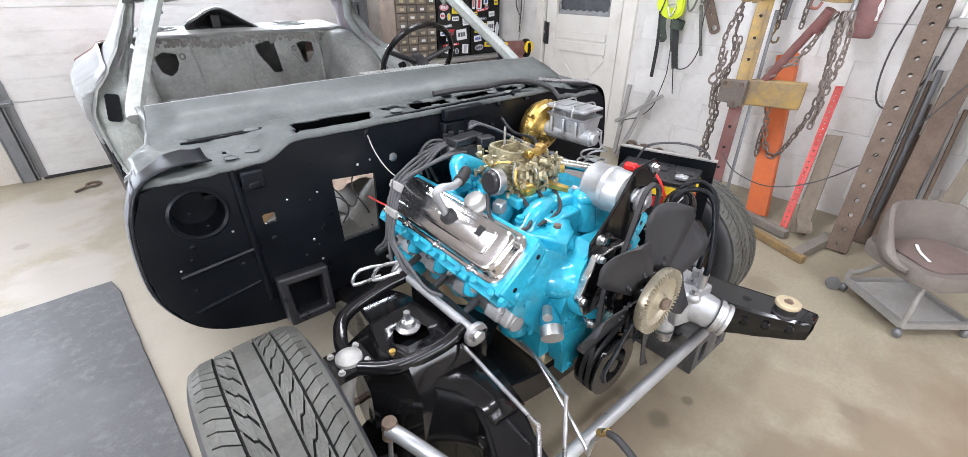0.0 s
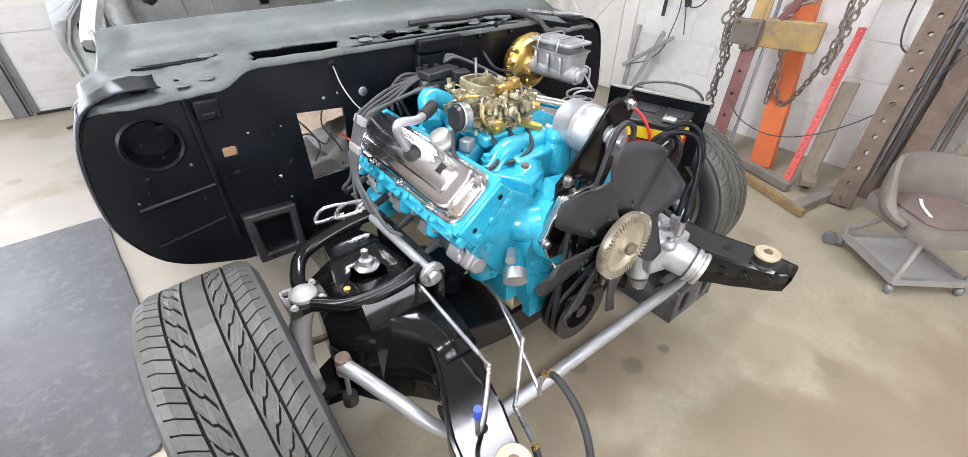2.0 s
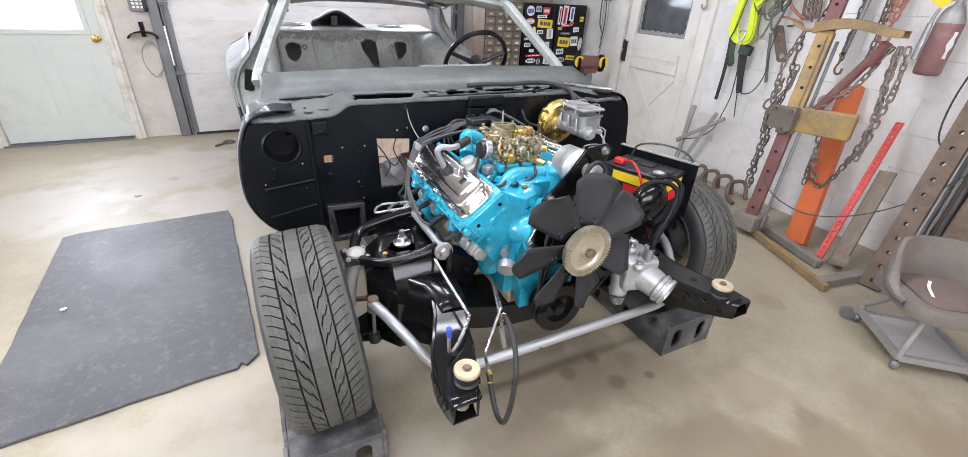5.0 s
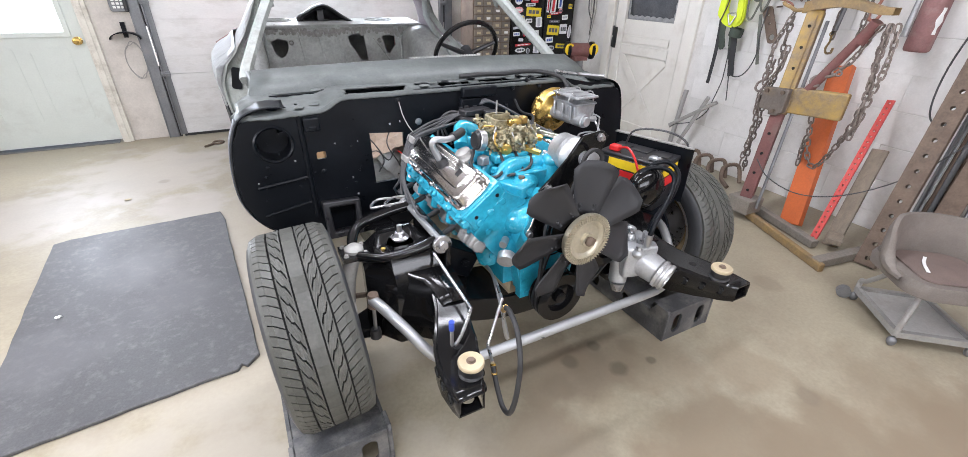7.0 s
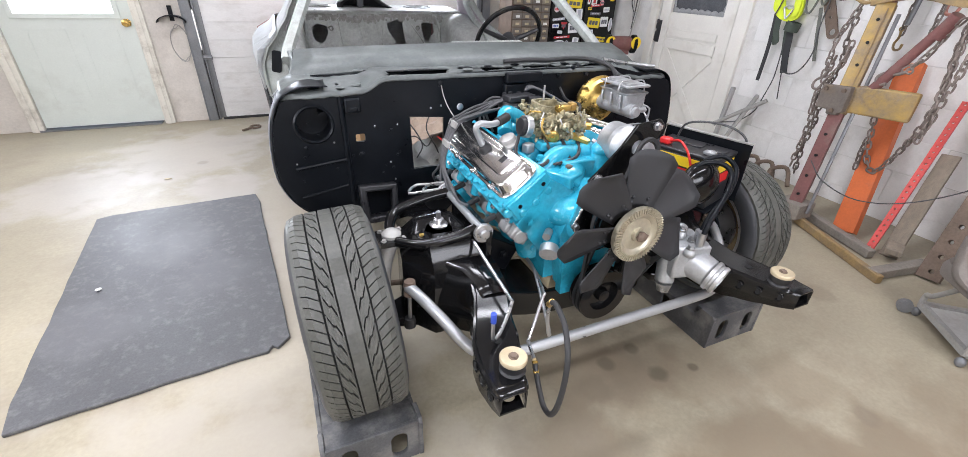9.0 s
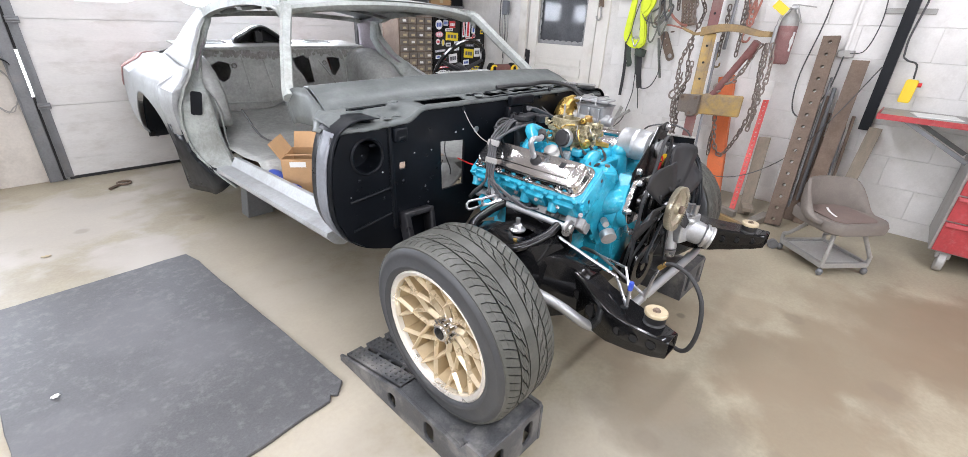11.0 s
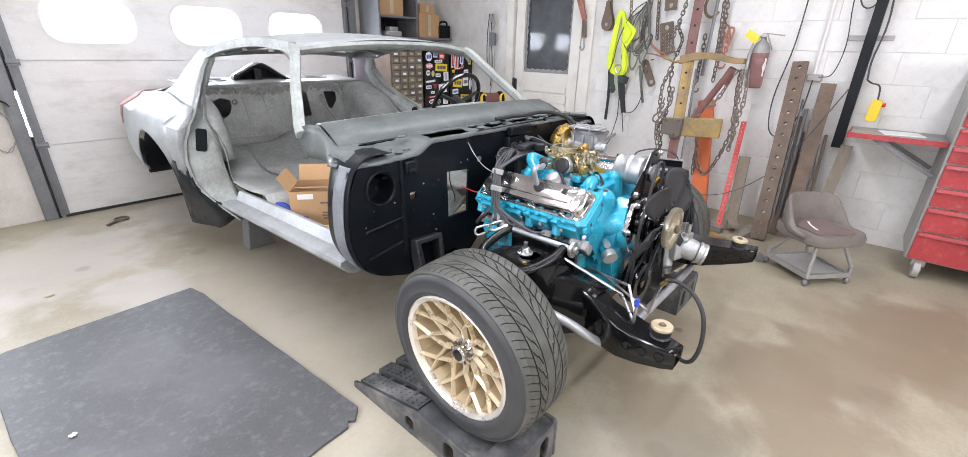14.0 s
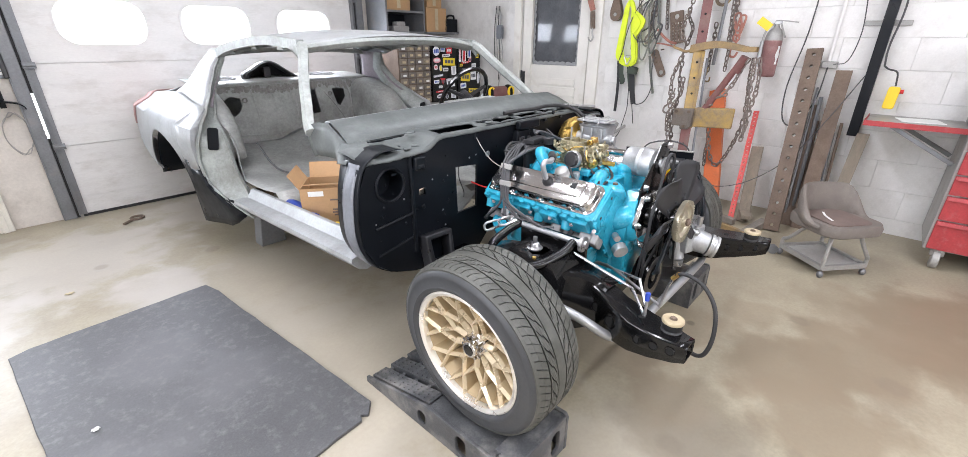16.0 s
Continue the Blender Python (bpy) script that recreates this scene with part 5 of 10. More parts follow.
for k in range(3):
    t = k / 2
    rows.append([(u * lerp(0.80, 0.775, t), lerp(0.630 + 0.07 * u * u, 0.805 + 0.06 * u * u, t), lerp(1.026 - 0.024 * u * u, 1.092 - 0.022 * u * u, t) + 0.006 * math.sin(math.pi * t)) for u in [-1 + i / 8 for i in range(17)]])
grid(bm, rows)
part("windscreen_panel", bm, M_PRIMER, car, "dark grey primed windscreen base", solid=0.006)
bm = B()
rows = []
for k in range(4):
    t = k / 3
    rows.append([(u * 0.775, lerp(0.807 + 0.06 * u * u, 0.905 + 0.05 * u * u, t), 1.091 - 0.022 * u * u - (0.004 + 0.16 * max(0, t - 0.5))) for u in [-1 + i / 8 for i in range(17)]])
grid(bm, rows)
part("dashboard", bm, M_BARE, car, "bare steel dash top", solid=0.006)
random.seed(3)
for i in range(46):
    bm = B()
    x = random.choice((random.uniform(-0.80, -0.55), random.uniform(-0.2, 0.75)))
    y = random.uniform(0.51, 0.61)
    ball(bm, (x, y, 1.032 - (0.04 if abs(x) > 0.58 else 0)), random.uniform(0.005, 0.018), (1.4, 1, 0.3), 8)
    part("weld_lump", bm, M_PRIMER if i % 3 else M_BLKSATIN, cowl)
bm = B()
tube(bm, [(0.02, 0.60, 1.045), (0.12, 0.575, 1.052), (0.22, 0.565, 1.05), (0.32, 0.56, 1.055), (0.42, 0.54, 1.05), (0.48, 0.48, 1.03), (0.46, 0.40, 1.0)], 0.010, 8)
part("cowl_hose", bm, M_BLACKRUB, cowl, "black hose lying on the cowl")
bm = B()
tube(bm, [(0.50, 0.56, 1.045), (0.60, 0.55, 1.03), (0.70, 0.53, 1.02), (0.76, 0.51, 1.015)], 0.009, 8)
part("wiper_link", bm, M_STEEL, cowl, "bright steel wiper link")
bm = B()
for i in range(26):
    x = -0.10 + 0.34 * i / 25
    box(bm, (x, 0.875, 1.088), (0.005, 0.04, 0.004))
part("vent_grille", bm, M_INNER, car, smooth=False)
# steering column and wheel
SW = Matrix.Translation((0.345, 1.20, 1.055)) @ rx(-62)
bm = B()
ring = [(0.185 * math.cos(2 * math.pi * i / 40), 0.185 * math.sin(2 * math.pi * i / 40), 0) for i in range(41)]
sweep(bm, [SW @ Vector(p) for p in ring], [(0.013 * math.cos(2 * math.pi * i / 8), 0.013 * math.sin(2 * math.pi * i / 8)) for i in range(8)])
sw = part("steering_wheel", bm, M_BLKGLOSS, car, "black steering wheel")
bm = B()
for a in (-20, 90, 200):
    q = SW @ Vector((0.18 * math.cos(radians(a)), 0.18 * math.sin(radians(a)), 0))
    rod(bm, SW @ Vector((0, 0, -0.02)), q, 0.016, 0.01, 8)
rod(bm, SW @ Vector((0, 0, 0.02)), SW @ Vector((0, 0, -0.25)), 0.035, 0.03, 14)
part("column", bm, M_BLKPLAST, sw)

# black moulded shroud lying on the parcel shelf
bm = B()
HUMP = [(-0.312, 1.098), (-0.308, 1.135), (-0.235, 1.176), (-0.170, 1.212), (-0.110, 1.224), (-0.050, 1.205), (0.045, 1.142), (0.125, 1.098)]
hump = smooth_path([(x, 0, z) for x, z in HUMP], 4)
grid(bm, [[(-0.10 + (q.x + 0.10) * k, y, 1.098 + (q.z - 1.098) * k) for q in hump] for y, k in ((2.915, 0.80), (2.905, 0.93), (2.915, 1.0), (2.96, 1.0), (3.01, 0.92), (3.03, 0.6), (3.035, 0.1))])
box(bm, (-0.135, 2.93, 1.142), (0.045, 0.05, 0.07))
solo("plastic_shroud", bm, M_BLKPLAST, "black moulded plastic shroud lying on the parcel shelf", "car part", solid=0.006)
# cardboard box on the car floor
th = thing("cardboard_box", "open cardboard box standing on the car floor", "box", (-0.52, 1.42, 0.46))
BX = Matrix.Translation((-0.545, 1.36, 0.455)) @ rz(-38) @ Matrix.Scale(0.78, 4)
BR = rz(-38)
bm = B()
for c, sz in (((0, -0.15, 0.13), (0.36, 0.006, 0.26)), ((0, 0.15, 0.13), (0.36, 0.006, 0.26)), ((-0.18, 0, 0.13), (0.006, 0.3, 0.26)), ((0.18, 0, 0.13), (0.006, 0.3, 0.26)), ((0, 0, 0.012), (0.36, 0.3, 0.008))):
    box(bm, BX @ Vector(c), [0.78 * v for v in sz], BR)
part("carton", bm, M_CARD, th, smooth=False)
for c, sz, rr in (((-0.215, 0.0, 0.305), (0.005, 0.29, 0.12), ry(-32)), ((0.0, 0.185, 0.305), (0.34, 0.005, 0.12), rx(-30)), ((0.2, 0, 0.30), (0.005, 0.29, 0.11), ry(25)), ((0.02, -0.10, 0.275), (0.34, 0.11, 0.005), rx(-15))):
    bm = B()
    box(bm, BX @ Vector(c), [0.78 * v for v in sz], BR @ rr)
    part("flap", bm, M_CARD, th, smooth=False)
bm = B()
box(bm, BX @ Vector((-0.08, -0.1545, 0.225)), [0.78 * v for v in (0.10, 0.002, 0.035)], BR)
part("shipping_label", bm, M_PAPER, th, "white shipping label", smooth=False)
bm = B()
for z, w in ((0.18, 0.10), (0.11, 0.08), (0.09, 0.09), (0.07, 0.07)):
    box(bm, BX @ Vector((0.06, -0.1545, z)), [0.78 * v for v in (w, 0.002, 0.011)], BR)
part("printed_bars", bm, M_SEATPAD, th, "brown printed bars", smooth=False)
bm = B()
tube(bm, [(-0.71, 1.66, 0.50), (-0.69, 1.52, 0.52), (-0.70, 1.38, 0.50), (-0.71, 1.26, 0.515)], 0.030, 10)
solo("blue_bundle", bm, M_BLUEPLAST, "dark blue rolled bundle lying beside the carton", "bundle")
bm = B()
lathe(bm, [(0.0, 0.0), (0.020, 0.0), (0.022, 0.006), (0.022, 0.020), (0.016, 0.028), (0.0, 0.030)], Matrix.Translation((-0.62, 1.21, 0.452)), 16)
solo("bottle_cap", bm, M_YELPLAST, "bright yellow round cap lying on the car floor", "cap")
# crumpled packing paper on the floor pan, seen through the firewall opening
bm = B()
grid(bm, [[(-0.30 + 0.42 * i / 16, 1.0 + 0.52 * j / 16, 0.635 - 0.05 * abs(i - 8) / 8 + 0.035 * noise.noise(Vector((i * 0.43, j * 0.37, 1.0))) + 0.03 * abs(noise.noise(Vector((i * 0.9, j * 0.8, 5.0))))) for i in range(17)] for j in range(17)])
solo("packing_paper", bm, M_KRAFT, "crumpled tan packing paper lying on the transmission tunnel", "paper", smooth=False, solid=0.002)
# stand under the rear of the floor
th = thing("support_block", "dark steel stand under the rear of the car floor", "stand", (-0.58, 2.2, 0))
bm = B()
extrude(bm, [(-0.09, 0), (0.09, 0), (0.05, 0.34), (-0.05, 0.34)], 0.12, Matrix.Translation((-0.56, 2.40, 0)) @ FACE_NY)
part("pedestal", bm, M_TRACK, th, smooth=False, bevel=0.006)
bm = B()
box(bm, (-0.56, 2.34, 0.37), (0.12, 0.12, 0.06))
part("saddle", bm, M_RUST, th, smooth=False, bevel=0.004)


# ---- engine ----
eng = thing("engine", "bright blue V8 engine with chrome valve covers", "engine", (0, 0.15, 0.45))
TILT_V = radians(38)


def bank(s, u, y, h):
    """A place on a cylinder bank: u up its flange, y along it, h out from it."""
    c, n = math.cos(TILT_V), math.sin(TILT_V)
    x = -0.246 + u * c - h * n
    return Vector((-s * x, y, 0.814 + u * n + h * c)) if s > 0 else Vector((x, y, 0.814 + u * n + h * c))


def bank_m(s, y):
    o = bank(s, 0, y, 0)
    ux, uh = bank(s, 1, y, 0) - o, bank(s, 0, y, 1) - o
    return Matrix(((ux.x, 0, uh.x, o.x), (ux.y, 1, uh.y, o.y), (ux.z, 0, uh.z, o.z), (0, 0, 0, 1)))


def bolt(bm, p, d, r=0.009, h=0.008):
    p, d = Vector(p), Vector(d).normalized()
    rod(bm, p, p + d * h * 0.35, r * 1.35, n=12)
    rod(bm, p, p + d * h, r, n=6)


bm = B()
span(bm, (-0.15, -0.12, 0.47), (0.15, 0.42, 0.66))
grid(bm, [[(-0.15, y, 0.62), (-0.27, y, 0.70), (-0.16, y, 0.83), (0.0, y, 0.73), (0.16, y, 0.83), (0.27, y, 0.70), (0.15, y, 0.62)] for y in (-0.125, -0.12, 0.42, 0.425)])
extrude(bm, [(-0.15, 0.55), (-0.27, 0.70), (-0.16, 0.83), (0, 0.74), (0.16, 0.83), (0.27, 0.70), (0.15, 0.55)], 0.02, Matrix.Translation((0, -0.105, 0)) @ FACE_NY)
for y in (-0.02, 0.1, 0.22, 0.34):
    for s in (-1, 1):
        rod(bm, (s * 0.15, y, 0.52), (s * 0.17, y, 0.60), 0.045, 0.05, 14)
        bolt(bm, (s * 0.155, y + 0.06, 0.5), (s, 0, 0))
blk = part("block", bm, M_BLUE, eng, "blue painted cast block", bevel=0.008)
for s in (-1, 1):
    # cylinder head
    bm = B()
    m = bank_m(s, 0.155)
    tmp = B()
    box(tmp, (0.0, 0, -0.055), (0.165, 0.54, 0.11))
    for k in range(4):
        y = -0.2 + 0.133 * k
        box(tmp, (-0.085, y, -0.06), (0.03, 0.085, 0.075))
        rod(tmp, (-0.075, y + 0.055, -0.05), (-0.115, y + 0.055, -0.075), 0.024, 0.020, 12)
        box(tmp, (-0.088, y + 0.055, -0.02), (0.02, 0.03, 0.03))
    for k in range(9):
        y = -0.25 + 0.0625 * k
        rod(tmp, (-0.083, y, -0.006), (-0.083, y, 0.006), 0.011, n=10)
    box(tmp, (0.0, -0.262, -0.05), (0.15, 0.03, 0.09))
    for u in (-0.05, 0.0, 0.05):
        rod(tmp, (u, -0.27, -0.06), (u, -0.283, -0.06), 0.014, 0.012, 12)
    box(tmp, (-0.06, -0.27, -0.10), (0.06, 0.02, 0.05))
    tmp.transform(m)
    merge(bm, tmp)
    part("cylinder_head", bm, M_BLUE, eng, "blue cast cylinder head", bevel=0.006)
    for u, h, r in ((0.035, -0.075, 0.013), (-0.01, -0.085, 0.008), (-0.045, -0.035, 0.007), (0.05, -0.03, 0.007)):
        bm = B()
        rod(bm, m @ Vector((u, -0.2775, h)), m @ Vector((u, -0.268, h)), r, n=12)
        part("core_hole", bm, M_BLKSATIN, eng, "dark bolt hole")
    # valve cover: flange with rounded ends and a crowned, stepped lid
    bm = B()
    steps = [(0.142, 0.520, 0.0), (0.142, 0.520, 0.007), (0.138, 0.516, 0.009), (0.126, 0.503, 0.009), (0.122, 0.498, 0.013), (0.118, 0.492, 0.030), (0.114, 0.486, 0.036), (0.107, 0.476, 0.0405), (0.098, 0.464, 0.042)]
    rows = [[m @ Vector((p[0], p[1], h)) for p in rounded(w, L_, min(w * 0.3, 0.036), 5)] for w, L_, h in steps]
    grid(bm, rows, close=True)
    bm.verts.ensure_lookup_table()
    nv = len(rows[0])
    bm.faces.new(bm.verts[-nv:])
    vc = part("valve_cover", bm, M_CHROME, eng, "polished chrome valve cover", auto=32)
    bm = B()
    pl_ = [[m @ Vector((p[0] + 0.004, p[1], h)) for p in rounded(w, L_, 0.012, 4)] for w, L_, h in ((0.066, 0.40, 0.0415), (0.063, 0.397, 0.0455), (0.058, 0.392, 0.0470))]
    grid(bm, pl_, close=True)
    bm.verts.ensure_lookup_table()
    bm.faces.new(bm.verts[-len(pl_[0]):])
    part("raised_panel", bm, M_CHROME, vc, "raised flat panel on the cover", auto=30)
    for y in (-0.17, -0.03, 0.12, 0.23):
        bm = B()
        box(bm, m @ Vector((-0.066, y, 0.017)), (0.02, 0.016, 0.012))
        bolt(bm, m @ Vector((-0.068, y, 0.012)), m.to_3x3() @ Vector((0, 0, 1)), 0.007, 0.016)
        part("hold_down", bm, M_CHROME, vc, bevel=0.002)
    bm = B()
    lathe(bm, [(0.022, 0.044), (0.022, 0.056), (0.014, 0.066), (0.0, 0.066)], m @ Matrix.Translation((0.008, -0.035 if s < 0 else 0.1, 0)), 18)
    part("grommet", bm, M_BLACKRUB, vc, "black rubber grommet")
    bm = B()
    box(bm, m @ Vector((0.018, -0.15, 0.0478)), (0.026, 0.022, 0.0015), m.to_3x3().to_4x4())
    part("sticker", bm, M_BLKPLAST, vc, "small black sticker", smooth=False)
    # exhaust manifold
    bm = B()
    for k in range(4):
        p = bank(s, -0.095, -0.075 + 0.133 * k, -0.075)
        box(bm, p + Vector((s * 0.0, 0, -0.026)), (0.036, 0.048, 0.034), ry(-30 * s))
    rows = []
    for i in range(15):
        y = lerp(-0.125, 0.43, i / 14)
        c = bank(s, -0.100, y, -0.128) + Vector((s * 0.002, 0, -0.01 * (i / 14)))
        r = 0.021 + 0.004 * math.cos(i * 2.7)
        rows.append([c + Vector((r * 1.1 * math.cos(2 * math.pi * j / 10), 0, r * math.sin(2 * math.pi * j / 10))) for j in range(10)])
    grid(bm, rows, close=True)
    bm.verts.ensure_lookup_table()
    bm.faces.new(bm.verts[-150:-140])
    box(bm, bank(s, -0.098, -0.105, -0.122), (0.065, 0.035, 0.050), ry(-38 * s))
    mf = part("exhaust_manifold", bm, M_CASTIRON, eng, "silver cast exhaust manifold", bevel=0.006)
    for k in range(6):
        bm = B()
        bolt(bm, bank(s, -0.1, -0.12 + 0.1 * k, -0.045), (s * 0.8, 0, 0.5), 0.006, 0.010)
        part("manifold_bolt", bm, M_STEEL, mf)
    # spark plugs
    for k in range(4):
        bm = B()
        p = bank(s, -0.115, -0.02 + 0.133 * k, -0.075)
        d = Vector((s * 0.82, -0.1, -0.25)).normalized()
        rod(bm, p, p + d * 0.03, 0.010, n=8)
        rod(bm, p + d * 0.03, p + d * 0.08, 0.009, 0.008, n=10)
        part("plug_boot", bm, M_BLACKRUB, eng, "black spark plug boot")
# front of the block: timing cover and pump housing
bm = B()
extrude(bm, [(-0.105, 0.45), (-0.06, 0.44), (0.06, 0.44), (0.105, 0.45), (0.12, 0.6), (0.10, 0.74), (0.04, 0.81), (-0.04, 0.82), (-0.10, 0.76), (-0.135, 0.66), (-0.13, 0.58)], 0.05, Matrix.Translation((0, -0.118, 0)) @ FACE_NY)
rod(bm, (-0.02, -0.10, 0.69), (-0.02, -0.195, 0.71), 0.105, 0.098, 28)
tube(bm, [(-0.12, -0.06, 0.70), (-0.10, -0.13, 0.72), (-0.05, -0.16, 0.73)], 0.05, 14)
extrude(bm, [(-0.11, 0.43), (-0.065, 0.43), (-0.055, 0.56), (-0.12, 0.58)], 0.03, Matrix.Translation((0, -0.145, 0)) @ FACE_NY)
for x, z in ((-0.10, 0.5), (0.09, 0.5), (-0.115, 0.62), (0.1, 0.68), (-0.06, 0.79), (0.05, 0.79), (-0.085, 0.45), (0.0, 0.455)):
    bolt(bm, (x, -0.168, z), (0, -1, 0), 0.009, 0.012)
part("timing_cover", bm, M_BLUE, eng, "blue timing cover", bevel=0.006)
bm = B()
rod(bm, (-0.13, -0.12, 0.64), (-0.175, -0.175, 0.618), 0.026, 0.028, 18)
part("hose_neck", bm, M_BLUE, eng)
bm = B()
rod(bm, (-0.168, -0.165, 0.622), (-0.184, -0.186, 0.610), 0.0295, n=20)
rod(bm, (-0.16, -0.14, 0.665), (-0.185, -0.165, 0.662), 0.013, n=12)
part("neck_ring", bm, M_ALU, eng, "bare aluminium neck ring")
# water pump: polished rim with bolts, black centre
bm = B()
outl = []
for i in range(48):
    a = 2 * math.pi * i / 48
    r = 0.098 + 0.012 * max(0, math.cos(6 * a)) ** 2
    outl.append((r * math.cos(a) - 0.015, 0.71 + r * 1.12 * math.sin(a)))
extrude(bm, outl, 0.022, Matrix.Translation((0, -0.186, 0)) @ FACE_NY)
wp = part("water_pump", bm, M_CHROME, eng, "polished water pump cover", bevel=0.004)
for i in range(6):
    a = math.pi * i / 3
    bm = B()
    bolt(bm, (-0.015 + 0.103 * math.cos(a), -0.208, 0.71 + 0.115 * math.sin(a)), (0, -1, 0), 0.009, 0.014)
    part("pump_bolt", bm, M_STEEL, wp)
bm = B()
rod(bm, (0, -0.19, 0.722), (0, -0.26, 0.728), 0.06, 0.045, 24)
rod(bm, (0, -0.25, 0.728), (0, -0.33, 0.731), 0.02, n=14)
part("pump_hub", bm, M_BLKGLOSS, wp, "black pump hub")


def pulley(name, c, r, n_groove, depth, label, y0):
    bm = B()
    prof = [(0.0, 0.0), (r * 0.4, 0.0), (r * 0.45, 0.012), (r * 0.8, 0.012), (r * 0.86, 0.0)]
    h = 0.0
    for k in range(n_groove):
        prof += [(r, h), (r, h + 0.003), (r - 0.012, h + 0.009), (r - 0.012, h + 0.012), (r, h + 0.018)]
        h += 0.020
    prof += [(r, h + 0.003), (r * 0.6, h + 0.003), (r * 0.55, h - 0.015), (0.024, h - 0.015), (0.02, h + 0.004), (0, h + 0.004)]
    lathe(bm, prof, Matrix.Translation((c[0], y0, c[1])) @ rx(90), 40)
    return part(name, bm, M_BLKGLOSS, eng, label)


pulley("pump_pulley", (0.0, 0.729), 0.082, 2, 0, "gloss black pump pulley", -0.232)
pulley("crank_pulley", (0.0, 0.455), 0.092, 3, 0, "gloss black crank pulley", -0.20)
pulley("steering_pump_pulley", (0.19, 0.60), 0.068, 1, 0, "gloss black pump pulley", -0.23)


def belt(a, ra, b, rb, y):
    """A loop round two pulleys (x, z)."""
    A, Bv = Vector((a[0], a[1])), Vector((b[0], b[1]))
    d = (Bv - A)
    base = math.atan2(d.y, d.x)
    off = math.acos((ra - rb) / d.length)
    pts = []
    for i in range(15):
        t = base + off + (2 * math.pi - 2 * off) * i / 14
        pts.append((A.x + ra * math.cos(t), y, A.y + ra * math.sin(t)))
    for i in range(15):
        t = base - off + 2 * off * i / 14
        pts.append((Bv.x + rb * math.cos(t), y, Bv.y + rb * math.sin(t)))
    pts.append(pts[0])
    bm = B()
    sweep(bm, pts, [(-0.006, -0.005), (0.006, -0.005), (0.004, 0.005), (-0.004, 0.005)])
    return part("drive_belt", bm, M_BLACKRUB, eng, "black rubber drive belt")


belt((0.0, 0.455), 0.088, (0.0, 0.729), 0.078, -0.243)
belt((0.0, 0.455), 0.088, (0.09, 0.925), 0.036, -0.222)
belt((0.0, 0.455), 0.088, (0.19, 0.60), 0.066, -0.241)
# fan and clutch
bm = B()
prof = [(0.0, -0.012), (0.024, -0.012), (0.026, -0.004), (0.045, -0.002), (0.052, 0.004), (0.058, 0.004)]
lathe(bm, [(0.0, 0.0), (0.020, 0.0), (0.022, -0.012), (0.05, -0.014), (0.056, -0.008), (0.064, -0.006), (0.0835, -0.006), (0.0845, -0.016), (0.082, -0.024), (0.06, -0.028), (0.03, -0.04), (0.0, -0.04)], Matrix.Translation((0, -0.352, 0.731)) @ rx(90), 40)
clutch = part("fan_clutch", bm, M_FANCLUTCH, eng, "tarnished alloy fan clutch")
bm = B()
for i in range(56):
    a = 2 * math.pi * i / 56
    box(bm, (0.0745 * math.cos(a), -0.346, 0.731 + 0.0745 * math.sin(a)), (0.020, 0.010, 0.0032), Matrix.Rotation(-a, 4, "Y"))
part("fin_ring", bm, M_FANCLUTCH, clutch, "ring of cooling fins", smooth=False)
bm = B()
ball(bm, (0.0, -0.358, 0.731), 0.016, (1, 0.6, 1), 10)
box(bm, (0.004, -0.355, 0.731), (0.03, 0.014, 0.02), ry(25))
part("thermal_coil", bm, M_RUST, clutch, "rusty centre coil")
for k in range(7):
    a = 82 + 360 / 7 * k
    bm = B()
    rows = []
    for j in range(9):
        t = j / 8
        r = lerp(0.062, 0.236, t)
        half = lerp(0.030, 0.066, min(1, t * 1.25)) * (1 if t < 0.86 else math.sqrt(max(0.3, 1 - ((t - 0.86) / 0.17) ** 2)))
        row = []
        for i in range(7):
            u = -1 + 2 * i / 6
            row.append(Vector((r - 0.008 * u * u, u * half, -0.024 * u * (0.5 + 0.5 * t) + 0.008 * u * u)))
        rows.append(row)
    M_B = Matrix.Translation((0, -0.305, 0.731)) @ rx(90) @ rz(a)
    grid(bm, [[M_B @ p for p in row] for row in rows])
    fb = part("fan_blade", bm, M_FAN, eng, "matt black fan blade", solid=0.003)
    for u in (-0.022, 0.022):
        bm = B()
        ball(bm, M_B @ Vector((0.098, u, 0.004 - 0.3 * u)), 0.006, (1, 1, 1), 8)
        ball(bm, M_B @ Vector((0.082, u, 0.004 - 0.3 * u)), 0.006, (1, 1, 1), 8)
        part("rivet_pair", bm, M_FAN, fb)
# alternator on its black bracket
ALT = Matrix.Translation((0.108, -0.04, 0.905)) @ rx(90) @ Matrix.Diagonal((0.88, 0.88, 1, 1))
bm = B()
lathe(bm, [(0.0, -0.01), (0.055, -0.01), (0.066, 0.0), (0.068, 0.05), (0.070, 0.052), (0.070, 0.066), (0.068, 0.068), (0.066, 0.112), (0.055, 0.122), (0.02, 0.124), (0, 0.124)], ALT, 36)
alt = part("alternator", bm, M_CASTGREY, eng, "bright cast aluminium alternator")
bm = B()
lathe(bm, [(0.05, 0.127), (0.052, 0.131), (0.03, 0.136), (0.03, 0.144), (0.042, 0.150), (0.042, 0.156), (0.030, 0.162), (0.018, 0.162), (0.016, 0.172), (0, 0.172)], ALT, 28)
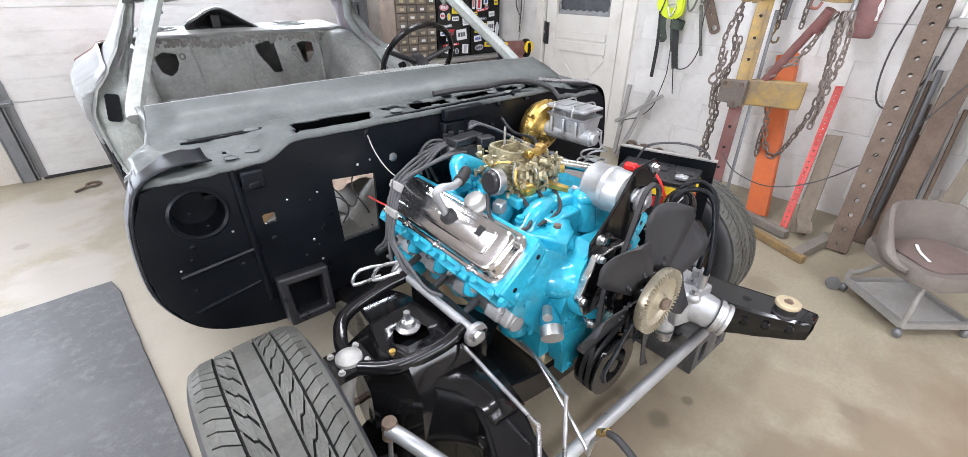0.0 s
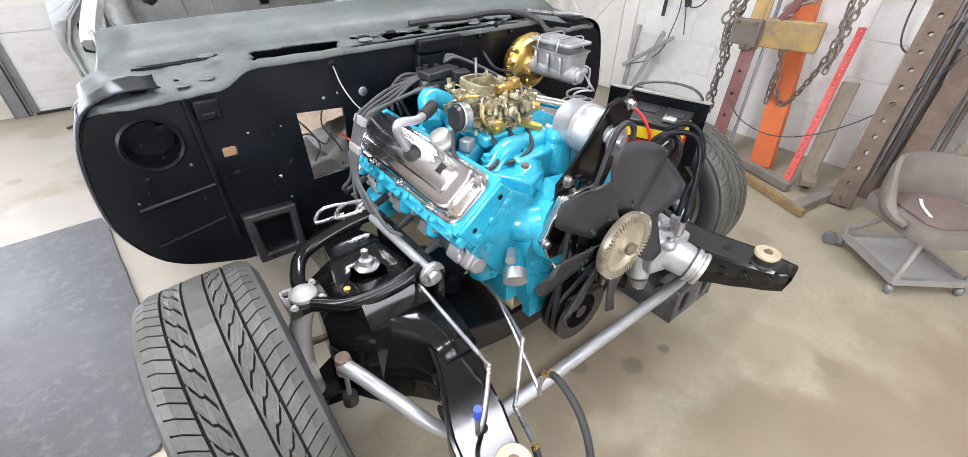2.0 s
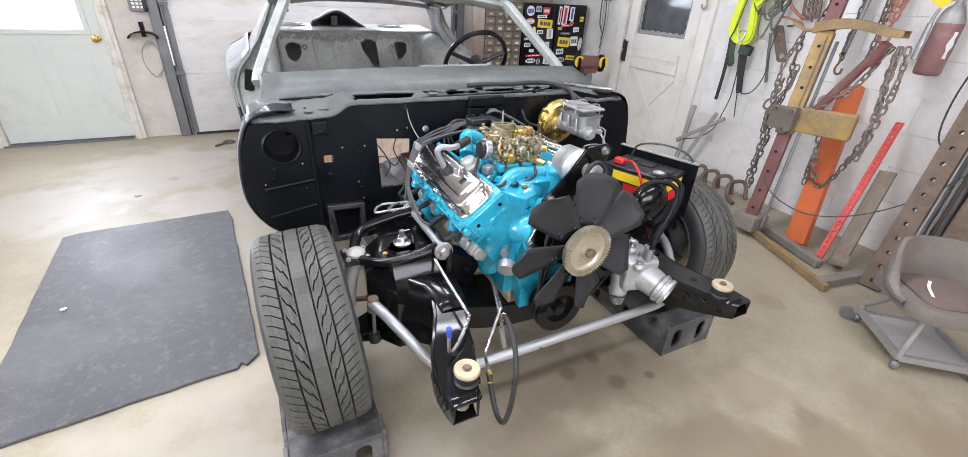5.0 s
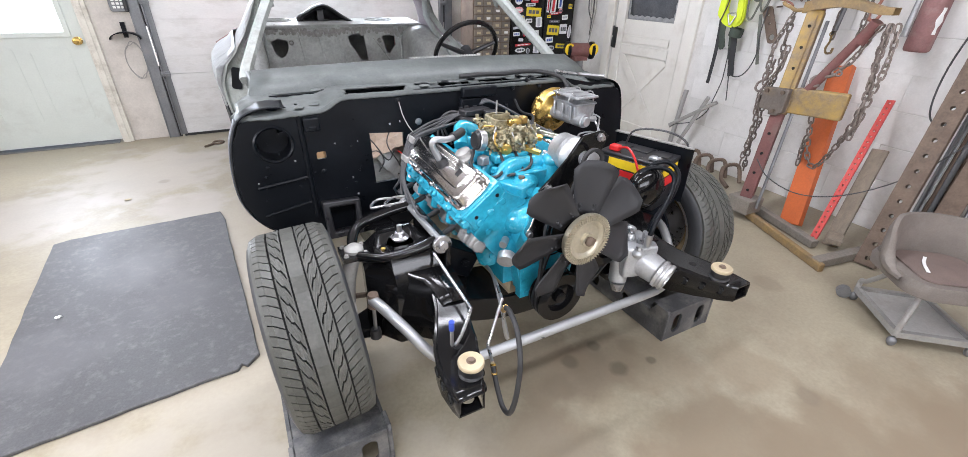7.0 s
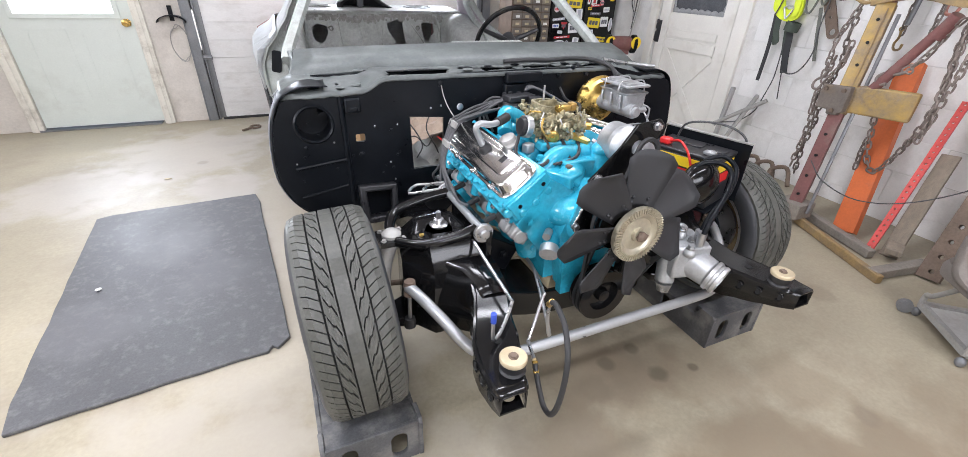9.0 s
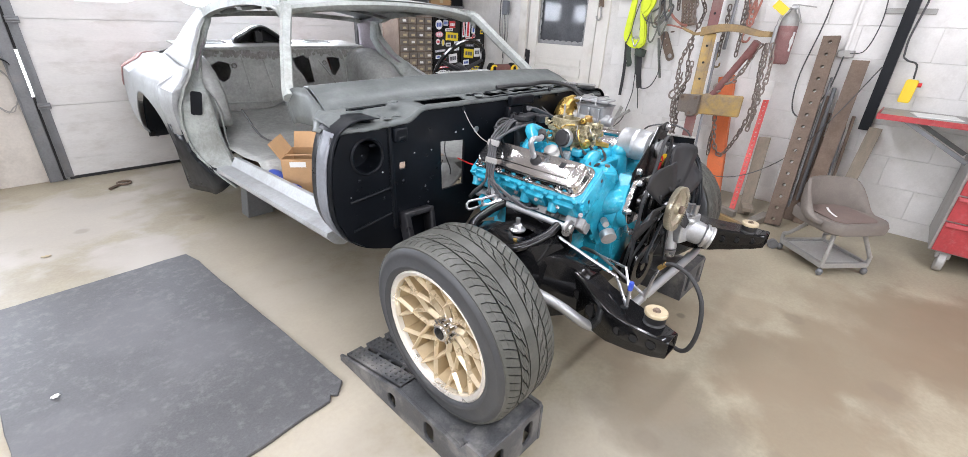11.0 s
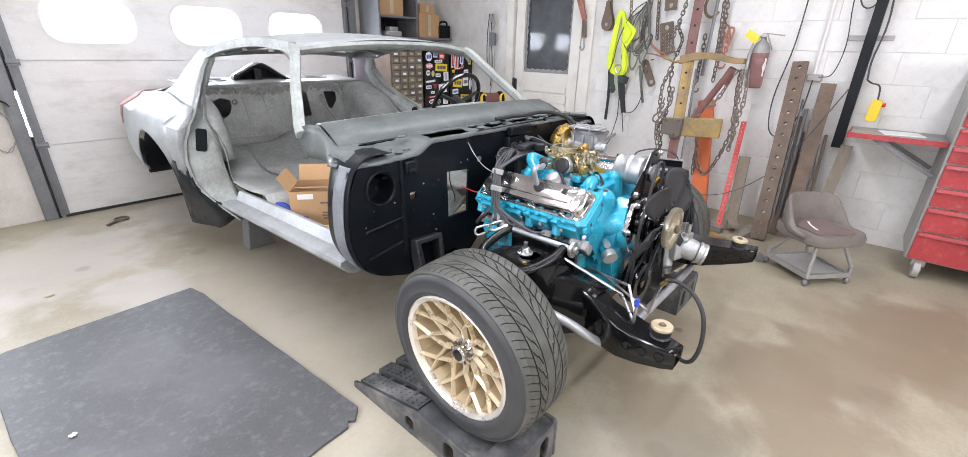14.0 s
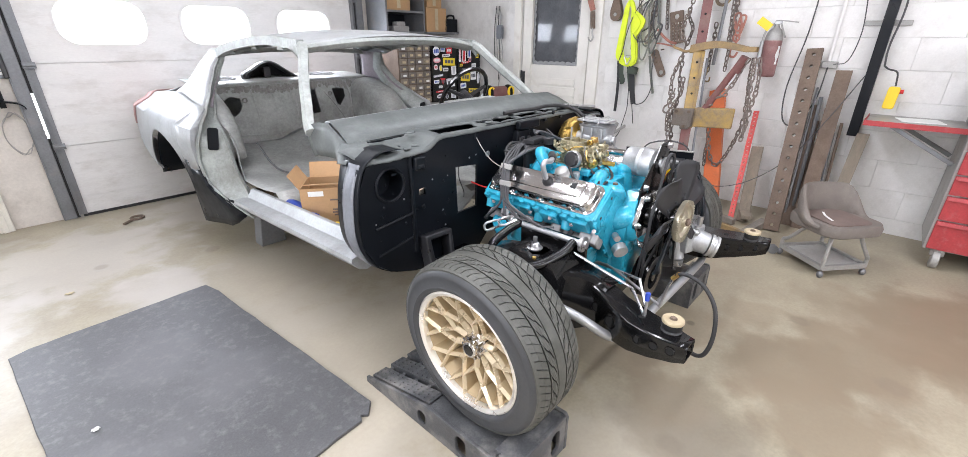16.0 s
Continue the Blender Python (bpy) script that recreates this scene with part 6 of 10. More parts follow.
part("alternator_pulley", bm, M_CASTGREY, alt, "dull alternator fan and pulley")
bm = B()
extrude(bm, [(-0.075, 0.84), (-0.04, 0.87), (0.02, 0.93), (0.07, 0.995), (0.15, 1.005), (0.175, 0.985), (0.15, 0.93), (0.13, 0.84), (0.08, 0.74), (-0.03, 0.70), (-0.07, 0.74)], 0.008, Matrix.Translation((0.0, -0.178, 0)) @ FACE_NY, [disc(0.022, 14, (0.085, 0.925)), rounded(0.02, 0.06, 0.009, 3, (0.0, 0.80))])
brk = part("alternator_bracket", bm, M_BLKGLOSS, eng, "gloss black alternator bracket", smooth=False, bevel=0.002)
for x, z in ((0.14, 0.985), (0.04, 0.80), (-0.035, 0.74), (-0.045, 0.845)):
    bm = B()
    bolt(bm, (x, -0.186, z), (0, -1, 0), 0.010, 0.016)
    part("bracket_bolt", bm, M_STEEL, brk)
# intake manifold
bm = B()
box(bm, (0.0, 0.15, 0.80), (0.15, 0.42, 0.10))
for k in range(4):
    y = 0.0 + 0.1 * k
    for s in (-1, 1):
        br_ = B()
        tube(br_, [(0, y + 0.02, 0.845), (s * 0.07, y, 0.855), (s * 0.12, y - 0.01, 0.82), (s * 0.155, y - 0.01, 0.79)], 0.030, 12)
        part("intake_runner", br_, M_BLUE, eng)
part("intake_manifold", bm, M_BLUE, eng, "blue cast intake manifold", bevel=0.006)
bm = B()
box(bm, (-0.03, 0.12, 0.872), (0.16, 0.18, 0.03))
part("carburettor_base", bm, M_BLUE, eng, bevel=0.006)
bm = B()
tube(bm, [(-0.02, -0.03, 0.80), (-0.06, -0.07, 0.80), (-0.085, -0.095, 0.78)], 0.045, 14)
part("coolant_elbow", bm, M_BLUE, eng, bevel=0.006)
bm = B()
rod(bm, (0.07, -0.045, 0.78), (0.07, -0.045, 0.875), 0.042, 0.030, 18)
ball(bm, (0.07, -0.045, 0.875), 0.036, (1, 1, 0.7), 14)
part("coolant_outlet", bm, M_BLUE, eng, bevel=0.006)
bm = B()
tube(bm, [(-0.16, 0.20, 0.88), (-0.13, 0.26, 0.93), (-0.06, 0.24, 0.90)], 0.026, 12)
part("thermostat_housing", bm, M_BLUE, eng, "blue thermostat housing", bevel=0.006)
bm = B()
box(bm, (-0.09, -0.062, 0.81), (0.075, 0.12, 0.04), rz(25))
part("lifting_bracket", bm, M_BLUE, eng, bevel=0.006)
for x, y, z in ((-0.070, -0.074, 0.831), (-0.13, 0.0, 0.845), (0.13, 0.0, 0.845), (-0.13, 0.2, 0.845), (0.02, 0.02, 0.86)):
    bm = B()
    bolt(bm, (x, y, z), (0, 0, 1), 0.011, 0.016)
    part("manifold_bolt", bm, M_RUST if x == -0.070 else M_BLUE, eng)
# EGR valve and vacuum parts
bm = B()
EG = Matrix.Translation((-0.175, 0.105, 0.845)) @ ry(-28)
lathe(bm, [(0.02, 0.0), (0.02, 0.02), (0.032, 0.024), (0.036, 0.030), (0.036, 0.036), (0.028, 0.042), (0.026, 0.056), (0.012, 0.062), (0, 0.062)], EG, 28)
part("vacuum_valve", bm, M_GREYMET, eng, "round grey vacuum valve")
bm = B()
box(bm, (-0.135, 0.075, 0.862), (0.034, 0.03, 0.032), rz(20))
part("relay_box", bm, M_SILVER, eng, "pale grey relay box", bevel=0.005)
# carburettor
bm = B()
extrude(bm, rounded(0.115, 0.15, 0.03, 4, (-0.012, 0.125)), 0.05, Matrix.Translation((0, 0, 0.898)))
cb = part("carburettor", bm, M_CARB, eng, "golden zinc carburettor", smooth=False, bevel=0.006)
random.seed(11)
bm = B()
box(bm, (-0.012, 0.125, 0.890), (0.13, 0.165, 0.012))
extrude(bm, rounded(0.14, 0.16, 0.02, 3, (-0.012, 0.13)), 0.010, Matrix.Translation((0, 0, 0.950)))
extrude(bm, rounded(0.09, 0.12, 0.035, 4, (-0.018, 0.15)), 0.034, Matrix.Translation((0, 0, 0.958)), [rounded(0.07, 0.10, 0.03, 4, (-0.018, 0.15))])
box(bm, (-0.018, 0.15, 0.985), (0.07, 0.004, 0.03))
box(bm, (-0.05, 0.145, 0.97), (0.012, 0.11, 0.01), rx(20))
for i in range(260):
    side = random.random()
    if side < 0.45:
        x, y, z = random.choice((-0.082, 0.058)) + random.uniform(-0.02, 0.02), random.uniform(0.04, 0.21), random.uniform(0.895, 0.985)
    elif side < 0.75:
        x, y, z = random.uniform(-0.085, 0.06), 0.04 + random.uniform(-0.015, 0.015), random.uniform(0.895, 0.985)
    else:
        x, y, z = random.uniform(-0.08, 0.06), random.uniform(0.04, 0.22), random.uniform(0.955, 0.985)
    if random.random() < 0.16:
        box(bm, (x, y, z), [random.uniform(0.004, 0.014) for _ in range(3)], rz(random.uniform(0, 90)) @ rx(random.choice((0, 0, 45))))
    else:
        d = Vector(random.choice(((1, 0, 0), (0, 1, 0), (0, 0, 1), (0.7, 0.7, 0))))
        h = random.uniform(0.006, 0.016)
        rod(bm, Vector((x, y, z)) - d * h, Vector((x, y, z)) + d * h * random.uniform(0.3, 1.2), random.uniform(0.002, 0.0075), random.uniform(0.002, 0.007), n=8)
part("casting", bm, M_CARB, cb, "tarnished gold castings", bevel=0.0)
for p_, d_, r_ in (((-0.06, 0.035, 0.915), (-0.5, -0.8, -0.3), 0.022), ((0.045, 0.045, 0.94), (0.4, -0.9, 0.0), 0.018), ((-0.02, 0.03, 0.945), (0, -1, 0.2), 0.015), ((0.065, 0.11, 0.93), (1, -0.2, 0), 0.02)):
    bm = B()
    q_ = Vector(d_).to_track_quat("Z", "Y").to_matrix().to_4x4()
    lathe(bm, [(r_ * 0.5, -0.02), (r_ * 0.5, 0.0), (r_, 0.002), (r_, 0.009), (r_ * 0.75, 0.013), (r_ * 0.3, 0.014), (r_ * 0.3, 0.022), (0, 0.022)], Matrix.Translation(p_) @ q_, 16)
    part("diaphragm", bm, M_ZINC if r_ > 0.019 else M_CARB, cb)
for pts_ in ([(-0.085, 0.06, 0.985), (-0.10, 0.05, 0.955), (-0.095, 0.04, 0.93), (-0.07, 0.03, 0.915)], [(0.05, 0.06, 0.975), (0.065, 0.04, 0.95), (0.06, 0.045, 0.91)], [(-0.04, 0.035, 0.975), (-0.03, 0.025, 0.945), (0.0, 0.03, 0.92)]):
    bm = B()
    tube(bm, pts_, 0.0028, 6)
    part("linkage_rod", bm, M_STEEL, cb)
bm = B()
lathe(bm, [(0.0, 0.0), (0.030, 0.0), (0.032, 0.01), (0.032, 0.028), (0.026, 0.034), (0.0, 0.036)], Matrix.Translation((-0.122, 0.085, 0.935)) @ ry(-80), 20)
part("choke_housing", bm, M_BLKPLAST, cb, "black choke housing")
bm = B()
lathe(bm, [(0.033, -0.002), (0.036, 0.0), (0.036, 0.02), (0.033, 0.022)], Matrix.Translation((-0.122, 0.085, 0.935)) @ ry(-80), 20)
part("choke_ring", bm, M_STEEL, cb, "steel choke ring")
bm = B()
box(bm, (-0.005, 0.075, 0.990), (0.05, 0.022, 0.022))
box(bm, (0.04, 0.09, 0.99), (0.024, 0.026, 0.026))
part("air_valve", bm, M_ZINC, cb, "bright gold air horn parts", bevel=0.004)
bm = B()
rod(bm, (-0.025, 0.167, 0.99), (-0.025, 0.167, 1.045), 0.0035, n=8)
part("air_cleaner_stud", bm, M_STEEL, cb, "steel stud")
bm = B()
tube(bm, [(-0.09, 0.05, 0.97), (-0.10, 0.04, 0.94), (-0.08, 0.03, 0.91)], 0.004, 6)
tube(bm, [(-0.10, 0.16, 0.97), (-0.115, 0.12, 0.965), (-0.11, 0.10, 0.98), (-0.09, 0.07, 0.985)], 0.003, 6)
part("linkage_rod", bm, M_ZINC, cb)
bm = B()
rod(bm, (0.02, 0.05, 0.905), (0.055, -0.01, 0.895), 0.013, 0.011, 6)
rod(bm, (0.06, 0.08, 0.93), (0.10, 0.05, 0.925), 0.012, n=6)
part("brass_fitting", bm, M_ZINC, cb, "brass fuel fitting")
bm = B()
tube(bm, [(0.055, -0.01, 0.895), (0.09, -0.06, 0.875), (0.115, -0.10, 0.865)], 0.007, 8)
fl = part("fuel_line", bm, M_STEEL, eng, "bare steel fuel line")
bm = B()
tube(bm, [(0.115, -0.10, 0.865), (0.13, -0.12, 0.845), (0.125, -0.13, 0.80), (0.13, -0.12, 0.76)], 0.010, 8)
part("rubber_end", bm, M_BLACKRUB, fl, "black rubber fuel hose")
bm = B()
rod(bm, (0.09, 0.09, 0.93), (0.20, -0.04, 0.91), 0.014, 0.014, 12)
rod(bm, (0.11, 0.12, 0.925), (0.22, -0.01, 0.905), 0.009, n=10)
part("air_tube", bm, M_CHROME, eng, "chrome tube beside the carburettor")
cb.matrix_basis = Matrix.Translation((-0.008, 0.006, -0.008)) @ cb.matrix_basis
# breather pipe
bm = B()
tube(bm, [(-0.268, 0.122, 0.848), (-0.285, 0.124, 0.885), (-0.303, 0.124, 0.926), (-0.290, 0.122, 0.942), (-0.25, 0.125, 0.936), (-0.215, 0.142, 0.936)], 0.0105, 10)
bp = part("breather_pipe", bm, M_SILVER, eng, "silver breather pipe")
bm = B()
tube(bm, [(-0.222, 0.139, 0.936), (-0.195, 0.155, 0.938), (-0.17, 0.175, 0.940)], 0.016, 10)
part("rubber_sleeve", bm, M_BLACKRUB, bp, "black rubber sleeve")
# vacuum hoses
for pts in ([(-0.165, 0.09, 0.90), (-0.20, 0.03, 0.86), (-0.15, -0.03, 0.84), (-0.10, -0.01, 0.86), (-0.085, 0.05, 0.89)],
            [(-0.14, -0.02, 0.835), (-0.06, -0.04, 0.845), (0.0, -0.02, 0.86), (0.03, 0.04, 0.89)],
            [(-0.03, 0.04, 0.89), (-0.035, -0.02, 0.85), (-0.04, -0.035, 0.79)],
            [(0.13, 0.2, 0.9), (0.2, 0.28, 0.93), (0.22, 0.4, 0.92), (0.24, 0.49, 0.95)]):
    bm = B()
    tube(bm, pts, 0.0055, 8)
    part("vacuum_hose", bm, M_BLACKRUB, eng, "thin black vacuum hose")
# distributor and leads
bm = B()
lathe(bm, [(0.03, -0.10), (0.03, 0.0), (0.062, 0.004), (0.066, 0.03), (0.058, 0.05), (0.03, 0.058), (0, 0.06)], Matrix.Translation((-0.02, 0.40, 0.885)), 24)
for i in range(8):
    a = math.pi * i / 4
    rod(bm, (-0.02 + 0.045 * math.cos(a), 0.40 + 0.045 * math.sin(a), 0.93), (-0.02 + 0.045 * math.cos(a), 0.40 + 0.045 * math.sin(a), 0.957), 0.009, n=8)
part("distributor", bm, M_BLKPLAST, eng, "black distributor cap")
for k in range(4):
    o = 0.009 * (k - 1.5)
    tip = bank(-1, -0.115, -0.02 + 0.133 * k, -0.075) + Vector((-0.07, -0.008, -0.02))
    bm = B()
    tube(bm, [(-0.05, 0.40 + o, 0.94), (-0.10, 0.405 + o, 0.93), (-0.20, 0.36 + o, 0.915 + o), (-0.275, 0.325 + o, 0.905 + o * 0.6), (-0.315, 0.30 + o, 0.888 + o), (-0.352, 0.275 + o * 1.4, 0.83), (-0.372, 0.255 + o * 2, 0.77 - abs(o)),
              (tip.x - 0.02, lerp(0.25, tip.y, 0.7), tip.z + 0.035), tip], 0.0048, 8, 6)
    part("spark_plug_lead", bm, M_LEAD, eng, "grey spark plug lead")
for k in range(3):
    bm = B()
    tube(bm, [(0.02, 0.40, 0.97), (0.07, 0.40 + 0.02 * k, 0.975), (0.16, 0.35 + 0.02 * k, 0.93), (0.27, 0.3 - 0.1 * k, 0.86)], 0.0048, 8)
    part("spark_plug_lead", bm, M_LEAD, eng, "grey spark plug lead")
for p, r in (((-0.315, 0.30, 0.895), 25), ((-0.350, 0.276, 0.835), 10)):
    bm = B()
    box(bm, p, (0.012, 0.055, 0.022), ry(r))
    part("lead_clip", bm, M_GREYMET, eng, "grey lead clip", bevel=0.003)
for k in range(3):
    bm = B()
    tube(bm, [(-0.03, 0.44, 0.93), (-0.09 - 0.02 * k, 0.46, 0.935 - 0.015 * k), (-0.14, 0.45 - 0.01 * k, 0.905), (-0.16 + 0.03 * k, 0.42, 0.85 - 0.02 * k)], 0.005, 6)
    part("engine_wire", bm, M_CABLE, eng, "black engine wire")
# ignition leads lying across the heads, with ties
for k in range(3):
    y = 0.02 + 0.12 * k
    bm = B()
    tube(bm, [(-0.372, 0.26, 0.77 - 0.01 * k), (-0.378, lerp(0.25, y, 0.4), 0.735 - 0.012 * k), (-0.385, lerp(0.25, y, 0.8), 0.715), (-0.375, y - 0.01, 0.72)], 0.0045, 8)
    part("spark_plug_lead", bm, M_LEAD, eng, "grey spark plug lead")
for k in range(5):
    bm = B()
    o = 0.012 * k
    tube(bm, [(-0.05, 0.33 + o, 0.925), (-0.12, 0.32 + o, 0.93 - o * 0.4), (-0.21, 0.315 + o, 0.918 - o * 0.5), (-0.285, 0.31 + o * 0.5, 0.90), (-0.315, 0.295 + o * 0.4, 0.88)], 0.0048, 8)
    part("spark_plug_lead", bm, M_LEAD, eng, "grey spark plug lead")
bm = B()
box(bm, (-0.02, 0.37, 0.952), (0.12, 0.05, 0.022), rz(8))
box(bm, (0.03, 0.33, 0.945), (0.05, 0.04, 0.03), rz(-12))
part("coil_cover", bm, M_BLKPLAST, eng, "black ignition coil cover", bevel=0.004)
for p, q, r in (((-0.30, -0.118, 0.745), (-0.30, -0.130, 0.745), 0.012), ((-0.22, -0.118, 0.70), (-0.22, -0.130, 0.70), 0.011), ((-0.20, -0.118, 0.60), (-0.20, -0.128, 0.60), 0.010), ((0.22, -0.118, 0.70), (0.22, -0.130, 0.70), 0.011)):
    bm = B()
    rod(bm, p, q, r, n=6)
    part("block_bolt", bm, M_BLUE, eng)
# oil pan and filter
bm = B()
rows = [[(-0.11, y, 0.46), (-0.115, y, 0.36 if y > 0.15 else 0.41), (0.115, y, 0.36 if y > 0.15 else 0.41), (0.11, y, 0.46)] for y in (-0.11, 0.12, 0.18, 0.42)]
grid(bm, rows)
part("oil_pan", bm, M_CREAM, eng, "dull metal oil pan", solid=0.004)
bm = B()
lathe(bm, [(0.0, 0), (0.042, 0), (0.046, 0.01), (0.046, 0.075), (0.038, 0.085), (0, 0.085)], Matrix.Translation((-0.24, 0.36, 0.56)) @ ry(-20), 20)
part("oil_filter", bm, M_BLUE, eng, "blue oil filter")
# loose lead with a plug, from the firewall
for pts, r in (([(-0.29, 0.495, 0.985), (-0.288, 0.46, 0.94), (-0.27, 0.42, 0.89), (-0.24, 0.38, 0.86), (-0.20, 0.36, 0.84)], 0.0020), ([(-0.30, 0.52, 0.78), (-0.27, 0.46, 0.76), (-0.24, 0.42, 0.765)], 0.003)):
    bm = B()
    tube(bm, pts, r, 6)
    part("sender_wire", bm, M_GREYMET if r < 0.0025 else M_REDPLAST, eng, "thin loose wire")


# ---- front subframe and suspension ----
sub = thing("front_subframe", "gloss black front subframe with control arms", "subframe", (0, 0, 0.4))
for s in (-1, 1):
    RAIL = [(0.75, 0.42, 0.47, 0.35), (0.45, 0.42, 0.50, 0.38), (0.22, 0.43, 0.60, 0.41), (0.06, 0.42, 0.618, 0.36), (-0.08, 0.412, 0.61, 0.36), (-0.18, 0.395, 0.592, 0.40), (-0.25, 0.405, 0.572, 0.44), (-0.32, 0.430, 0.552, 0.43), (-0.38, 0.452, 0.546, 0.44), (-0.46, 0.474, 0.547, 0.462), (-0.53, 0.490, 0.549, 0.482), (-0.575, 0.498, 0.552, 0.498)]
    RWID = [(-0.575, 0.031), (-0.53, 0.042), (-0.46, 0.055), (-0.39, 0.060), (-0.32, 0.052), (-0.25, 0.048), (-0.18, 0.042), (-0.04, 0.074), (0.12, 0.08), (0.3, 0.055), (0.75, 0.052)]
    bm = B()
    rows = []
    for y, x, zt, zb in [(v, *table(RAIL[::-1], v)) for v in [0.75 - 1.325 * i / 36 for i in range(37)]]:
        w = table(RWID, y)[0]
        rows.append([(s * (x + w), y, zb), (s * (x + w), y, zt - 0.006), (s * (x + w - 0.006), y, zt), (s * (x - w + 0.006), y, zt), (s * (x - w), y, zt - 0.006), (s * (x - w), y, zb)])
    grid(bm, rows)
    rail = part("frame_rail", bm, M_BLKGLOSS, sub, "gloss black frame rail", solid=0.005, auto=30)
    for y, r in ((-0.24, 0.016), (-0.315, 0.022), (-0.425, 0.012), (-0.478, 0.011), (-0.53, 0.012)):
        for sd in (-1, 1):
            bm = B()
            x, zt, zb = table(RAIL[::-1], y)
            xo = x + sd * (table(RWID, y)[0] + 0.0022)
            rod(bm, (s * (xo + sd * 0.001), y, (zt + zb) / 2 + 0.005), (s * (xo - sd * 0.01), y, (zt + zb) / 2 + 0.005), r, n=14)
            hole = part("hole", bm, M_RECESS, rail, "dark punched hole")
            bm = B()
            lathe(bm, [(r, 0.0), (r + 0.001, 0.0022), (r + 0.0035, 0.002), (r + 0.0045, 0.0)], Matrix.Translation((s * (xo + sd * 0.0008), y, (zt + zb) / 2 + 0.005)) @ ry(90 * s * sd), 18)
            part("hole_rim", bm, M_BLKGLOSS, hole, "rolled rim of a hole")
    for y, dx in ((-0.405, 0.0), (-0.22, 0.01)):
        bm = B()
        x, zt, zb = table(RAIL[::-1], y)
        rod(bm, (s * (x + dx), y, zt - 0.005), (s * (x + dx), y, zt + 0.0035), 0.012, n=14)
        part("hole", bm, M_RECESS, rail, "dark punched hole")
    bm = B()
    extrude(bm, [(s * 0.452, -0.475), (s * 0.528, -0.475), (s * 0.530, -0.573), (s * 0.470, -0.573)], 0.004, Matrix.Translation((0, 0, 0.490)) @ Matrix.Rotation(radians(-7), 4, "X") @ Matrix.Translation((0, 0, -0.06)), [disc(0.017, 14, (s * 0.490, -0.53))])
    part("end_lip", bm, M_BLKGLOSS, rail, smooth=False)
    bm = B()
    pts = []
    for i in range(21):
        y = 0.06 - 0.63 * i / 20
        x, zt, zb = table(RAIL[::-1], y)
        pts.append((s * (x + 0.002 + table(RWID, y)[0]), y, zt - 0.004))
    sweep(bm, pts, [(-0.004, -0.006), (0.004, -0.006), (0.004, 0.003), (-0.004, 0.003)])
    part("seam_flange", bm, M_BLKGLOSS, rail)
    # body mount bushing
    MB = Matrix.Translation((s * 0.467, -0.504, 0))
    bm = B()
    lathe(bm, [(0.0, 0.545), (0.031, 0.545), (0.032, 0.552), (0.027, 0.557), (0.031, 0.562), (0.031, 0.581), (0.0, 0.581)], MB, 28)
    bush = part("body_mount", bm, M_BLACKRUB, sub, "black rubber body mount")
    bm = B()
    lathe(bm, [(0.0, 0.580), (0.0325, 0.580), (0.0335, 0.583), (0.0335, 0.589), (0.031, 0.592), (0.013, 0.592), (0.011, 0.590), (0.0, 0.590)], MB, 32)
    part("cap_washer", bm, M_CREAM, bush, "cream plated washer")
    bm = B()
    bolt(bm, (s * 0.467, -0.504, 0.590), (0, 0, 1), 0.009, 0.007)
    part("bolt_head", bm, M_RUST, bush)
    # spring tower
    bm = B()
    rows = [[(s * x, y, z) for x, y in ((0.37, -0.13), (0.53, -0.125), (0.60, -0.03), (0.575, 0.14), (0.37, 0.16), (0.35, 0.0))] for z in (0.36, 0.59)]
    rows.append([(s * x, y, 0.655) for x, y in ((0.40, -0.09), (0.53, -0.08), (0.55, 0.0), (0.53, 0.10), (0.40, 0.11), (0.38, 0.0))])
    rows.append([(s * x, y, 0.660) for x, y in ((0.44, -0.03), (0.50, -0.03), (0.52, 0.0), (0.50, 0.04), (0.44, 0.04), (0.43, 0.0))])
    grid(bm, rows, close=True)
    part("spring_tower", bm, M_BLKGLOSS, sub, "gloss black spring tower", solid=0.006, auto=35)
    bm = B()
    rows = []
    for xt, yt, zt, xb, yb, zb, xi in ((0.575, 0.02, 0.60, 0.60, 0.02, 0.38, 0.36), (0.545, -0.07, 0.605, 0.58, -0.08, 0.385, 0.355), (0.495, -0.115, 0.606, 0.535, -0.13, 0.395, 0.352), (0.458, -0.16, 0.602, 0.485, -0.18, 0.41, 0.352), (0.440, -0.21, 0.59, 0.455, -0.235, 0.43, 0.354), (0.436, -0.26, 0.572, 0.444, -0.28, 0.445, 0.356)):
        rows.append([(s * xi, yt - 0.005, zt + 0.006), (s * (xt - 0.012), yt, zt + 0.006), (s * xt, yt, zt), (s * lerp(xt, xb, 0.5) + s * 0.006, lerp(yt, yb, 0.5), lerp(zt, zb, 0.5)), (s * xb, yb, zb)])
    grid(bm, rows)
    part("tower_gusset", bm, M_BLKGLOSS, sub, "curved gloss black side plate", solid=0.004, auto=35)
    bm = B()
    box(bm, (s * 0.36, 0.02, 0.655), (0.02, 0.30, 0.09))
    part("tower_flange", bm, M_BLKGLOSS, sub, smooth=False, bevel=0.004)
    bm = B()
    lathe(bm, [(0.0, 0.655), (0.026, 0.655), (0.030, 0.662), (0.020, 0.668), (0.016, 0.68), (0.008, 0.682), (0.008, 0.705), (0.0, 0.705)], Matrix.Translation((s * 0.464, 0.03, 0)), 20)
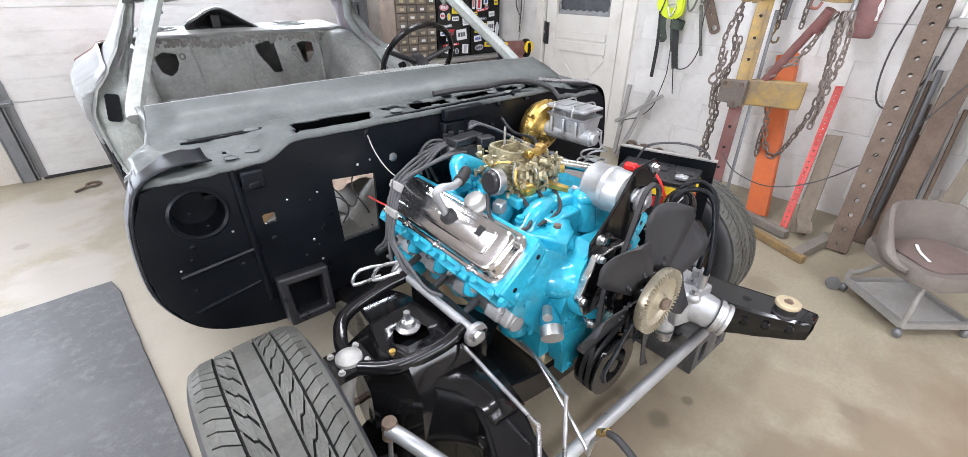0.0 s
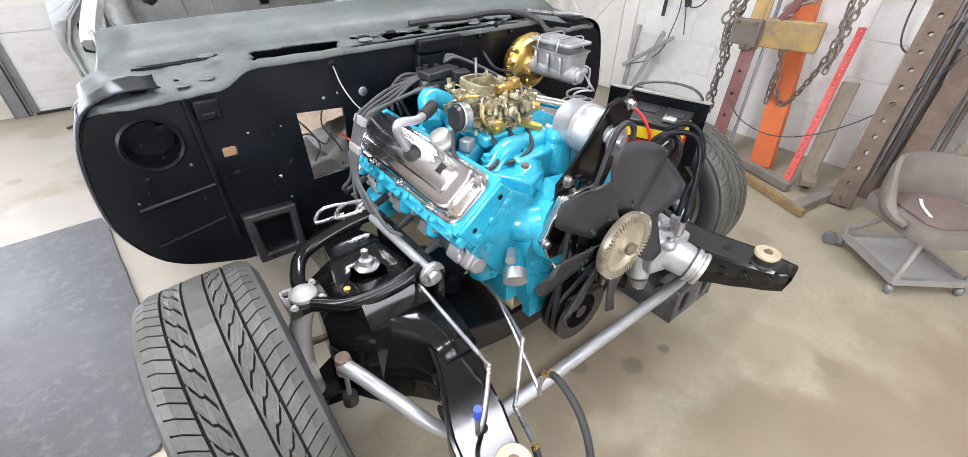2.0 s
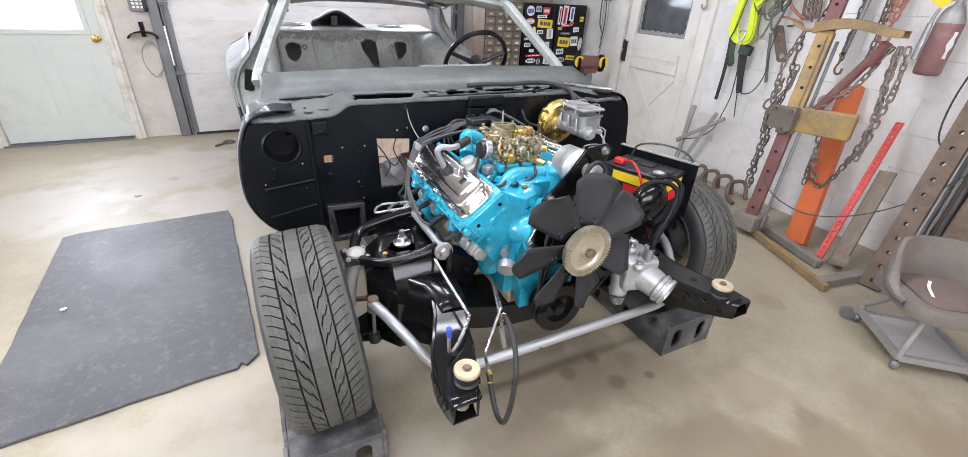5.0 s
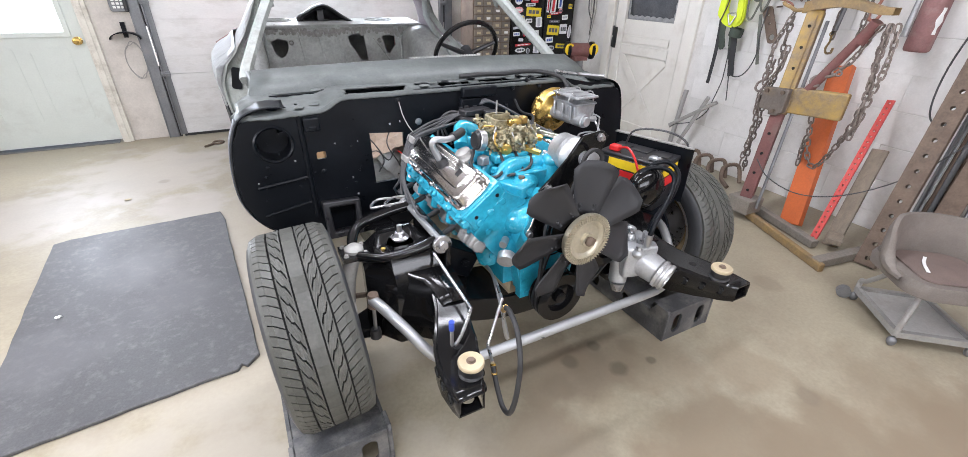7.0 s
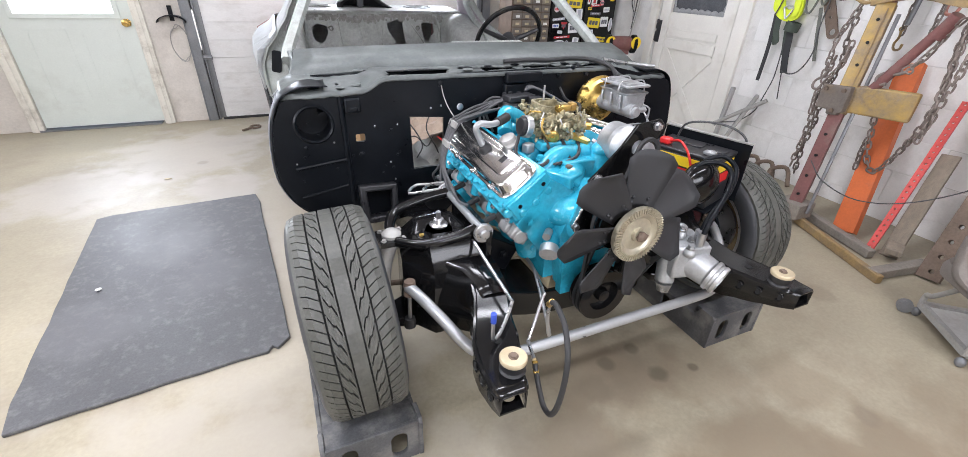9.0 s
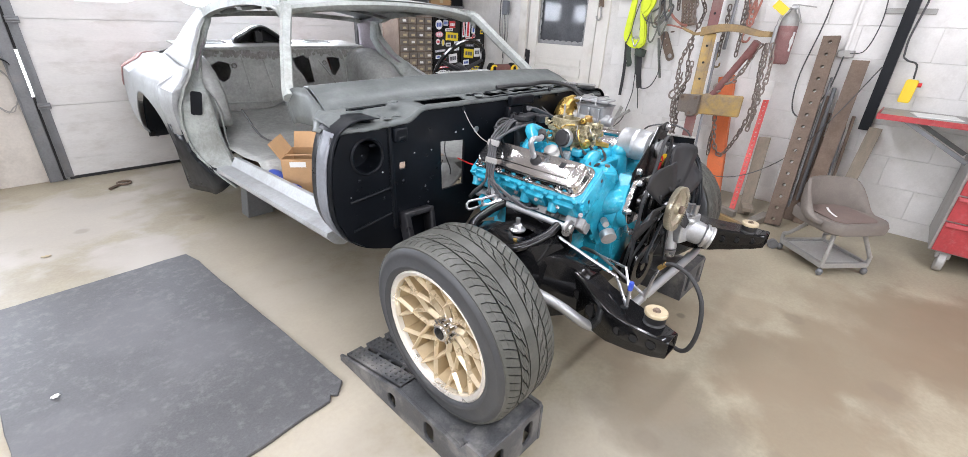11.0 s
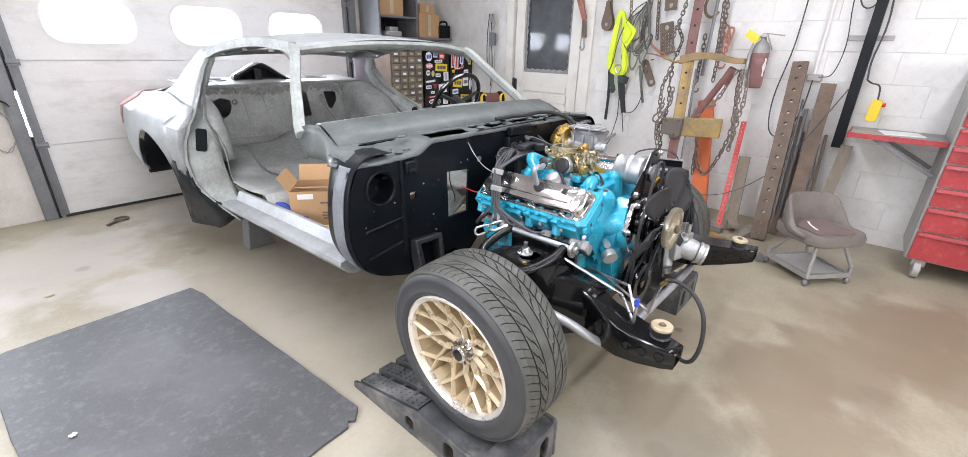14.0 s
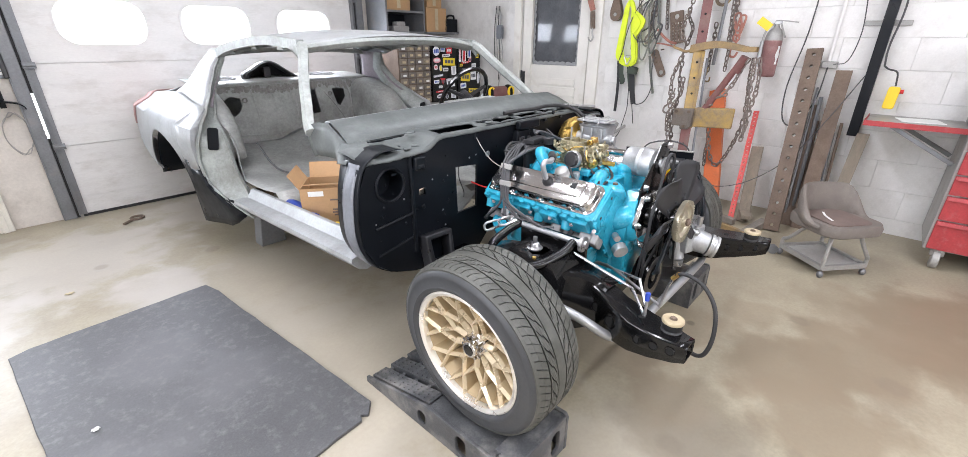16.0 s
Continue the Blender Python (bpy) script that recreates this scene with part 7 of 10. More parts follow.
    part("shock_stem", bm, M_STEEL, sub, "zinc shock absorber stem")
    bm = B()
    rod(bm, (s * 0.47, 0.0, 0.34), (s * 0.477, 0.0, 0.62), 0.03, n=16)
    part("shock_absorber", bm, M_BLKSATIN, sub)
    bm = B()
    hel = [(s * 0.47 + 0.062 * math.cos(i * 0.5), 0.062 * math.sin(i * 0.5), 0.36 + 0.0035 * i) for i in range(70)]
    sweep(bm, hel, [(0.008 * math.cos(2 * math.pi * i / 6), 0.008 * math.sin(2 * math.pi * i / 6)) for i in range(6)])
    part("coil_spring", bm, M_BLKGLOSS, sub, "black coil spring")
    # upper arm
    bm = B()
    for pts in ([(s * 0.385, -0.085, 0.69), (s * 0.45, -0.085, 0.672), (s * 0.545, -0.055, 0.65), (s * 0.605, 0.005, 0.638)],
                [(s * 0.385, 0.165, 0.70), (s * 0.46, 0.170, 0.688), (s * 0.565, 0.155, 0.668), (s * 0.605, 0.10, 0.65), (s * 0.612, 0.05, 0.64)]):
        tube(bm, pts, 0.017, 10)
    box(bm, (s * 0.615, 0.035, 0.638), (0.085, 0.085, 0.016))
    arm = part("upper_control_arm", bm, M_BLKGLOSS, sub, "gloss black upper control arm")
    bm = B()
    rod(bm, (s * 0.375, -0.12, 0.692), (s * 0.385, 0.20, 0.70), 0.011, n=14)
    part("cross_shaft", bm, M_SILVER, arm, "silver cross shaft")
    for y in (-0.115, 0.195):
        bm = B()
        sy = -1 if y < 0 else 1
        rod(bm, (s * 0.377, y, 0.692), (s * 0.377, y + sy * 0.012, 0.692), 0.030, n=22)
        rod(bm, (s * 0.377, y + sy * 0.012, 0.692), (s * 0.377, y + sy * 0.024, 0.692), 0.016, n=6)
        part("shaft_nut", bm, M_STEEL, arm, "zinc shaft washer and nut", bevel=0.002)
    bm = B()
    lathe(bm, [(0.0, 0.646), (0.03, 0.646), (0.03, 0.655), (0.02, 0.664), (0.01, 0.668), (0, 0.668)], Matrix.Translation((s * 0.615, 0.035, 0)), 20)
    for dx, dy in ((0.03, 0.03), (-0.03, 0.03), (0.03, -0.03), (-0.03, -0.03)):
        bolt(bm, (s * 0.615 + dx, 0.035 + dy, 0.646), (0, 0, 1), 0.006, 0.008)
    part("ball_joint", bm, M_GREYMET, arm, "grey upper ball joint")
    bm = B()
    bolt(bm, (s * 0.535, -0.02, 0.652), (0, 0, 1), 0.008, 0.012)
    part("bump_bolt", bm, M_ZINC, arm)
    # lower arm
    bm = B()
    extrude(bm, [(0.36, -0.16), (0.42, -0.13), (0.56, -0.06), (0.66, -0.035), (0.67, 0.035), (0.56, 0.09), (0.42, 0.17), (0.36, 0.2), (0.33, 0.18), (0.33, -0.14)], 0.035, Matrix.Translation((0, 0, 0.345)) @ Matrix.Diagonal((s, 1, 1, 1)))
    part("lower_control_arm", bm, M_BLKGLOSS, sub, "gloss black lower control arm", smooth=False, bevel=0.006)
    bm = B()
    tube(bm, [(s * 0.62, 0.03, 0.63), (s * 0.645, 0.03, 0.55), (s * 0.66, 0.01, 0.46), (s * 0.655, 0.0, 0.37)], 0.024, 10)
    rod(bm, (s * 0.64, 0, 0.452), (s * 0.74, 0, 0.452), 0.03, 0.022, 14)
    part("steering_knuckle", bm, M_GREYMET, sub, "dull grey steering knuckle")
    bm = B()
    rod(bm, (s * 0.665, 0, 0.452), (s * 0.675, 0, 0.452), 0.13, n=32)
    part("splash_shield", bm, M_BLKSATIN, sub)
    # tie rod
    bm = B()
    tube(bm, [(s * 0.66, 0.14, 0.40), (s * 0.50, 0.13, 0.385), (s * 0.25, 0.12, 0.38)], 0.010, 8)
    part("tie_rod", bm, M_RUST, sub, "dark tie rod")
    # sway bar link
    bm = B()
    rod(bm, (s * 0.60, -0.075, 0.36), (s * 0.602, -0.105, 0.56), 0.006, n=8)
    lk = part("sway_bar_link", bm, M_STEEL, sub, "steel sway bar link")
    for z, y in ((0.555, -0.104), (0.525, -0.10), (0.40, -0.083), (0.385, -0.08)):
        bm = B()
        rod(bm, (s * 0.601, y, z - 0.010), (s * 0.601, y, z + 0.010), 0.019, 0.016, 14)
        part("bushing", bm, M_RUST if z > 0.5 else M_BLACKRUB, lk)
# crossmember under the engine
bm = B()
rows = []
for i in range(17):
    x = -0.40 + 0.8 * i / 16
    zt = 0.40 + 0.10 * (abs(x) / 0.4) ** 2.2
    rows.append([(x, -0.12, zt - 0.10), (x, -0.12, zt), (x, 0.10, zt), (x, 0.10, zt - 0.10)])
grid(bm, rows, close=True)
part("crossmember", bm, M_BLKGLOSS, sub, "gloss black crossmember", bevel=0.006)
for s in (-1, 1):
    bm = B()
    box(bm, (s * 0.25, 0.08, 0.50), (0.14, 0.10, 0.10), ry(-30 * s))
    bolt(bm, (s * 0.23, 0.02, 0.50), (0, -1, 0), 0.012, 0.014)
    part("engine_mount", bm, M_BLKSATIN, sub, bevel=0.006)
# sway bar
bm = B()
SWAY = [(-0.605, -0.105, 0.545), (-0.585, -0.155, 0.54), (-0.545, -0.23, 0.505), (-0.49, -0.305, 0.445), (-0.42, -0.335, 0.415), (-0.30, -0.34, 0.408), (0, -0.34, 0.408), (0.30, -0.34, 0.408), (0.42, -0.335, 0.415), (0.49, -0.305, 0.445), (0.545, -0.24, 0.49), (0.585, -0.16, 0.535), (0.605, -0.105, 0.545)]
tube(bm, SWAY, 0.0165, 12)
part("sway_bar", bm, M_SILVER, sub, "silver painted sway bar")
# hard lines
for pts, nm in (([(-0.40, -0.10, 0.66), (-0.392, -0.20, 0.63), (-0.381, -0.315, 0.596), (-0.384, -0.332, 0.59), (-0.44, -0.39, 0.567), (-0.474, -0.417, 0.567), (-0.480, -0.420, 0.585), (-0.4805, -0.420, 0.63)], "brake_line"),
                ([(-0.20, -0.09, 0.54), (-0.215, -0.17, 0.548), (-0.262, -0.298, 0.568), (-0.27, -0.31, 0.566), (-0.345, -0.378, 0.50), (-0.354, -0.388, 0.492), (-0.39, -0.478, 0.524)], "brake_line"),
                ([(-0.205, -0.10, 0.548), (-0.222, -0.18, 0.552), (-0.292, -0.385, 0.518), (-0.305, -0.405, 0.52), (-0.33, -0.425, 0.60), (-0.345, -0.447, 0.665)], "brake_line"),
                ([(-0.36, 0.20, 0.72), (-0.42, 0.24, 0.705), (-0.46, 0.20, 0.70), (-0.40, 0.17, 0.715)], "brake_line"),
                ([(-0.37, 0.23, 0.70), (-0.46, 0.28, 0.69), (-0.50, 0.24, 0.68), (-0.43, 0.22, 0.69)], "brake_line")):
    bm = B()
    tube(bm, pts, 0.005, 8, 3)
    part(nm, bm, M_STEEL, sub, "bare steel brake line")
bm = B()
rod(bm, (-0.4805, -0.42, 0.628), (-0.481, -0.421, 0.655), 0.0075, n=10)
part("line_cap", bm, M_BLUEPLAST, sub, "small blue line cap")
bm = B()
tube(bm, [(-0.347, -0.452, 0.676), (-0.354, -0.487, 0.692), (-0.366, -0.545, 0.678), (-0.383, -0.592, 0.625), (-0.398, -0.608, 0.54), (-0.404, -0.595, 0.468), (-0.404, -0.56, 0.455), (-0.400, -0.52, 0.49), (-0.395, -0.49, 0.526)], 0.0068, 10)
hs = part("brake_hose", bm, M_BLACKRUB, sub, "black rubber brake hose")
for p, q in (((-0.343, -0.442, 0.658), (-0.349, -0.462, 0.684)), ((-0.398, -0.505, 0.508), (-0.391, -0.482, 0.524))):
    bm = B()
    rod(bm, p, q, 0.008, n=8)
    part("hose_fitting", bm, M_ZINC, hs, "brass hose fitting")

# ---- steering gear ----
sg = thing("steering_gear", "cast aluminium steering gear box on the frame rail", "steering gear", (0.33, -0.3, 0.5))
bm = B()
box(bm, (0.325, -0.26, 0.535), (0.12, 0.13, 0.12), rz(-15))
rod(bm, (0.335, -0.29, 0.525), (0.36, -0.365, 0.505), 0.055, 0.048, 22)
rod(bm, (0.29, -0.24, 0.56), (0.275, -0.265, 0.43), 0.034, 0.032, 18)
for p in ((0.285, -0.32, 0.58), (0.31, -0.25, 0.605), (0.355, -0.21, 0.60), (0.38, -0.29, 0.57)):
    ball(bm, p, 0.022, (1, 1, 0.8), 12)
part("housing", bm, M_CASTGREY, sg, "cast aluminium housing", bevel=0.008)
bm = B()
AX2 = Matrix.Translation((0.36, -0.365, 0.505)) @ (Vector((0.025, -0.075, -0.02))).to_track_quat("Z", "Y").to_matrix().to_4x4()
lathe(bm, [(0.0, 0.0), (0.053, 0.0), (0.053, 0.012), (0.048, 0.015), (0.048, 0.022), (0.052, 0.026), (0.050, 0.036), (0.036, 0.036), (0.034, 0.028), (0, 0.028)], AX2, 28)
part("end_cap", bm, M_ALU, sg, "round end cap")
for p, d in (((0.285, -0.32, 0.595), (0, 0, 1)), ((0.31, -0.25, 0.62), (0, 0, 1)), ((0.325, -0.285, 0.595), (0, 0, 1))):
    bm = B()
    bolt(bm, p, d, 0.010, 0.014)
    part("cover_bolt", bm, M_STEEL, sg)
bm = B()
rod(bm, (0.272, -0.27, 0.43), (0.27, -0.275, 0.40), 0.028, 0.02, 16)
part("pitman_shaft", bm, M_STEEL, sg)
for i, pts in enumerate(([(0.322, -0.32, 0.62), (0.335, -0.32, 0.68), (0.44, -0.27, 0.73), (0.515, -0.22, 0.775), (0.515, -0.18, 0.80), (0.47, -0.14, 0.80), (0.425, -0.13, 0.765), (0.42, -0.14, 0.71), (0.46, -0.15, 0.68)], [(0.345, -0.29, 0.61), (0.385, -0.28, 0.68), (0.485, -0.25, 0.735), (0.555, -0.20, 0.785), (0.545, -0.15, 0.815), (0.50, -0.12, 0.80), (0.49, -0.10, 0.75)])):
    bm = B()
    tube(bm, pts, 0.0085, 10)
    h_ = part("pressure_hose", bm, M_BLKSATIN, sg, "black power steering hose")
    bm = B()
    rod(bm, Vector(pts[0]) - Vector((0, 0, 0.02)), Vector(pts[0]) + Vector((0, 0, 0.025)), 0.012, 0.014, 10)
    part("hose_end", bm, M_STEEL, h_, "steel hose end")
sg.matrix_basis = Matrix.Translation((-0.018, 0.0, 0.016)) @ sg.matrix_basis
bm = B()
ball(bm, (0.46, -0.13, 0.73), 0.085, (1, 0.6, 1), 18)
part("fluid_reservoir", bm, M_BLKGLOSS, sg, "black fluid pump reservoir")

# ---- brake booster and master cylinder ----
bb = thing("brake_booster", "golden zinc brake booster with aluminium master cylinder", "brake booster", (0.37, 0.43, 0.92))
bm = B()
lathe(bm, [(0.0, -0.02), (0.06, -0.02), (0.092, 0.0), (0.10, 0.02), (0.108, 0.028), (0.108, 0.036), (0.096, 0.042), (0.090, 0.056), (0.078, 0.062), (0.06, 0.064), (0.045, 0.074), (0.04, 0.09), (0, 0.09)], Matrix.Translation((0.40, 0.462, 0.905)) @ rx(96) @ Matrix.Diagonal((0.97, 0.97, 1, 1)), 44)
can = part("booster_can", bm, M_ZINC, bb, "iridescent gold booster can")
for a in (30, 150, 270):
    bm = B()
    box(bm, (0.375 + 0.075 * math.cos(radians(a)), 0.405, 0.925 + 0.075 * math.sin(radians(a))), (0.03, 0.02, 0.014), ry(-a))
    part("dimple", bm, M_ZINC, can, bevel=0.004)
bm = B()
grid(bm, [[(0.425 + x, 0.305 + y, z) for x, y in rounded(w, l, 0.014, 3)] for w, l, z in ((0.085, 0.140, 0.925), (0.095, 0.148, 0.945), (0.108, 0.160, 0.985), (0.118, 0.170, 0.988), (0.118, 0.170, 0.993))], close=True)
rod(bm, (0.40, 0.40, 0.925), (0.41, 0.205, 0.925), 0.030, 0.027, 18)
rod(bm, (0.41, 0.208, 0.925), (0.411, 0.192, 0.925), 0.020, n=12)
for y in (0.250, 0.305, 0.360):
    box(bm, (0.365, y, 0.955), (0.008, 0.010, 0.055))
    box(bm, (0.485, y, 0.955), (0.008, 0.010, 0.055))
for k in range(2):
    rod(bm, (0.468, 0.255 + 0.075 * k, 0.922), (0.505, 0.255 + 0.075 * k, 0.915), 0.013, n=10)
    rod(bm, (0.500, 0.255 + 0.075 * k, 0.916), (0.514, 0.255 + 0.075 * k, 0.913), 0.009, n=6)
mc = part("master_cylinder", bm, M_CASTGREY, bb, "cast aluminium master cylinder", bevel=0.003)
mc.matrix_basis = Matrix.Translation((-0.014, -0.016, -0.014))
bm = B()
extrude(bm, rounded(0.122, 0.174, 0.014, 4, (0.425, 0.305)), 0.008, Matrix.Translation((0, 0, 0.994)))
extrude(bm, rounded(0.085, 0.060, 0.010, 3, (0.425, 0.265)), 0.006, Matrix.Translation((0, 0, 1.001)))
extrude(bm, rounded(0.085, 0.060, 0.010, 3, (0.425, 0.345)), 0.006, Matrix.Translation((0, 0, 1.001)))
part("reservoir_lid", bm, M_CASTGREY, mc, "pressed reservoir lid", smooth=False, bevel=0.002)
for y in (0.262, 0.348):
    bm = B()
    tube(bm, [(0.358, y, 0.945), (0.360, y, 0.985), (0.372, y, 1.012), (0.425, y, 1.014), (0.478, y, 1.012), (0.490, y, 0.985), (0.492, y, 0.945)], 0.0028, 6)
    part("lid_wire", bm, M_STEEL, mc, "steel bail wire")
for k in range(2):
    bm = B()
    pts = [(0.50, 0.26 + 0.06 * k, 0.915), (0.53, 0.25 + 0.06 * k, 0.90), (0.52, 0.24, 0.86)]
    for i in range(26):
        a = i * 0.62
        pts.append((0.465 + 0.040 * math.cos(a) - 0.002 * i, 0.20 + 0.03 * k + 0.036 * math.sin(a), 0.842 - 0.0024 * i))
    pts.append((0.36, 0.12, 0.76))
    tube(bm, pts, 0.0040, 6, 2)
    part("coiled_brake_line", bm, M_CASTGREY, bb, "coiled steel brake line")

# ---- battery ----
bt = thing("battery", "black car battery with a yellow and red label", "battery", (0.56, 0.0, 0.62))
RB = Matrix.Translation((0.555, 0.01, 0.62)) @ rz(18)
bm = B()
box(bm, RB @ Vector((0, 0, 0.09)), (0.17, 0.26, 0.18), rz(18))
case = part("case", bm, M_BLKPLAST, bt, bevel=0.008)
bm = B()
box(bm, RB @ Vector((0, 0, 0.187)), (0.175, 0.265, 0.016), rz(18))
part("lid", bm, M_BLKPLAST, bt, bevel=0.005)
bm = B()
box(bm, RB @ Vector((-0.0865, 0.005, 0.156)), (0.002, 0.17, 0.036), rz(18))
part("label_yellow", bm, M_YELPLAST, bt, "yellow battery label", smooth=False)
bm = B()
box(bm, RB @ Vector((0.0, -0.1315, 0.156)), (0.13, 0.002, 0.036), rz(18))
part("label_yellow", bm, M_YELPLAST, bt, "yellow battery label", smooth=False)
bm = B()
box(bm, RB @ Vector((-0.0868, -0.02, 0.112)), (0.002, 0.11, 0.038), rz(18))
part("label_red", bm, M_REDPLAST, bt, "red battery label", smooth=False)
bm = B()
box(bm, RB @ Vector((0.0, -0.1318, 0.112)), (0.09, 0.002, 0.038), rz(18))
part("label_red", bm, M_REDPLAST, bt, "red battery label", smooth=False)
bm = B()
box(bm, RB @ Vector((-0.055, 0.085, 0.207)), (0.034, 0.042, 0.024), rz(18))
part("terminal_cover", bm, M_REDPLAST, bt, "red terminal cover", bevel=0.006)
bm = B()
tube(bm, [RB @ Vector((-0.055, 0.065, 0.21)), RB @ Vector((-0.075, 0.02, 0.222)), RB @ Vector((-0.10, -0.03, 0.19)), RB @ Vector((-0.105, -0.06, 0.12)), RB @ Vector((-0.095, -0.05, 0.07))], 0.0045, 8)
part("red_cable", bm, M_REDPLAST, bt, "red battery cable")
bm = B()
lathe(bm, [(0.0, 0.0), (0.013, 0.0), (0.011, 0.018), (0.0, 0.018)], RB @ Matrix.Translation((-0.055, -0.085, 0.195)), 12)
box(bm, RB @ Vector((-0.055, -0.085, 0.204)), (0.030, 0.040, 0.012), rz(18))
part("terminal_post", bm, M_CASTGREY, bt, "dull lead terminal", bevel=0.003)
for k in range(3):
    bm = B()
    box(bm, RB @ Vector((0.02, -0.085 + 0.085 * k, 0.197)), (0.05, 0.06, 0.006), rz(18))
    part("cell_cap", bm, M_BLKPLAST, bt, bevel=0.002)
bm = B()
tube(bm, [RB @ Vector((0.04, 0.09, 0.20)), RB @ Vector((0.02, 0.05, 0.27)), RB @ Vector((0.05, -0.06, 0.285)), RB @ Vector((0.10, -0.14, 0.24)), RB @ Vector((0.12, -0.16, 0.12))], 0.0042, 8)
part("black_cable", bm, M_CABLE, bt, "black battery cable")
# sheet behind the battery and its tray
th = thing("battery_tray", "black steel battery tray with an upright splash panel", "battery tray", (0.6, 0.0, 0.6))
bm = B()
box(bm, RB @ Vector((0.0, 0, -0.004)), (0.20, 0.29, 0.008), rz(18))
part("tray", bm, M_BLKSATIN, th, smooth=False, bevel=0.003)
bm = B()
box(bm, RB @ Vector((0.105, 0.0, 0.11)), (0.006, 0.34, 0.23), rz(18))
part("splash_panel", bm, M_BLKSATIN, th, smooth=False, bevel=0.002)
bm = B()
box(bm, RB @ Vector((0.100, 0.0, 0.228)), (0.022, 0.34, 0.005), rz(18))
part("top_flange", bm, M_GREYMET, th, "bare steel top flange", smooth=False)
bm = B()
rod(bm, (0.50, 0.0, 0.47), (0.53, 0.0, 0.612), 0.012, n=8)
rod(bm, (0.46, 0.10, 0.48), (0.53, 0.08, 0.612), 0.012, n=8)
part("tray_strut", bm, M_BLKSATIN, th)


# ---- things along the block wall ----
def stadium(w, l, n=5):
    pts = []
    for i in range(n + 1):
        a = math.pi * i / n
        pts.append((w * math.cos(a), l + w * math.sin(a)))
    for i in range(n + 1):
        a = math.pi + math.pi * i / n
        pts.append((w * math.cos(a), -l + w * math.sin(a)))
    return pts + [pts[0]]


def chain(pts, label, r=0.0055, w=0.013, l=0.013, name="chain", group="hanging chains"):
    path = smooth_path(pts, 12)
    bm = B()
    pitch = 2 * (w + l) - 2.2 * r
    acc, k = 0.0, 0
    ring = [(r * math.cos(2 * math.pi * i / 5), r * math.sin(2 * math.pi * i / 5)) for i in range(5)]
    shape = stadium(w, l, 4)
    for a, b in zip(path, path[1:]):
        d = b - a
        acc += d.length
        while acc > pitch:
            acc -= pitch
            q = d.to_track_quat("Y", "Z").to_matrix().to_4x4()
            m = Matrix.Translation(b) @ q @ ry(90 * (k % 2) + 25)
            sweep(bm, [m @ Vector((x, y, 0)) for x, y in shape], ring, closed=True)
            k += 1
    return solo(name, bm, M_CHAIN, label, "chain", group)


def beam(bm, p, q, w, h, roll=0):
    p, q = Vector(p), Vector(q)
    d = q - p
    box(bm, (p + q) / 2, (w, h, d.length), d.to_track_quat("Z", "Y").to_matrix().to_4x4() @ rz(roll))


def leaning(name, foot, top, w, t, material, label, category, holes=0, hole_r=0.011, twist=0.0, group="", hole_mat=None):
    """A flat bar standing on the floor at foot and leaning to top; its broad face looks into the room."""
    foot, top = Vector(foot), Vector(top)
    up = (top - foot)
    L_ = up.length
    up.normalize()
    side = up.cross(Vector((-1, 0, 0.0))).normalized()
    side = (Matrix.Rotation(radians(twist), 3, up) @ side)
    nrm = side.cross(up).normalized()
    if nrm.x > 0:
        nrm = -nrm
    m = Matrix(((side.x, up.x, nrm.x, foot.x), (side.y, up.y, nrm.y, foot.y), (side.z, up.z, nrm.z, foot.z), (0, 0, 0, 1)))
    bm = B()
    hs = [disc(hole_r, 10, (0, L_ * (k + 0.5) / holes)) for k in range(holes)]
    extrude(bm, [(-w / 2, 0.0), (w / 2, 0.0), (w / 2, L_), (-w / 2, L_)], t, m, hs)
    return solo(name, bm, material, label, category, group, smooth=False, bevel=0.0015 if not holes else 0.0)


leaning("drilled_plate", (2.21, -0.350, 0.0), (2.70, -0.255, 1.32), 0.105, 0.035, M_RUST, "heavy rusty steel plate with holes leaning on the wall", "steel plate", 16, 0.012)
leaning("red_bar", (2.19, -0.055, 0.02), (2.62, 0.025, 0.84), 0.04, 0.012, M_RED, "red perforated steel bar leaning on the wall", "steel bar", 26, 0.006)
leaning("wood_board", (2.26, -0.13, 0.0), (2.55, -0.06, 0.565), 0.085, 0.02, M_WOOD, "grey weathered board leaning on the wall", "board")
leaning("orange_beam", (2.28, 0.13, 0.02), (2.70, 0.37, 0.97), 0.125, 0.05, M_ORANGE, "orange painted steel beam leaning on the wall", "steel beam")
leaning("steel_strip", (2.40, -0.50, 0.0), (2.70, -0.47, 1.18), 0.10, 0.008, M_RUST, "brown steel strip leaning on the wall", "steel strip", group="leaning steel stock")
leaning("steel_strip", (2.42, -0.42, 0.0), (2.72, -0.40, 0.62), 0.09, 0.008, M_RUST, "short brown steel strip leaning on the wall", "steel strip", group="leaning steel stock")
leaning("timber_post", (2.52, -0.66, 0.0), (2.68, -0.70, 0.74), 0.075, 0.06, M_WOOD, "pale timber post leaning on the wall", "timber")
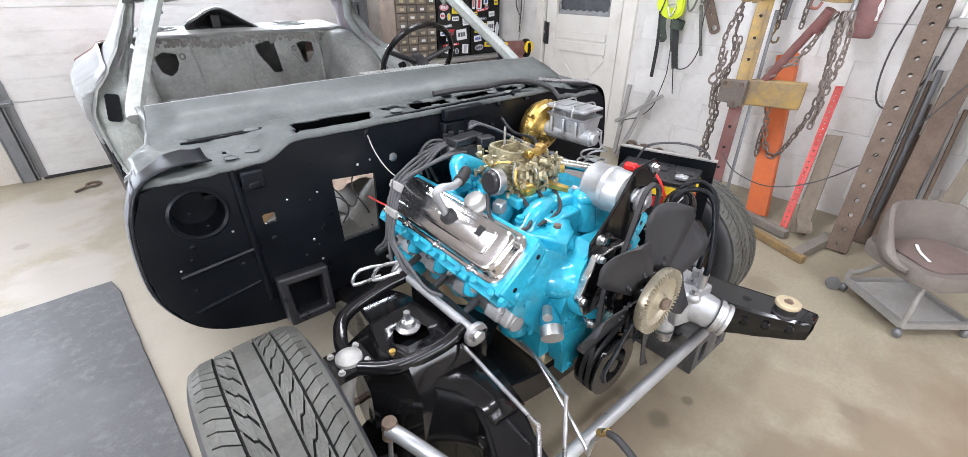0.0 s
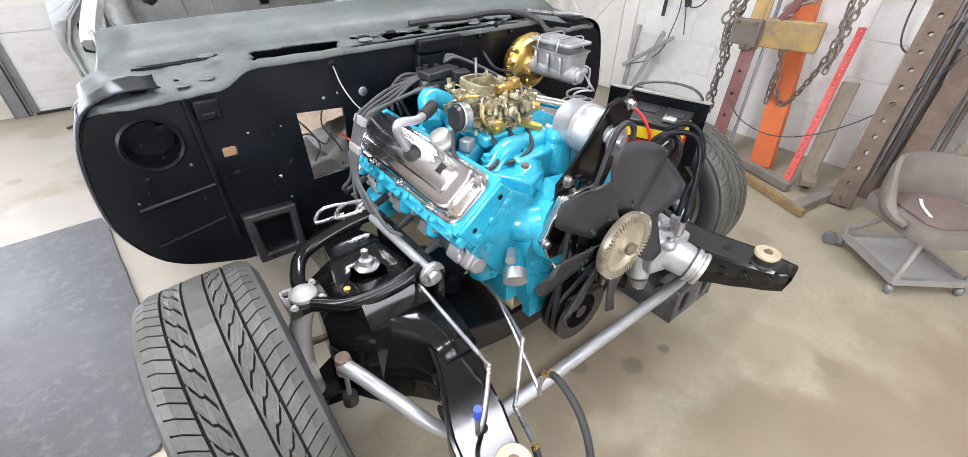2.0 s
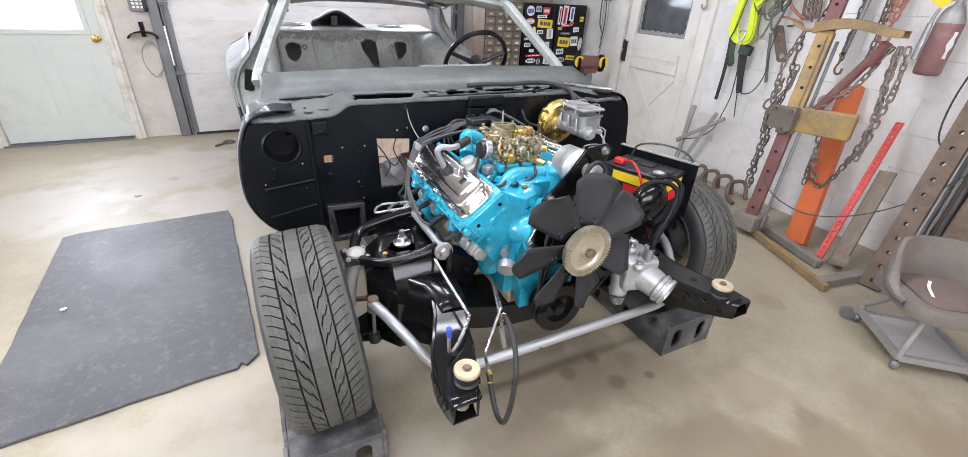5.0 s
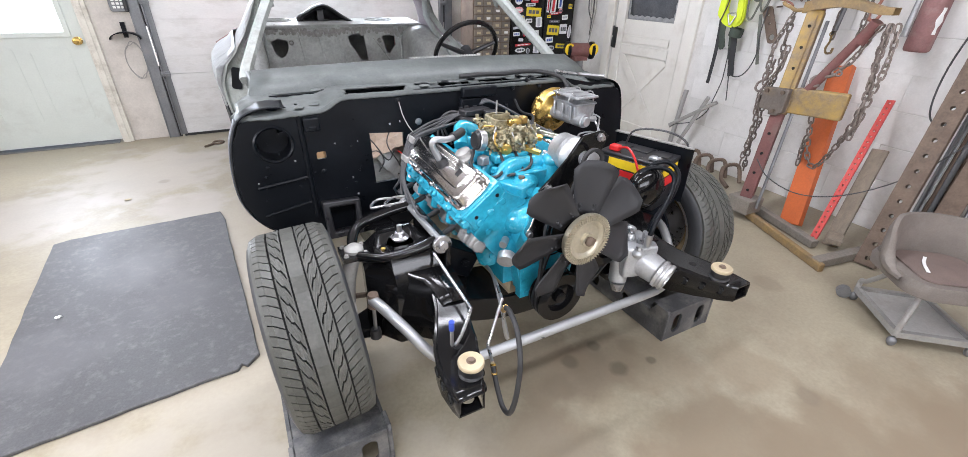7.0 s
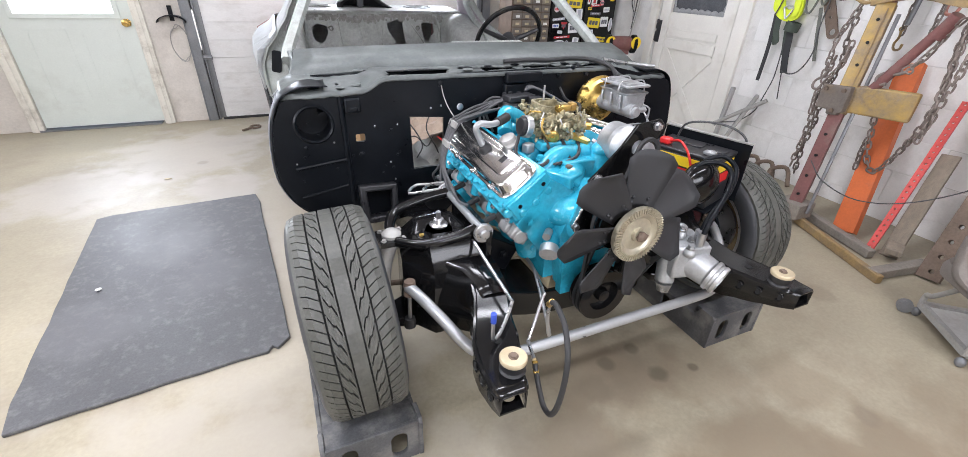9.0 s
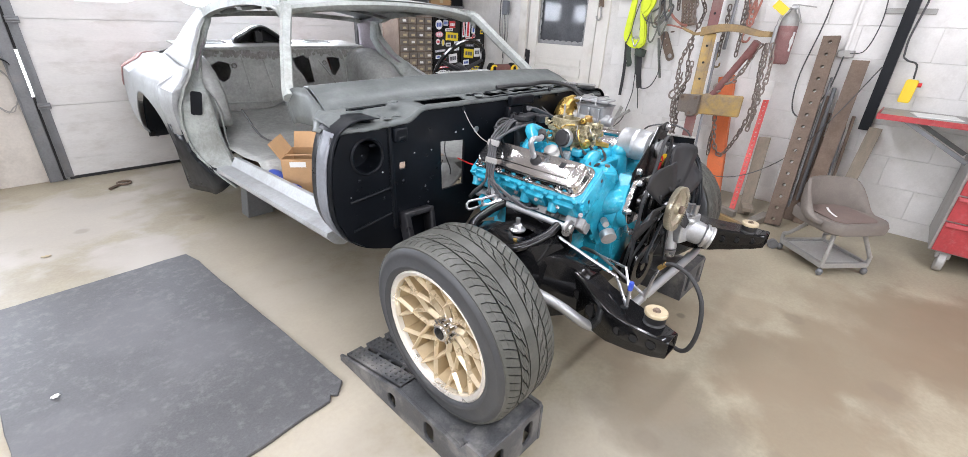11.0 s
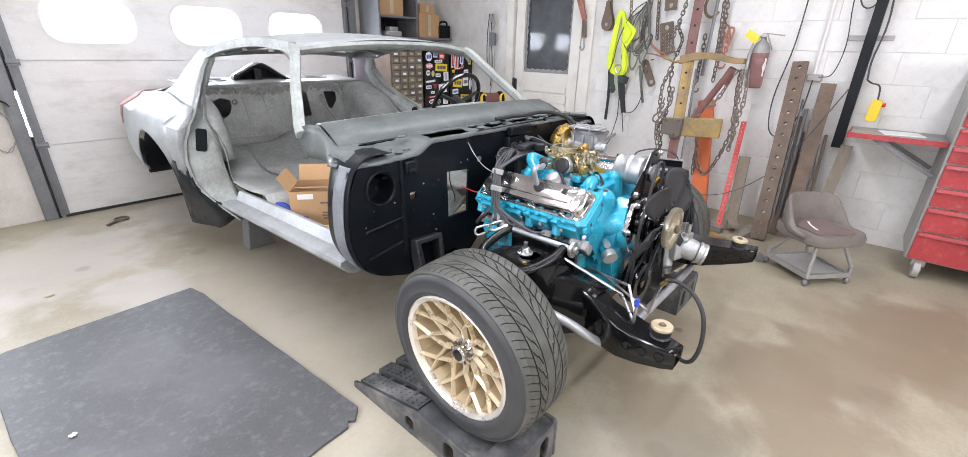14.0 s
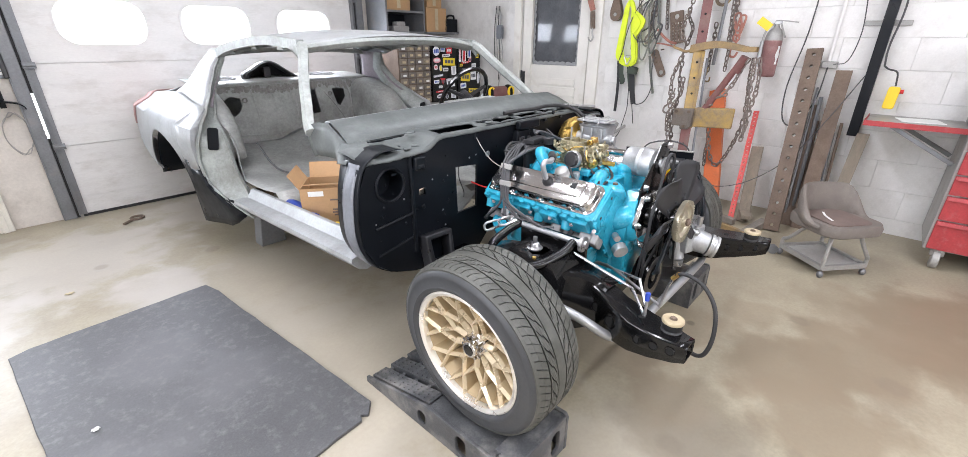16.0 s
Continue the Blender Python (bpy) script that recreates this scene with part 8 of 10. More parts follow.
for i, (y, z) in enumerate(((-0.365, 1.05), (-0.385, 0.92), (-0.405, 0.98), (-0.43, 0.80), (-0.345, 0.86), (-0.46, 0.9), (-0.55, 0.72), (-0.58, 0.8))):
    bm = B()
    rod(bm, (2.44 + 0.01 * (i % 3), y - 0.02, 0.0), (2.70, y + 0.03, z), 0.008 + 0.003 * (i % 3), n=8)
    solo("steel_rod", bm, M_RUST if i % 2 else M_TRACK, "thin rusty steel rod leaning on the wall", "steel rod", "leaning steel stock")
# black post with a bracket
bm = B()
span(bm, (2.66, -0.665, 0.72), (2.735, -0.60, 2.88))
pst = solo("black_post", bm, M_BLKSATIN, "tall black steel post fixed to the wall", "post", smooth=False, bevel=0.003)
bm = B()
box(bm, (2.742, -0.63, 1.50), (0.012, 0.26, 0.035))
part("wall_plate", bm, M_GREYMET, pst, "dull steel wall plate", bevel=0.003)
# conduit and boxes
cd = thing("wall_conduit", "white painted electrical conduit with a switch box", "conduit", (2.73, -0.36, 1.2))
bm = B()
rod(bm, (2.735, -0.355, 1.24), (2.735, -0.355, 2.88), 0.012, n=10)
part("pipe", bm, M_BLOCK, cd)
bm = B()
box(bm, (2.725, -0.365, 1.215), (0.05, 0.10, 0.05))
part("switch_box", bm, M_GREYMET, cd, bevel=0.006)
for pts, r in (([(2.72, -0.19, 1.9), (2.70, -0.18, 1.45), (2.69, -0.13, 1.05), (2.66, -0.16, 0.80), (2.66, -0.25, 0.76), (2.70, -0.34, 0.95), (2.70, -0.36, 1.20)], 0.005),
               ([(2.70, -0.39, 1.22), (2.71, -0.47, 1.25), (2.72, -0.50, 1.45), (2.72, -0.47, 1.72), (2.73, -0.46, 1.95)], 0.004),
               ([(2.65, -0.69, 1.22), (2.66, -0.72, 1.20), (2.66, -0.77, 1.18), (2.655, -0.785, 1.09)], 0.006),
               ([(2.65, -0.60, 1.15), (2.56, -0.45, 0.80), (2.42, -0.30, 0.52), (2.28, -0.10, 0.34), (2.16, 0.10, 0.28), (2.08, 0.28, 0.34), (2.06, 0.38, 0.44)], 0.0035),
               ([(2.66, -0.67, 1.9), (2.65, -0.70, 1.6), (2.65, -0.68, 1.35), (2.65, -0.69, 1.22)], 0.006),
               ([(2.72, -0.45, 1.95), (2.71, -0.52, 1.72), (2.71, -0.60, 1.72), (2.72, -0.62, 1.9)], 0.005)):
    bm = B()
    tube(bm, pts, r, 6)
    solo("cable", bm, M_CABLE, "thin black electric cable hanging on the wall", "cable", "wall cables")
# fire extinguisher
fe = thing("fire_extinguisher", "sun-faded red fire extinguisher hanging on the wall", "fire extinguisher", (2.64, 0.02, 1.12))
FX = Matrix.Translation((2.64, 0.03, 0))
bm = B()
lathe(bm, [(0.0, 1.115), (0.052, 1.116), (0.060, 1.124), (0.062, 1.135), (0.062, 1.385)], FX, 28)
part("cylinder", bm, M_FADEDRED, fe, "faded dark red cylinder")
bm = B()
lathe(bm, [(0.062, 1.385), (0.0615, 1.405), (0.056, 1.435), (0.043, 1.460), (0.024, 1.476), (0.018, 1.492), (0.0, 1.492)], FX, 28)
part("shoulder", bm, M_GREYMET, fe, "dusty grey shoulder")
bm = B()
lathe(bm, [(0.0, 1.486), (0.019, 1.488), (0.020, 1.502), (0.014, 1.506), (0.014, 1.530), (0.0, 1.532)], FX, 14)
box(bm, (2.625, 0.02, 1.512), (0.03, 0.045, 0.022))
part("valve", bm, M_STEEL, fe, "tarnished valve body", bevel=0.003)
for y0, z0, y1, z1 in ((0.01, 1.528, -0.115, 1.512), (0.0, 1.508, -0.050, 1.405)):
    bm = B()
    beam(bm, (2.615, y0, z0), (2.605, y1, z1), 0.020, 0.008)
    part("lever", bm, M_GREYMET, fe, "grey steel lever", smooth=False, bevel=0.003)
bm = B()
tube(bm, [(2.625, 0.04, 1.505), (2.605, 0.075, 1.485), (2.592, 0.092, 1.43), (2.590, 0.096, 1.37)], 0.008, 8)
hs_ = part("hose", bm, M_GREYMET, fe, "stiff dusty hose")
bm = B()
rod(bm, (2.590, 0.096, 1.38), (2.594, 0.098, 1.19), 0.013, 0.017, 12)
part("nozzle", bm, M_CASTGREY, hs_, "dull grey horn", bevel=0.003)
bm = B()
box(bm, (2.588, 0.105, 1.505), (0.003, 0.105, 0.058), rx(35))
part("inspection_tag", bm, M_YELPLAST, fe, "yellow inspection tag", smooth=False)
bm = B()
rows = []
for i in range(13):
    z = 1.345 - 0.135 * i / 12
    a0 = 226 + 3 * math.sin(i * 0.9) + 1.2 * abs(i - 6)
    a1 = 256 + 4 * math.sin(i * 1.1 + 1) - 1.5 * abs(i - 5)
    rows.append([(2.64 + 0.0632 * math.cos(radians(a)), 0.03 + 0.0632 * math.sin(radians(a)), z) for a in (lerp(a0, a1, k / 5) for k in range(6))])
grid(bm, rows)
part("bare_patch", bm, M_PAPER, fe, "flaked white patch")

# frame puller: leaning maroon column with yellow sleeve, arm and foot
fp = thing("frame_puller", "maroon and yellow frame straightening column with chains", "frame puller", (2.15, 0.42, 0))
C0, C1 = Vector((2.12, 0.40, 0.06)), Vector((2.50, 0.535, 1.95))
cdir = (C1 - C0).normalized()


def on_col(z, dx=0.0, dy=0.0, dz=0.0):
    return C0 + cdir * ((z - C0.z) / cdir.z) + Vector((dx, dy, dz))


bm = B()
beam(bm, on_col(0.06), on_col(1.95), 0.075, 0.075)
part("column", bm, M_MAROON, fp, "faded maroon column", smooth=False, bevel=0.004)
bm = B()
beam(bm, on_col(0.70), on_col(1.30), 0.088, 0.09)
part("sleeve", bm, M_SCRAPED, fp, "worn brown sleeve with yellow traces", smooth=False, bevel=0.005)
for z in (0.2, 0.32, 0.45, 0.58, 0.98, 1.10, 1.22, 1.45, 1.58, 1.7):
    bm = B()
    c = on_col(z)
    w_ = 0.046 if 0.7 < z < 1.3 else 0.039
    rod(bm, c + Vector((-w_ - 0.002, -0.01, 0)), c + Vector((-w_ + 0.01, -0.01, 0)), 0.009, n=10)
    part("pin_hole", bm, M_RECESS, fp, "dark pin hole")
p, q = on_col(0.78, -0.05, 0.085), Vector((2.31, 0.115, 0.80))
d = q - p
turn = rz(math.degrees(math.atan2(-d.x, d.y)))
bm = B()
extrude(bm, [(-0.085, 0.075), (0.075, 0.085), (0.075, -0.062), (0.055, -0.068), (0.050, -0.085), (-0.010, -0.088), (-0.015, -0.062), (-0.085, -0.062)], 0.045, Matrix.Translation(p.lerp(q, 0.16) + Vector((0, 0, 0))) @ FACE_NX)
clamp = part("ram_clamp", bm, M_PLATEGREY, fp, "worn grey clamp plate", smooth=False, bevel=0.006)
for y, z in ((-0.055, 0.055), (0.045, 0.06), (0.02, -0.06)):
    bm = B()
    c = p.lerp(q, 0.16) + Vector((-0.043, -y, z))
    rod(bm, c, c + Vector((-0.014, 0, 0)), 0.013, n=6)
    part("bolt", bm, M_RUST, clamp, "rusty bolt head", smooth=False)
bm = B()
w_ = d.length * 0.74
extrude(bm, [(-w_ / 2, -0.07), (w_ / 2 - 0.03, -0.078), (w_ / 2 - 0.008, -0.065), (w_ / 2, -0.03), (w_ / 2, 0.03), (w_ / 2 - 0.015, 0.068), (w_ / 2 - 0.05, 0.082), (-w_ / 2, 0.088)], 0.05, Matrix.Translation(p.lerp(q, 0.63)) @ turn @ FACE_NX)
part("ram_plate", bm, M_SCRAPED, fp, "scraped yellow and grey ram plate", smooth=False, bevel=0.010)
bm = B()
beam(bm, on_col(0.86, -0.045, -0.035), on_col(1.28, -0.045, -0.035), 0.006, 0.010)
part("sleeve_edge", bm, M_YELLOW, fp, "yellow painted sleeve edge", smooth=False)
bm = B()
A0 = on_col(1.30, -0.02, 0.06)
tip = Vector((2.26, 0.043, 1.304))
rows = []
for i in range(9):
    t = i / 8
    c = A0.lerp(tip, t) + Vector((0, 0, 0.035 * math.sin(math.pi * min(1, t * 1.2)) + 0.02))
    w = lerp(0.055, 0.03, t)
    rows.append([c + Vector((-0.03, 0, -w * 0.6)), c + Vector((-0.03, 0, w * 0.5)), c + Vector((0.04, 0, w * 0.5)), c + Vector((0.04, 0, -w * 0.6))])
grid(bm, rows, close=True)
part("arm", bm, M_YELLOW, fp, "worn yellow curved arm", solid=0.004, bevel=0.004)
bm = B()
rod(bm, on_col(0.80, 0.02, -0.08), (2.29, 0.14, 1.24), 0.028, 0.024, 14)
rod(bm, (2.305, 0.17, 1.16), (2.285, 0.12, 1.27), 0.036, 0.03, 14)
part("ram", bm, M_MAROON, fp, "faded maroon hydraulic ram")
bm = B()
rod(bm, on_col(0.1, -0.02, -0.10), on_col(1.25, 0.04, -0.06), 0.010, n=8)
rod(bm, on_col(1.2, 0.08, -0.10), on_col(1.95, 0.1, -0.12), 0.013, n=8)
part("guide_rod", bm, M_TRACK, fp, "dark guide rod")
bm = B()
beam(bm, (2.14, 0.36, 0.03), (1.885, -0.27, 0.025), 0.035, 0.05)
part("foot_beam", bm, M_YELLOW, fp, "worn yellow foot beam", smooth=False, bevel=0.006)
bm = B()
beam(bm, (2.30, 0.50, 0.04), (2.12, -0.10, 0.03), 0.05, 0.05)
beam(bm, (1.90, -0.22, 0.03), (2.30, -0.28, 0.03), 0.06, 0.05)
box(bm, on_col(0.10), (0.16, 0.16, 0.10))
part("foot_frame", bm, M_DUSTYIRON, fp, "dusty iron foot frame", smooth=False, bevel=0.005)
bm = B()
box(bm, (2.25, -0.14, 0.075), (0.20, 0.08, 0.03), rz(20))
solo("scrap_board", bm, M_WOOD, "short grey board lying on the puller foot", "board", smooth=False, bevel=0.003)
PC, AC, WC = "rusty chain hanging down the puller column", "rusty chain hanging from the yellow arm", "rusty chain hanging on the block wall"
for pts, lb in (([(2.35, 0.60, 1.32), (2.34, 0.625, 1.22), (2.33, 0.655, 1.10), (2.33, 0.655, 0.98), (2.325, 0.650, 0.88)], PC),
                ([(2.34, 0.595, 1.28), (2.33, 0.600, 1.12), (2.32, 0.575, 0.96), (2.31, 0.595, 0.78), (2.30, 0.580, 0.60), (2.29, 0.585, 0.44), (2.28, 0.57, 0.28)], PC),
                ([(2.34, 0.570, 1.12), (2.31, 0.560, 0.98), (2.30, 0.618, 0.82), (2.30, 0.612, 0.64), (2.29, 0.605, 0.48), (2.28, 0.61, 0.30)], PC),
                ([(2.33, 0.62, 1.02), (2.32, 0.632, 0.90), (2.31, 0.640, 0.76), (2.31, 0.632, 0.64)], PC),
                ([(2.36, 0.585, 1.34), (2.36, 0.64, 1.42), (2.40, 0.655, 1.52), (2.50, 0.665, 1.62), (2.60, 0.672, 1.76), (2.66, 0.68, 1.92)], PC),
                ([tip + Vector((0, 0, -0.02)), (2.26, 0.034, 1.10), (2.27, 0.020, 0.86), (2.28, 0.018, 0.74), (2.28, 0.024, 0.64)], AC),
                ([tip + Vector((0.02, -0.02, -0.02)), (2.27, -0.002, 1.16), (2.27, -0.008, 1.03), (2.28, 0.004, 0.92), (2.29, 0.014, 0.78), (2.29, 0.02, 0.68)], AC),
                ([tip + Vector((0.03, 0.02, -0.02)), (2.30, 0.060, 1.10), (2.33, 0.052, 0.95), (2.34, 0.055, 0.75), (2.37, 0.117, 0.53), (2.385, 0.19, 0.40), (2.385, 0.258, 0.48), (2.385, 0.305, 0.68)], "rusty chain looped in front of the orange beam"),
                ([(2.385, 0.292, 0.60), (2.385, 0.296, 0.50), (2.385, 0.288, 0.40)], "short rusty chain end"),
                ([(2.28, 0.075, 1.27), (2.29, 0.120, 1.20), (2.30, 0.164, 1.085), (2.29, 0.20, 1.02), (2.28, 0.24, 0.985)], "short rusty chain beside the ram"),
                ([(2.68, 0.365, 1.95), (2.67, 0.358, 1.72), (2.66, 0.344, 1.50), (2.65, 0.346, 1.30), (2.65, 0.346, 1.14)], WC),
                ([(2.68, 0.395, 1.95), (2.67, 0.385, 1.75), (2.67, 0.372, 1.52), (2.67, 0.366, 1.36)], WC),
                ([(2.62, 0.475, 1.55), (2.60, 0.462, 1.40), (2.60, 0.468, 1.26), (2.60, 0.466, 1.16)], WC),
                ([(2.62, 0.715, 1.66), (2.60, 0.690, 1.56), (2.60, 0.652, 1.48), (2.60, 0.672, 1.38), (2.58, 0.69, 1.30)], WC),
                ([(2.69, 1.215, 1.95), (2.69, 1.210, 1.80), (2.69, 1.187, 1.60)], WC),
                ([(2.69, 1.045, 1.93), (2.69, 1.045, 1.76), (2.685, 1.062, 1.60), (2.685, 1.060, 1.48)], WC),
                ([(2.69, 1.010, 1.93), (2.69, 1.020, 1.74), (2.685, 1.030, 1.60)], WC),
                ([(2.69, 0.955, 1.93), (2.69, 0.945, 1.78), (2.69, 0.930, 1.62), (2.69, 0.915, 1.49)], WC)):
    chain(pts, lb, r=0.0056, w=0.0125, l=0.013)
bm = B()
box(bm, (2.742, 0.80, 1.95), (0.014, 1.3, 0.05))
for k in range(9):
    rod(bm, (2.74, 0.22 + 0.14 * k, 1.95), (2.68, 0.22 + 0.14 * k, 1.955), 0.006, n=6)
solo("hook_rail", bm, M_TRACK, "dark steel hook rail on the wall", "rail", smooth=False)
# hooks at the chain ends and links of pinkish iron
def hook(p, s_, material, label, turn=0.0, r=0.010):
    bm = B()
    m = Matrix.Translation(p) @ rx(turn)
    tube(bm, [m @ Vector(q) * 1.0 for q in ((0, 0, 0.07 * s_), (0, 0.004 * s_, 0.02 * s_), (0, 0.030 * s_, -0.03 * s_), (-0.004, 0.018 * s_, -0.075 * s_), (-0.006, -0.022 * s_, -0.075 * s_), (-0.006, -0.036 * s_, -0.035 * s_))], r * s_, 8)
    sweep(bm, [m @ Vector((0, 0.016 * s_ * math.cos(a), 0.085 * s_ + 0.016 * s_ * math.sin(a))) for a in (2 * math.pi * i / 12 for i in range(13))], [(0.006 * s_ * math.cos(2 * math.pi * i / 6), 0.006 * s_ * math.sin(2 * math.pi * i / 6)) for i in range(6)], closed=True)
    solo("chain_hook", bm, material, label, "hook", "chain hooks")


hook((2.325, 0.655, 0.86), 0.8, M_CHAIN, "dark steel hook at the end of a chain", 20)
hook((2.60, 0.466, 1.11), 0.7, M_SCRAPED, "dull brass-coloured hook at the end of a chain", -10)
hook((2.66, 0.306, 1.33), 0.9, M_PINKRUST, "rusty red chain hook hanging on the wall", 6)
hook((2.28, 0.27, 0.95), 0.9, M_CHAIN, "dark steel hook caught on the ram", 60)
hook((2.69, 1.07, 1.43), 0.9, M_CHAIN, "dark steel hook hanging on the wall", 10)
for y, z, a, h in ((0.318, 1.525, -14, 0.085), (0.296, 1.500, 10, 0.10), (0.312, 1.44, -4, 0.075)):
    bm = B()
    m = Matrix.Translation((2.66, y, z)) @ rx(a)
    sweep(bm, [m @ Vector((0.0, px_, pz_)) for px_, pz_ in stadium(0.022, h * 0.55, 5)], [(0.0085 * math.cos(2 * math.pi * i / 6), 0.0085 * math.sin(2 * math.pi * i / 6)) for i in range(6)], closed=True)
    solo("shackle_link", bm, M_PINKRUST, "pinkish red iron link hanging on the wall", "chain link", "red iron links")
bm = B()
sweep(bm, [(2.685, 0.475 + 0.062 * math.cos(a), 1.745 + 0.088 * math.sin(a)) for a in (radians(-150 + 15 * i) for i in range(17))], [(-0.006, -0.012), (0.006, -0.012), (0.006, 0.012), (-0.006, 0.012)])
solo("pull_clamp", bm, M_SCRAPED, "dull yellow curved pulling clamp on the wall", "clamp", bevel=0.003)
# red links lying across the wall to the sleeve, and the sleeve's bent hook
for pts, r in (([(2.68, 0.99, 1.475), (2.67, 0.93, 1.42), (2.66, 0.856, 1.372), (2.60, 0.78, 1.36)], 0.011), ([(2.68, 1.0, 1.36), (2.66, 0.92, 1.355), (2.60, 0.80, 1.335), (2.50, 0.72, 1.32)], 0.007)):
    bm = B()
    tube(bm, pts, r, 8)
    solo("red_iron_bar", bm, M_PINKRUST, "thin bent bar of faded red iron on the wall", "iron bar", "red iron bars")
bm = B()
tube(bm, [on_col(1.31, -0.03, 0.05), on_col(1.30, -0.04, 0.10), (2.35, 0.64, 1.315), (2.36, 0.69, 1.33), (2.36, 0.70, 1.345)], 0.011, 8)
part("side_hook", bm, M_YELLOW, fp, "bent yellow side hook")
# lifting strap, folded flat and tied
hv = thing("lifting_strap", "folded bright yellow lifting strap with black tails hanging on the wall", "strap", (2.65, 1.3, 1.1))


def ribbon(outline, slit, x, t, material, label, name="webbing_fold"):
    bm = B()
    rnd_ = lambda pts: [(q.x, q.y) for q in smooth_path([(-a, b, 0) for a, b in pts + pts[:1]], 4)[:-1]]
    extrude(bm, rnd_(outline), t, Matrix.Translation((x, 0, 0)) @ FACE_NX, [rnd_(slit)] if slit else [])
    part(name, bm, material, hv, label, bevel=0.003)


ribbon([(1.318, 1.68), (1.292, 1.733), (1.246, 1.712), (1.222, 1.62), (1.205, 1.50), (1.172, 1.38), (1.152, 1.29), (1.150, 1.20), (1.185, 1.155), (1.25, 1.147), (1.325, 1.18), (1.362, 1.25), (1.355, 1.38), (1.335, 1.52)],
       [(1.288, 1.68), (1.262, 1.66), (1.250, 1.50), (1.222, 1.34), (1.205, 1.26), (1.235, 1.225), (1.275, 1.235), (1.300, 1.29), (1.297, 1.45)], 2.672, 0.022, M_HIVIS, "bright yellow webbing")
ribbon([(1.325, 1.66), (1.30, 1.715), (1.275, 1.69), (1.288, 1.52), (1.305, 1.36), (1.318, 1.21), (1.352, 1.215), (1.366, 1.27), (1.352, 1.42)], [], 2.648, 0.010, M_HIVIS, "bright yellow webbing")
ribbon([(1.235, 1.66), (1.185, 1.625), (1.118, 1.57), (1.112, 1.53), (1.140, 1.47), (1.175, 1.42), (1.215, 1.40), (1.235, 1.50)], [], 2.660, 0.018, M_HIVIS, "bright yellow webbing")
ribbon([(1.225, 1.63), (1.190, 1.60), (1.150, 1.55), (1.155, 1.50), (1.195, 1.45), (1.222, 1.46)], [], 2.640, 0.010, M_HIVIS, "bright yellow webbing")
ribbon([(1.228, 1.47), (1.205, 1.46), (1.178, 1.36), (1.160, 1.27), (1.160, 1.20), (1.19, 1.18), (1.205, 1.25)], [], 2.648, 0.012, M_HIVIS, "bright yellow webbing")
bm = B()
tube(bm, [(2.636, 1.272, 1.235), (2.632, 1.24, 1.172), (2.632, 1.228, 1.172), (2.636, 1.200, 1.235), (2.64, 1.236, 1.25), (2.636, 1.272, 1.235)], 0.006, 6)
part("ring", bm, M_STEEL, hv, "bright steel ring")
for pts, w, mt, lb in (([(2.66, 1.335, 1.20), (2.665, 1.325, 1.08), (2.665, 1.315, 0.92), (2.665, 1.318, 0.71)], 0.028, M_STRAPBLK, "black webbing tail"),
                       ([(2.655, 1.300, 1.18), (2.655, 1.290, 1.08), (2.655, 1.265, 1.01), (2.665, 1.30, 1.00)], 0.045, M_WEBGREEN, "folded dark green tail"),
                       ([(2.655, 1.205, 1.16), (2.655, 1.175, 1.06), (2.655, 1.155, 0.93), (2.66, 1.128, 0.80)], 0.050, M_STRAPBLK, "black webbing tail"),
                       ([(2.665, 1.225, 1.15), (2.665, 1.205, 1.04), (2.665, 1.178, 0.92)], 0.035, M_WEBGREEN, "dark green tail"),
                       ([(2.68, 1.035, 1.25), (2.685, 1.0, 1.08), (2.685, 0.955, 0.91)], 0.022, M_CORD, "grey webbing tail")):
    bm = B()
    strap(bm, pts, w, 0.006)
    part("tail", bm, mt, hv, lb)
bm = B()
lathe(bm, [(0.035, -0.03), (0.048, -0.03), (0.050, 0.0), (0.048, 0.03), (0.035, 0.03)], Matrix.Translation((2.655, 1.175, 1.115)) @ rx(12), 18)
part("tie_band", bm, M_WEBGREEN, hv, "wound dark green tie")
random.seed(31)
for i, (y0, z0, y1, z1, w, mt) in enumerate(((1.06, 1.79, 1.20, 1.30, 0.05, M_CABLE), (1.05, 1.78, 1.10, 1.22, 0.07, M_CORD), (1.04, 1.80, 1.02, 1.28, 0.05, M_CORD), (1.06, 1.76, 1.08, 1.34, 0.09, M_CORD), (1.02, 1.74, 0.99, 1.40, 0.035, M_CABLE))):
    bm = B()
    u = lambda a: random.uniform(-a, a)
    mid = (z0 + z1) / 2
    tube(bm, [(2.69, y0, z0), (2.665, lerp(y0, y1, 0.3) + w + u(0.02), lerp(z0, z1, 0.25)), (2.65, lerp(y0, y1, 0.6) + w + u(0.02), lerp(z0, z1, 0.6)), (2.655, y1 + 0.4 * w, z1 + 0.03), (2.66, y1 - 0.2 * w, z1),
              (2.665, y1 - w + u(0.02), lerp(z1, z0, 0.3)), (2.67, lerp(y0, y1, 0.4) - w + u(0.02), mid + u(0.05)), (2.675, y0 - 0.5 * w, z0 - 0.08), (2.69, y0 + 0.01, z0 + 0.01)], 0.0065 + 0.001 * (i % 3), 6)
    solo("coiled_cord", bm, mt, "tangled cord looped on a wall hook", "cord", "wall cords")
